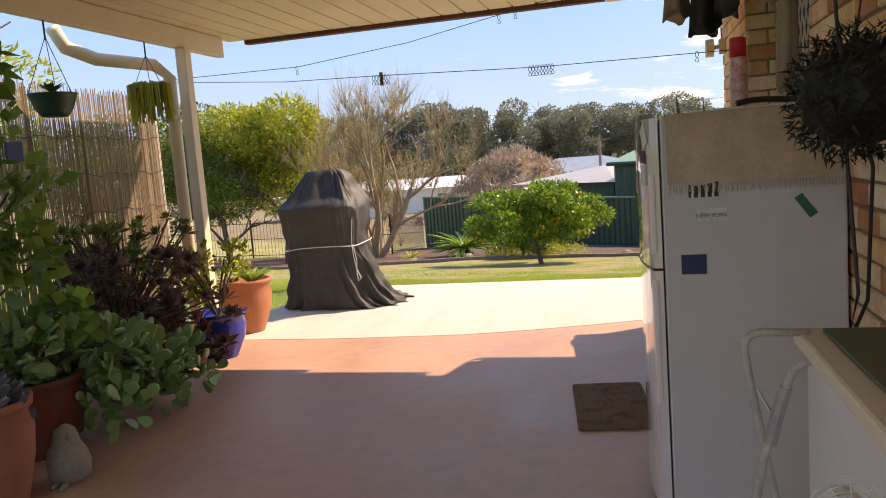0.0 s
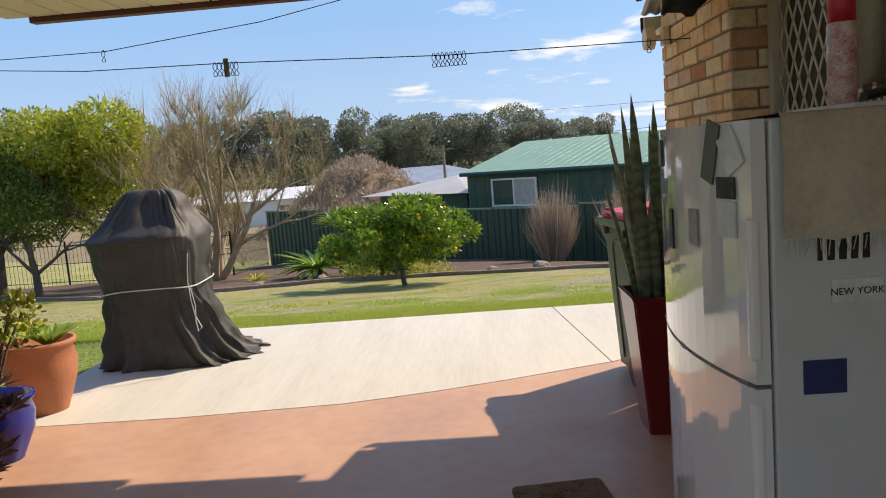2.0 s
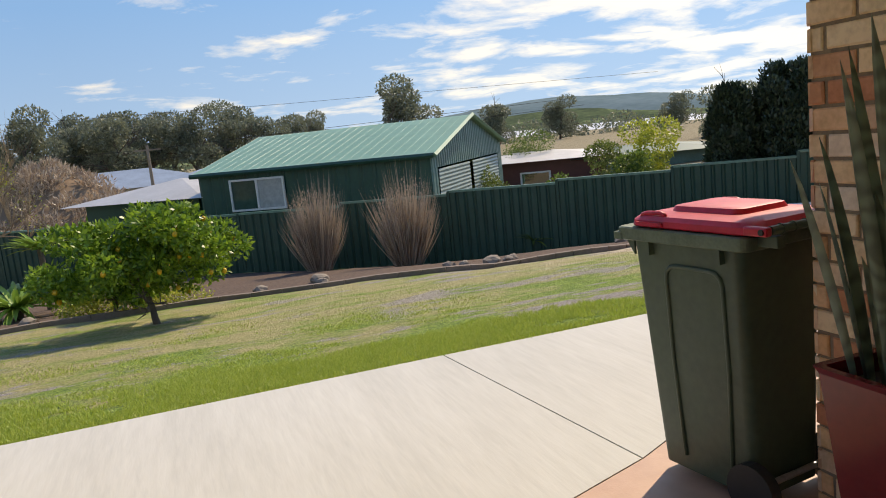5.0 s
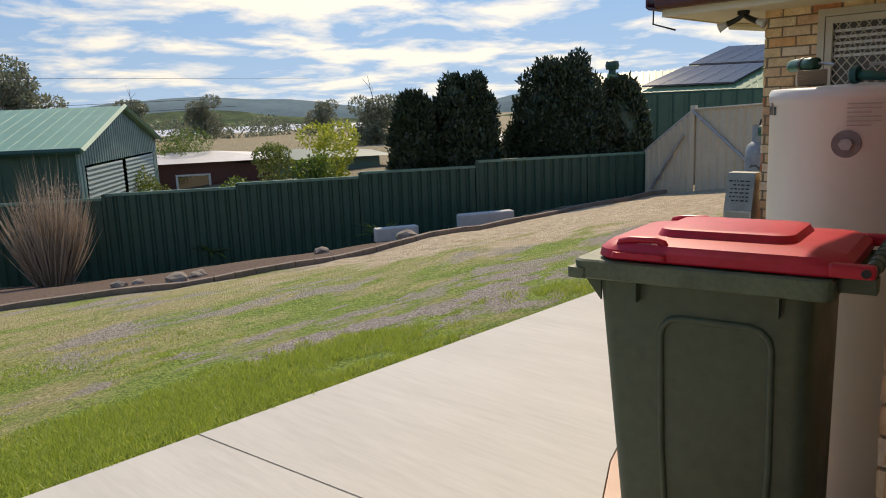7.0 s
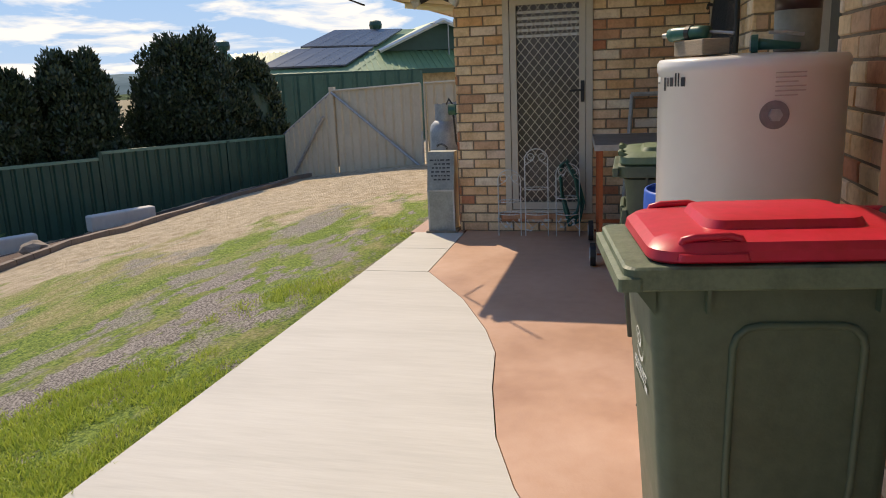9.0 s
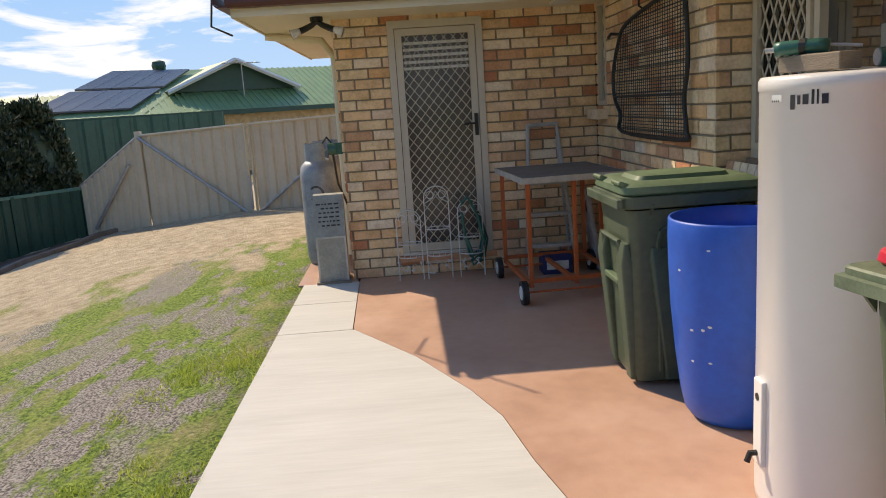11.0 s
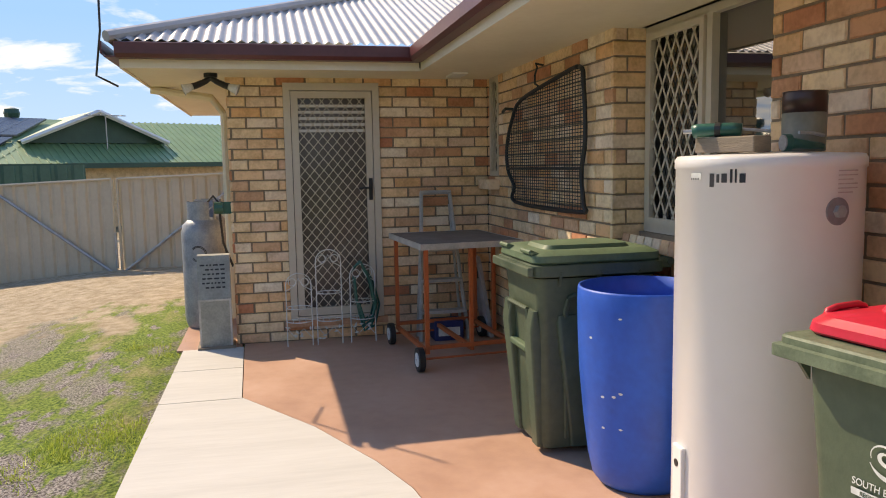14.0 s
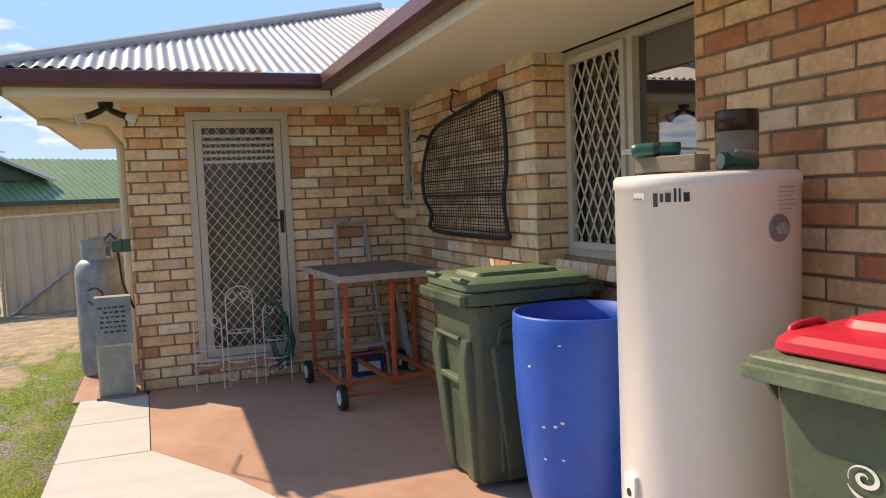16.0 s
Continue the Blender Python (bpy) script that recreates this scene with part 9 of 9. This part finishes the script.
def rosettes(parent, seed, spots, r, mt, petals=22, name="rosettes"):
    rnd = random.Random(seed)
    bm = bmesh.new()
    for c in spots:
        ax = (Vector((rnd.gauss(0, 0.5), rnd.gauss(0, 0.5) - 0.3, 1))).normalized()
        a0 = ax.orthogonal().normalized()
        b0 = ax.cross(a0)
        R = r * rnd.uniform(0.6, 1.2)
        for i in range(petals):
            a = i * 2.4
            k = (i + 3) / (petals + 3)
            d = (a0 * math.cos(a) + b0 * math.sin(a)) * k + ax * (1.1 - k)
            leaf(bm, Vector(c) + d * R * 0.15, d.normalized(), ax, R * (0.5 + 0.6 * k), R * 0.42)
    return part(name, bm, mt, parent, kind="stuff")


def stems(parent, seed, base, spots, mt="bark", r=0.008):
    bm = bmesh.new()
    for s in spots:
        tube(bm, [base, Vector(base).lerp(Vector(s), 0.5) + Vector((0, 0, 0.05)), s], r, 5, False)
    part("stems", bm, mt, parent, kind="stuff")


rnd = random.Random(90)
p = pot("terracotta_pot", -0.25, -0.26, 0.21, 0.5, "potterra", "large terracotta pot with grey pebbly succulents")
fleshy(p, 1, [((0.05, 0.0, 0.46), 0.13), ((-0.1, 0.05, 0.5), 0.1)], 60, 0.09, 0.06, "leaf_grey")
bm = bmesh.new()
lathe(bm, [(0.0, 0), (0.06, 0.01), (0.07, 0.06), (0.04, 0.1), (0, 0.11)], 20, (0.06, 0.02, 0.44))
part("stone", bm, "steel", p, "smooth grey stone")
p = pot("terracotta_pot", -0.62, 0.42, 0.27, 0.42, M["pot_dark"], "dark terracotta pot overflowing with jade-like succulents")
bl = [((rnd.uniform(-0.15, 0.35), rnd.uniform(-0.3, 0.35), rnd.uniform(0.42, 0.72)), 0.13) for _ in range(12)]
bl += [((rnd.uniform(0.2, 0.5), rnd.uniform(0.1, 0.8), rnd.uniform(0.1, 0.45)), 0.13) for _ in range(13)]
fleshy(p, 2, bl, 620, 0.105, 0.065, "leaf_jade")
stems(p, 3, (0, 0, 0.38), [b_[0] for b_ in bl])
p = pot("planter_pot", -0.75, 1.35, 0.26, 0.36, "potterra", "terracotta pot of tall dark purple aeonium rosettes")
sp = [(rnd.uniform(-0.35, 0.35), rnd.uniform(-0.5, 0.55), rnd.uniform(0.45, 1.0)) for _ in range(75)]
sp += [(rnd.uniform(0.1, 0.5), rnd.uniform(-0.3, 0.6), rnd.uniform(0.08, 0.6)) for _ in range(60)]
rosettes(p, 4, sp, 0.1, "leaf_purple")
stems(p, 5, (0, 0, 0.3), sp[::2])
p = pot("planter_pot", -1.1, 1.9, 0.24, 0.36, "potterra", "terracotta pot of grey-green aeonium rosettes")
sp = [(rnd.uniform(-0.35, 0.4), rnd.uniform(-0.5, 0.4), rnd.uniform(0.6, 1.15)) for _ in range(70)]
rosettes(p, 6, sp, 0.09, "leaf_olive")
stems(p, 7, (0, 0, 0.3), sp)
p = pot("blue_pot", -0.62, 2.35, 0.2, 0.36, "blueglaze", "glossy blue glazed pot with a small yellow-green jade bush", 0.6)
bl = [((rnd.uniform(-0.3, 0.12), rnd.uniform(-0.2, 0.2), rnd.uniform(0.42, 0.85)), 0.1) for _ in range(13)]
fleshy(p, 8, bl, 420, 0.045, 0.028, "leaf_yellow")
stems(p, 9, (0, 0, 0.3), [b_[0] for b_ in bl])
p = pot("terracotta_pot", -0.86, 3.22, 0.225, 0.48, "potterra", "tall terracotta pot with a bright green agave", 0.62)
bm = bmesh.new()
for i in range(16):
    a = i * 2.4
    frond(bm, (0.08 + 0.02 * math.cos(a), 0.02 * math.sin(a), 0.44), (math.cos(a), math.sin(a), 0.9), 0.22, 0.035, 0.3, 4, 0.4)
part("agave", bm, "leaf_lime", p)
bl = [((rnd.uniform(-0.25, 0.0), rnd.uniform(-0.15, 0.15), rnd.uniform(0.48, 0.62)), 0.07) for _ in range(7)]
fleshy(p, 10, bl, 160, 0.04, 0.025, "leaf_yellow")
p = pot("tall_plant_pot", -0.95, -0.15, 0.25, 0.4, "potterra", "large terracotta pot with a tall broad-leaved climber")
rn = random.Random(17)
sp = [(rn.uniform(-0.1, 0.75), rn.uniform(-0.2, 0.6), rn.uniform(0.75, 2.0)) for _ in range(36)]
stems(p, 11, (0, 0, 0.35), sp, r=0.007)
leaf_part("leaves", leaves(rn, [(c, (0.14, 0.14, 0.13)) for c in sp], 1100, 0.11, 0.075, -0.3, 0.2), "leaf_climb", p)

t = thing("bird_statue", (-0.13, 0.09, 0), "pale plump bird-shaped garden statue by the pots", "statue")
bm = bmesh.new()
lathe(bm, [(0.075, 0), (0.1, 0.03), (0.105, 0.09), (0.09, 0.15), (0.066, 0.19), (0.062, 0.22), (0.05, 0.255), (0.02, 0.275), (0, 0.278)], 24, (0, 0, 0), 1.0, 0.9)
tube(bm, [(0.04, -0.03, 0.225), (0.085, -0.06, 0.215)], 0.014, 6, True, 0.004)
for s in (-1, 1):
    tube(bm, [(0.02 * s + 0.02, -0.08, 0.012), (0.03 * s + 0.03, -0.13, 0.01)], 0.018, 6, True, 0.012)
for v in bm.verts:
    v.co += v.co.normalized() * 0.006 * noise.noise(v.co * 40)
part("statue", bm, M["statue"], t, smooth=True)


def hanging(x, y, z, r, mt, label, seed, trail):
    t = thing("hanging_pot", (x, y, z), label, "hanging pot", "hanging pots")
    bm = bmesh.new()
    lathe(bm, [(r * 0.55, 0), (r * 0.8, r * 0.35), (r, r * 0.95), (r * 1.06, r), (r * 0.95, r), (0, r * 0.9)], 28)
    part("bowl", bm, mt, t, smooth=True)
    top = PZ - 0.17 - z
    bm = bmesh.new()
    for k in range(3):
        a = k * 2.094
        tube(bm, [(r * math.cos(a), r * math.sin(a), r), (0, 0, top - 0.1)], 0.003, 4)
    tube(bm, [(0, 0, top - 0.12), (0, 0, top)], 0.006, 5)
    part("hanger", bm, "black", t)
    rnd = random.Random(seed)
    bm = bmesh.new()
    if trail:
        for i in range(150):
            a = rnd.uniform(0, 6.28)
            l = rnd.uniform(0.08, 0.26)
            o = r * rnd.uniform(0.9, 1.25)
            p0 = (r * 0.8 * math.cos(a), r * 0.8 * math.sin(a), r + rnd.uniform(0, 0.05))
            tube(bm, [p0, (o * math.cos(a), o * math.sin(a), r + 0.03), (o * 1.05 * math.cos(a), o * 1.05 * math.sin(a), r - l)], 0.009, 4, True, 0.006)
        part("trailing_stems", bm, "leaf_yellow", t, kind="stuff")
    else:
        for i in range(60):
            a = rnd.uniform(0, 6.28)
            frond(bm, (0, 0, r), (math.cos(a), math.sin(a), 1.3), rnd.uniform(0.06, 0.13), 0.01, 0.6, 3)
        part("foliage", bm, "leaf_olive", t, kind="stuff")


hanging(-0.9, 1.2, 1.86, 0.14, "fence_green", "dark green hanging bowl with small plants, hung from the beam", 1, False)
hanging(-0.9, 2.2, 1.98, 0.12, "black", "hanging pot of trailing yellow-green succulent, hung from the beam", 2, True)
t = thing("hanging_tag", (-1.58, 1.55, 1.62), "blue and white striped fabric piece hung on the reed screen", "fabric")
bm = bmesh.new()
box(bm, -0.01, 0.01, -0.07, 0.07, 0, 0.14)
part("fabric", bm, "navy", t)


# ---------- grass blades along the slab ----------
def grass():
    rnd = np.random.RandomState(7)
    n = 620000
    x = rnd.uniform(-4.5, 9.5, n)
    y = 5.44 + rnd.gamma(1.6, 0.75, n)
    keep = (y < 10) & ((x < 4.6) | (rnd.uniform(0, 1, n) < 0.4))
    x, y = x[keep], y[keep]
    dens = np.array([noise.noise(Vector((a * 0.9, b * 1.4, 2.0))) + 0.45 * noise.noise(Vector((a * 5, b * 6, 5.0))) for a, b in zip(x, y)])
    near = np.clip(0.9 - (y - 5.44) * 0.6, 0, 0.9) - np.clip((x - 3.2) * 0.5, 0, 1.15)
    k = dens + near + rnd.uniform(-0.4, 0.4, len(x)) > 0.22
    x, y = x[k], y[k]
    n = len(x)
    z = np.array([relief(a, b) for a, b in zip(x, y)])
    h = rnd.uniform(0.01, 0.036, n) * np.where(y < 6.6, 1.15, 0.8)
    a = rnd.uniform(0, 6.283, n)
    w = 0.004
    lx, ly = rnd.normal(0, 0.02, n), rnd.normal(0, 0.02, n)
    v = np.empty((n, 3, 3))
    v[:, 0] = np.stack([x - w * np.cos(a), y - w * np.sin(a), z - 0.003], 1)
    v[:, 1] = np.stack([x + w * np.cos(a), y + w * np.sin(a), z - 0.003], 1)
    v[:, 2] = np.stack([x + lx, y + ly, z + h], 1)
    me = bpy.data.meshes.new("grass")
    me.from_pydata(v.reshape(-1, 3).tolist(), [], np.arange(3 * n).reshape(-1, 3).tolist())
    me.materials.append(M["grass_blade"])
    o = new("grass", me)
    tagged(o, "short green and straw grass blades along the concrete", "grass", kind="stuff")


M["grass_blade"] = leaf_mat("grass_blades", (0.56, 0.62, 0.14), (0.27, 0.38, 0.05), trans=0.4)
grass()

lay_bricks()
